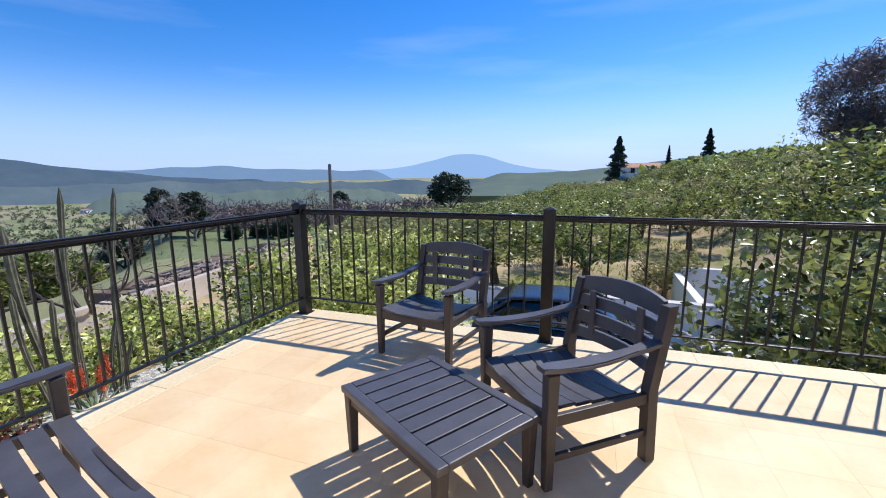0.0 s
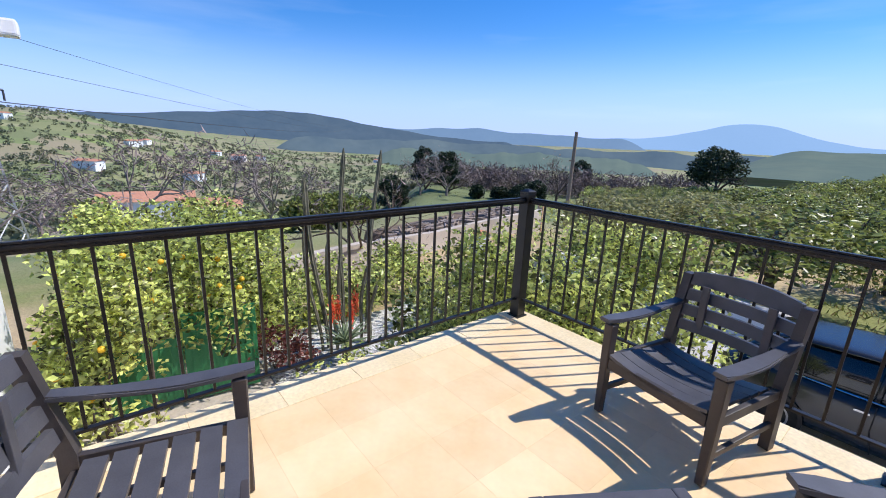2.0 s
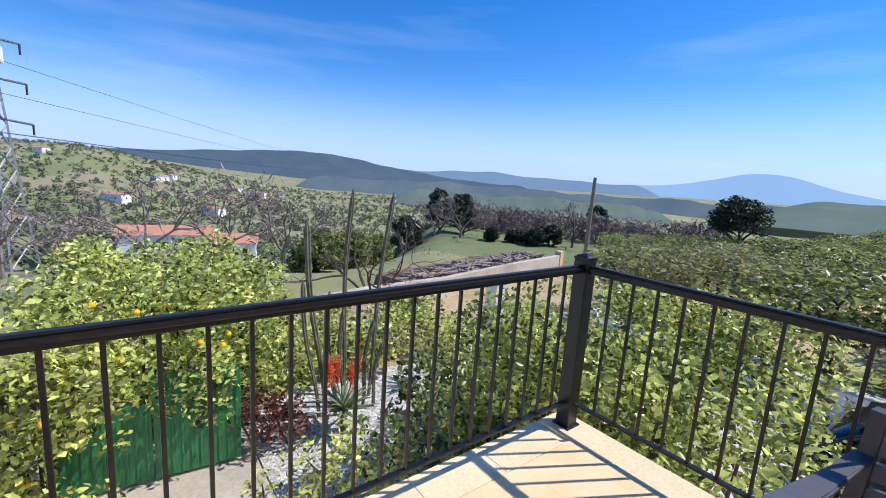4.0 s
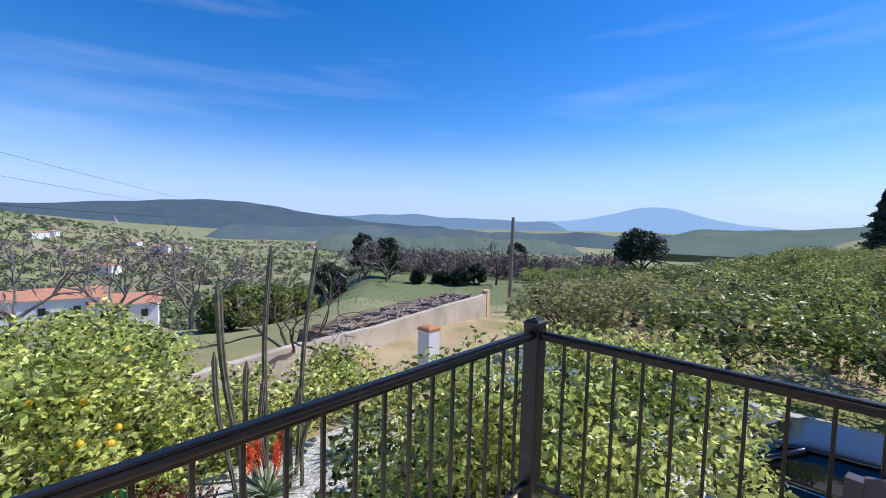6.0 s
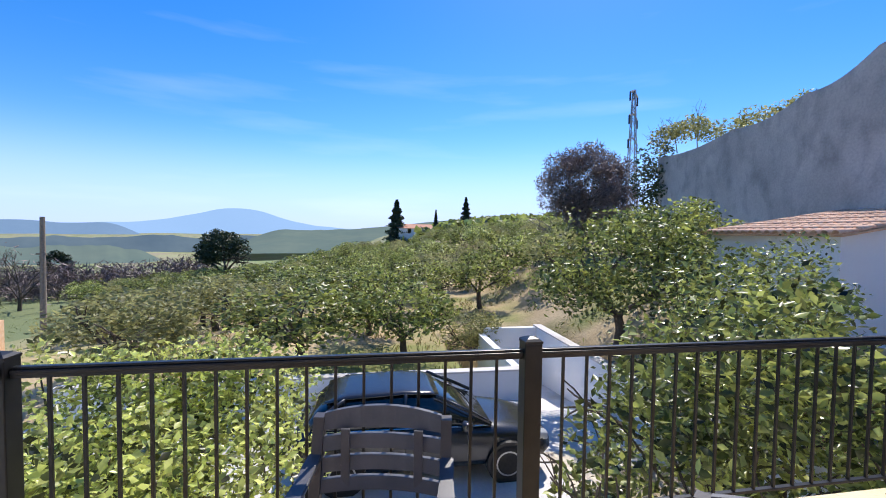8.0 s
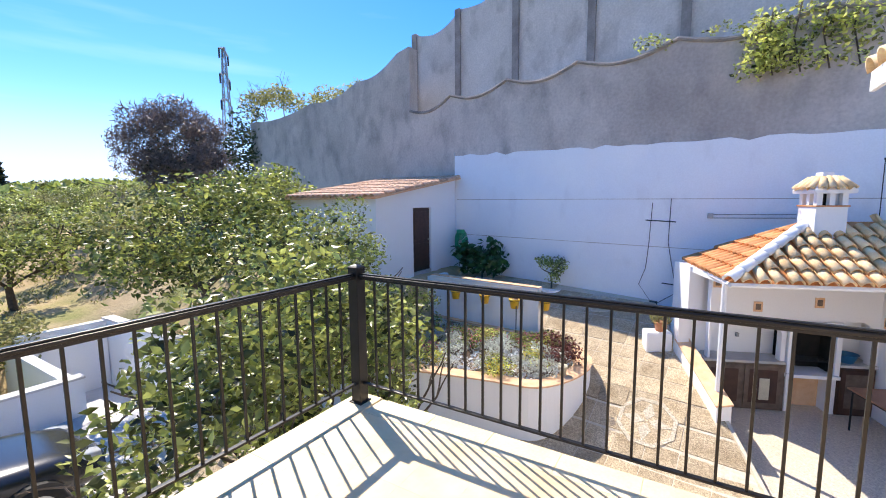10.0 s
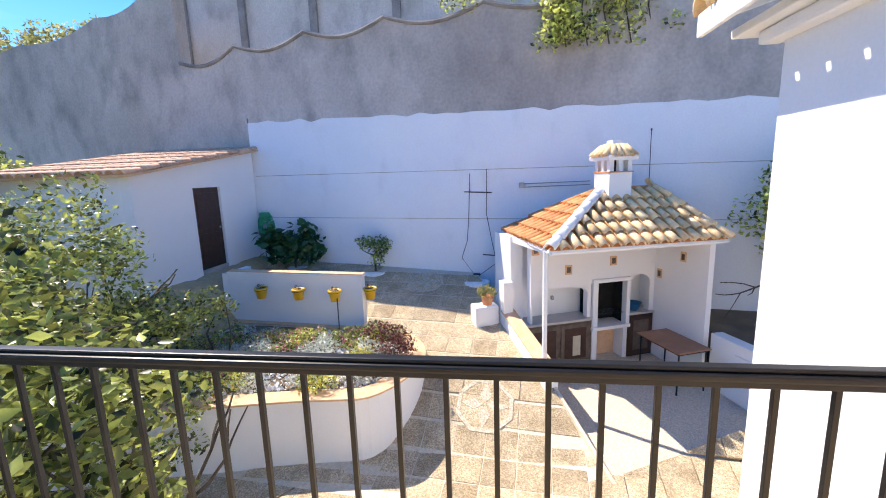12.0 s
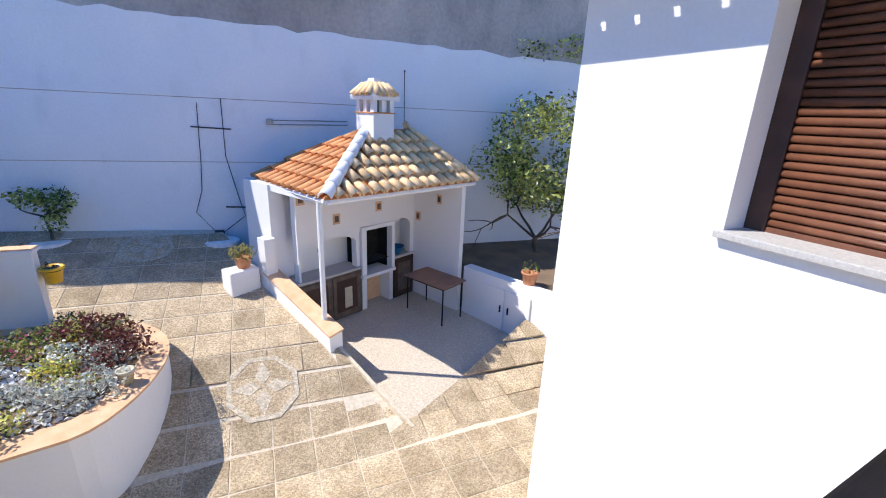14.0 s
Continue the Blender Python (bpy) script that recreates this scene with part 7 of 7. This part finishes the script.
# pebble-dashed paving slabs
pav = unit_tile("paving_slab", 0.476, 0.476, 0.035, "paver", 0.006)
hole = inset(loop, 0.12)
PANG = radians(-5)
pc, ps = math.cos(PANG), math.sin(PANG)
for i in range(-20, 26):
    for j in range(-24, 24):
        a, b = i * 0.487, j * 0.487
        x, y = 5.95 + a * pc - b * ps, 2.30 + a * ps + b * pc
        if not (1.9 < x < wall_x(y) - 0.15 and -3.2 < y < 8.6) or inside((x, y), hole) or (8.9 < x < 9.5 and 4.95 < y < 8.2):
            continue
        q = Vector((x, y, 0)) - BO
        u, v = q.dot(BU), q.dot(BV)
        rim = -0.20 if -0.35 < v < 1.85 else -0.03
        if (u > 0.30 and v > -1.42) or u - rim > 0.30 and v > -1.42 or (x < 2.5 and y > 3):
            continue
        dzx = (ramp_z(x + 0.2, y) - ramp_z(x - 0.2, y)) / 0.4
        m = Matrix.Translation((x, y, ramp_z(x, y) - 0.030)) @ Matrix.Rotation(-math.atan(dzx), 4, "Y") @ Matrix.Rotation(PANG, 4, "Z")
        cuts = [(bbq(rim, v), BU)] if u > rim - 0.34 and v > -1.76 else []
        if u > -0.3 and -2.1 < v <= -1.42:
            cuts = [(bbq(u, -1.76), BV)] if v <= -1.76 or u > 0.30 else cuts
        if cuts:
            bm = bmesh.new()
            bm.from_mesh(pav)
            bmesh.ops.transform(bm, matrix=m, verts=bm.verts)
            for co, no in cuts:
                g = bmesh.ops.bisect_plane(bm, geom=list(bm.verts) + list(bm.edges) + list(bm.faces), plane_co=co, plane_no=no, clear_outer=True)
                bmesh.ops.holes_fill(bm, edges=[e for e in g["geom_cut"] if isinstance(e, bmesh.types.BMEdge)])
            if len(bm.faces) > 3:
                part("paving_slab", bm, "paver", patio)
            continue
        lay("paving_slab", pav, patio, m)


# pebble medallions let into the paving
def medallion(mx, my, r, turn):
    ob = thing("paving_medallion", "pale pebble octagon with a dark star in the paving", "paving ornament", (0, 0, 0), 0, "paving medallions")

    def bit(name, outline, mat, top):
        c, q = math.cos(turn), math.sin(turn)
        part(name, prism([(mx + x * c - y * q, my + x * q + y * c) for x, y in outline], lambda x, y: ramp_z(x, y) - 0.01, lambda x, y: ramp_z(x, y) + top), mat, ob)

    oct_ = [(r * math.cos(math.pi * (k + 0.5) / 4), r * math.sin(math.pi * (k + 0.5) / 4)) for k in range(8)]
    for k in range(8):
        (ax, ay), (bx_, by_) = oct_[k], oct_[(k + 1) % 8]
        bit("border", [(ax, ay), (bx_, by_), (bx_ * 0.86, by_ * 0.86), (ax * 0.86, ay * 0.86)], "medallion", 0.020)
    bit("ground", [(x * 0.855, y * 0.855) for x, y in oct_], "paver", 0.014)
    for k in range(4):
        a = math.pi / 2 * k
        c, q = math.cos(a), math.sin(a)
        petal = [(0.06, 0.0), (0.34, 0.20), (0.80, 0.0), (0.34, -0.20)]
        bit("petal", [(r * (x * c - y * q), r * (x * q + y * c)) for x, y in petal], "medallion", 0.020)
    return ob


medallion(7.0, 2.04, 0.50, radians(-5))
medallion(10.75, 3.62, 0.46, radians(10))
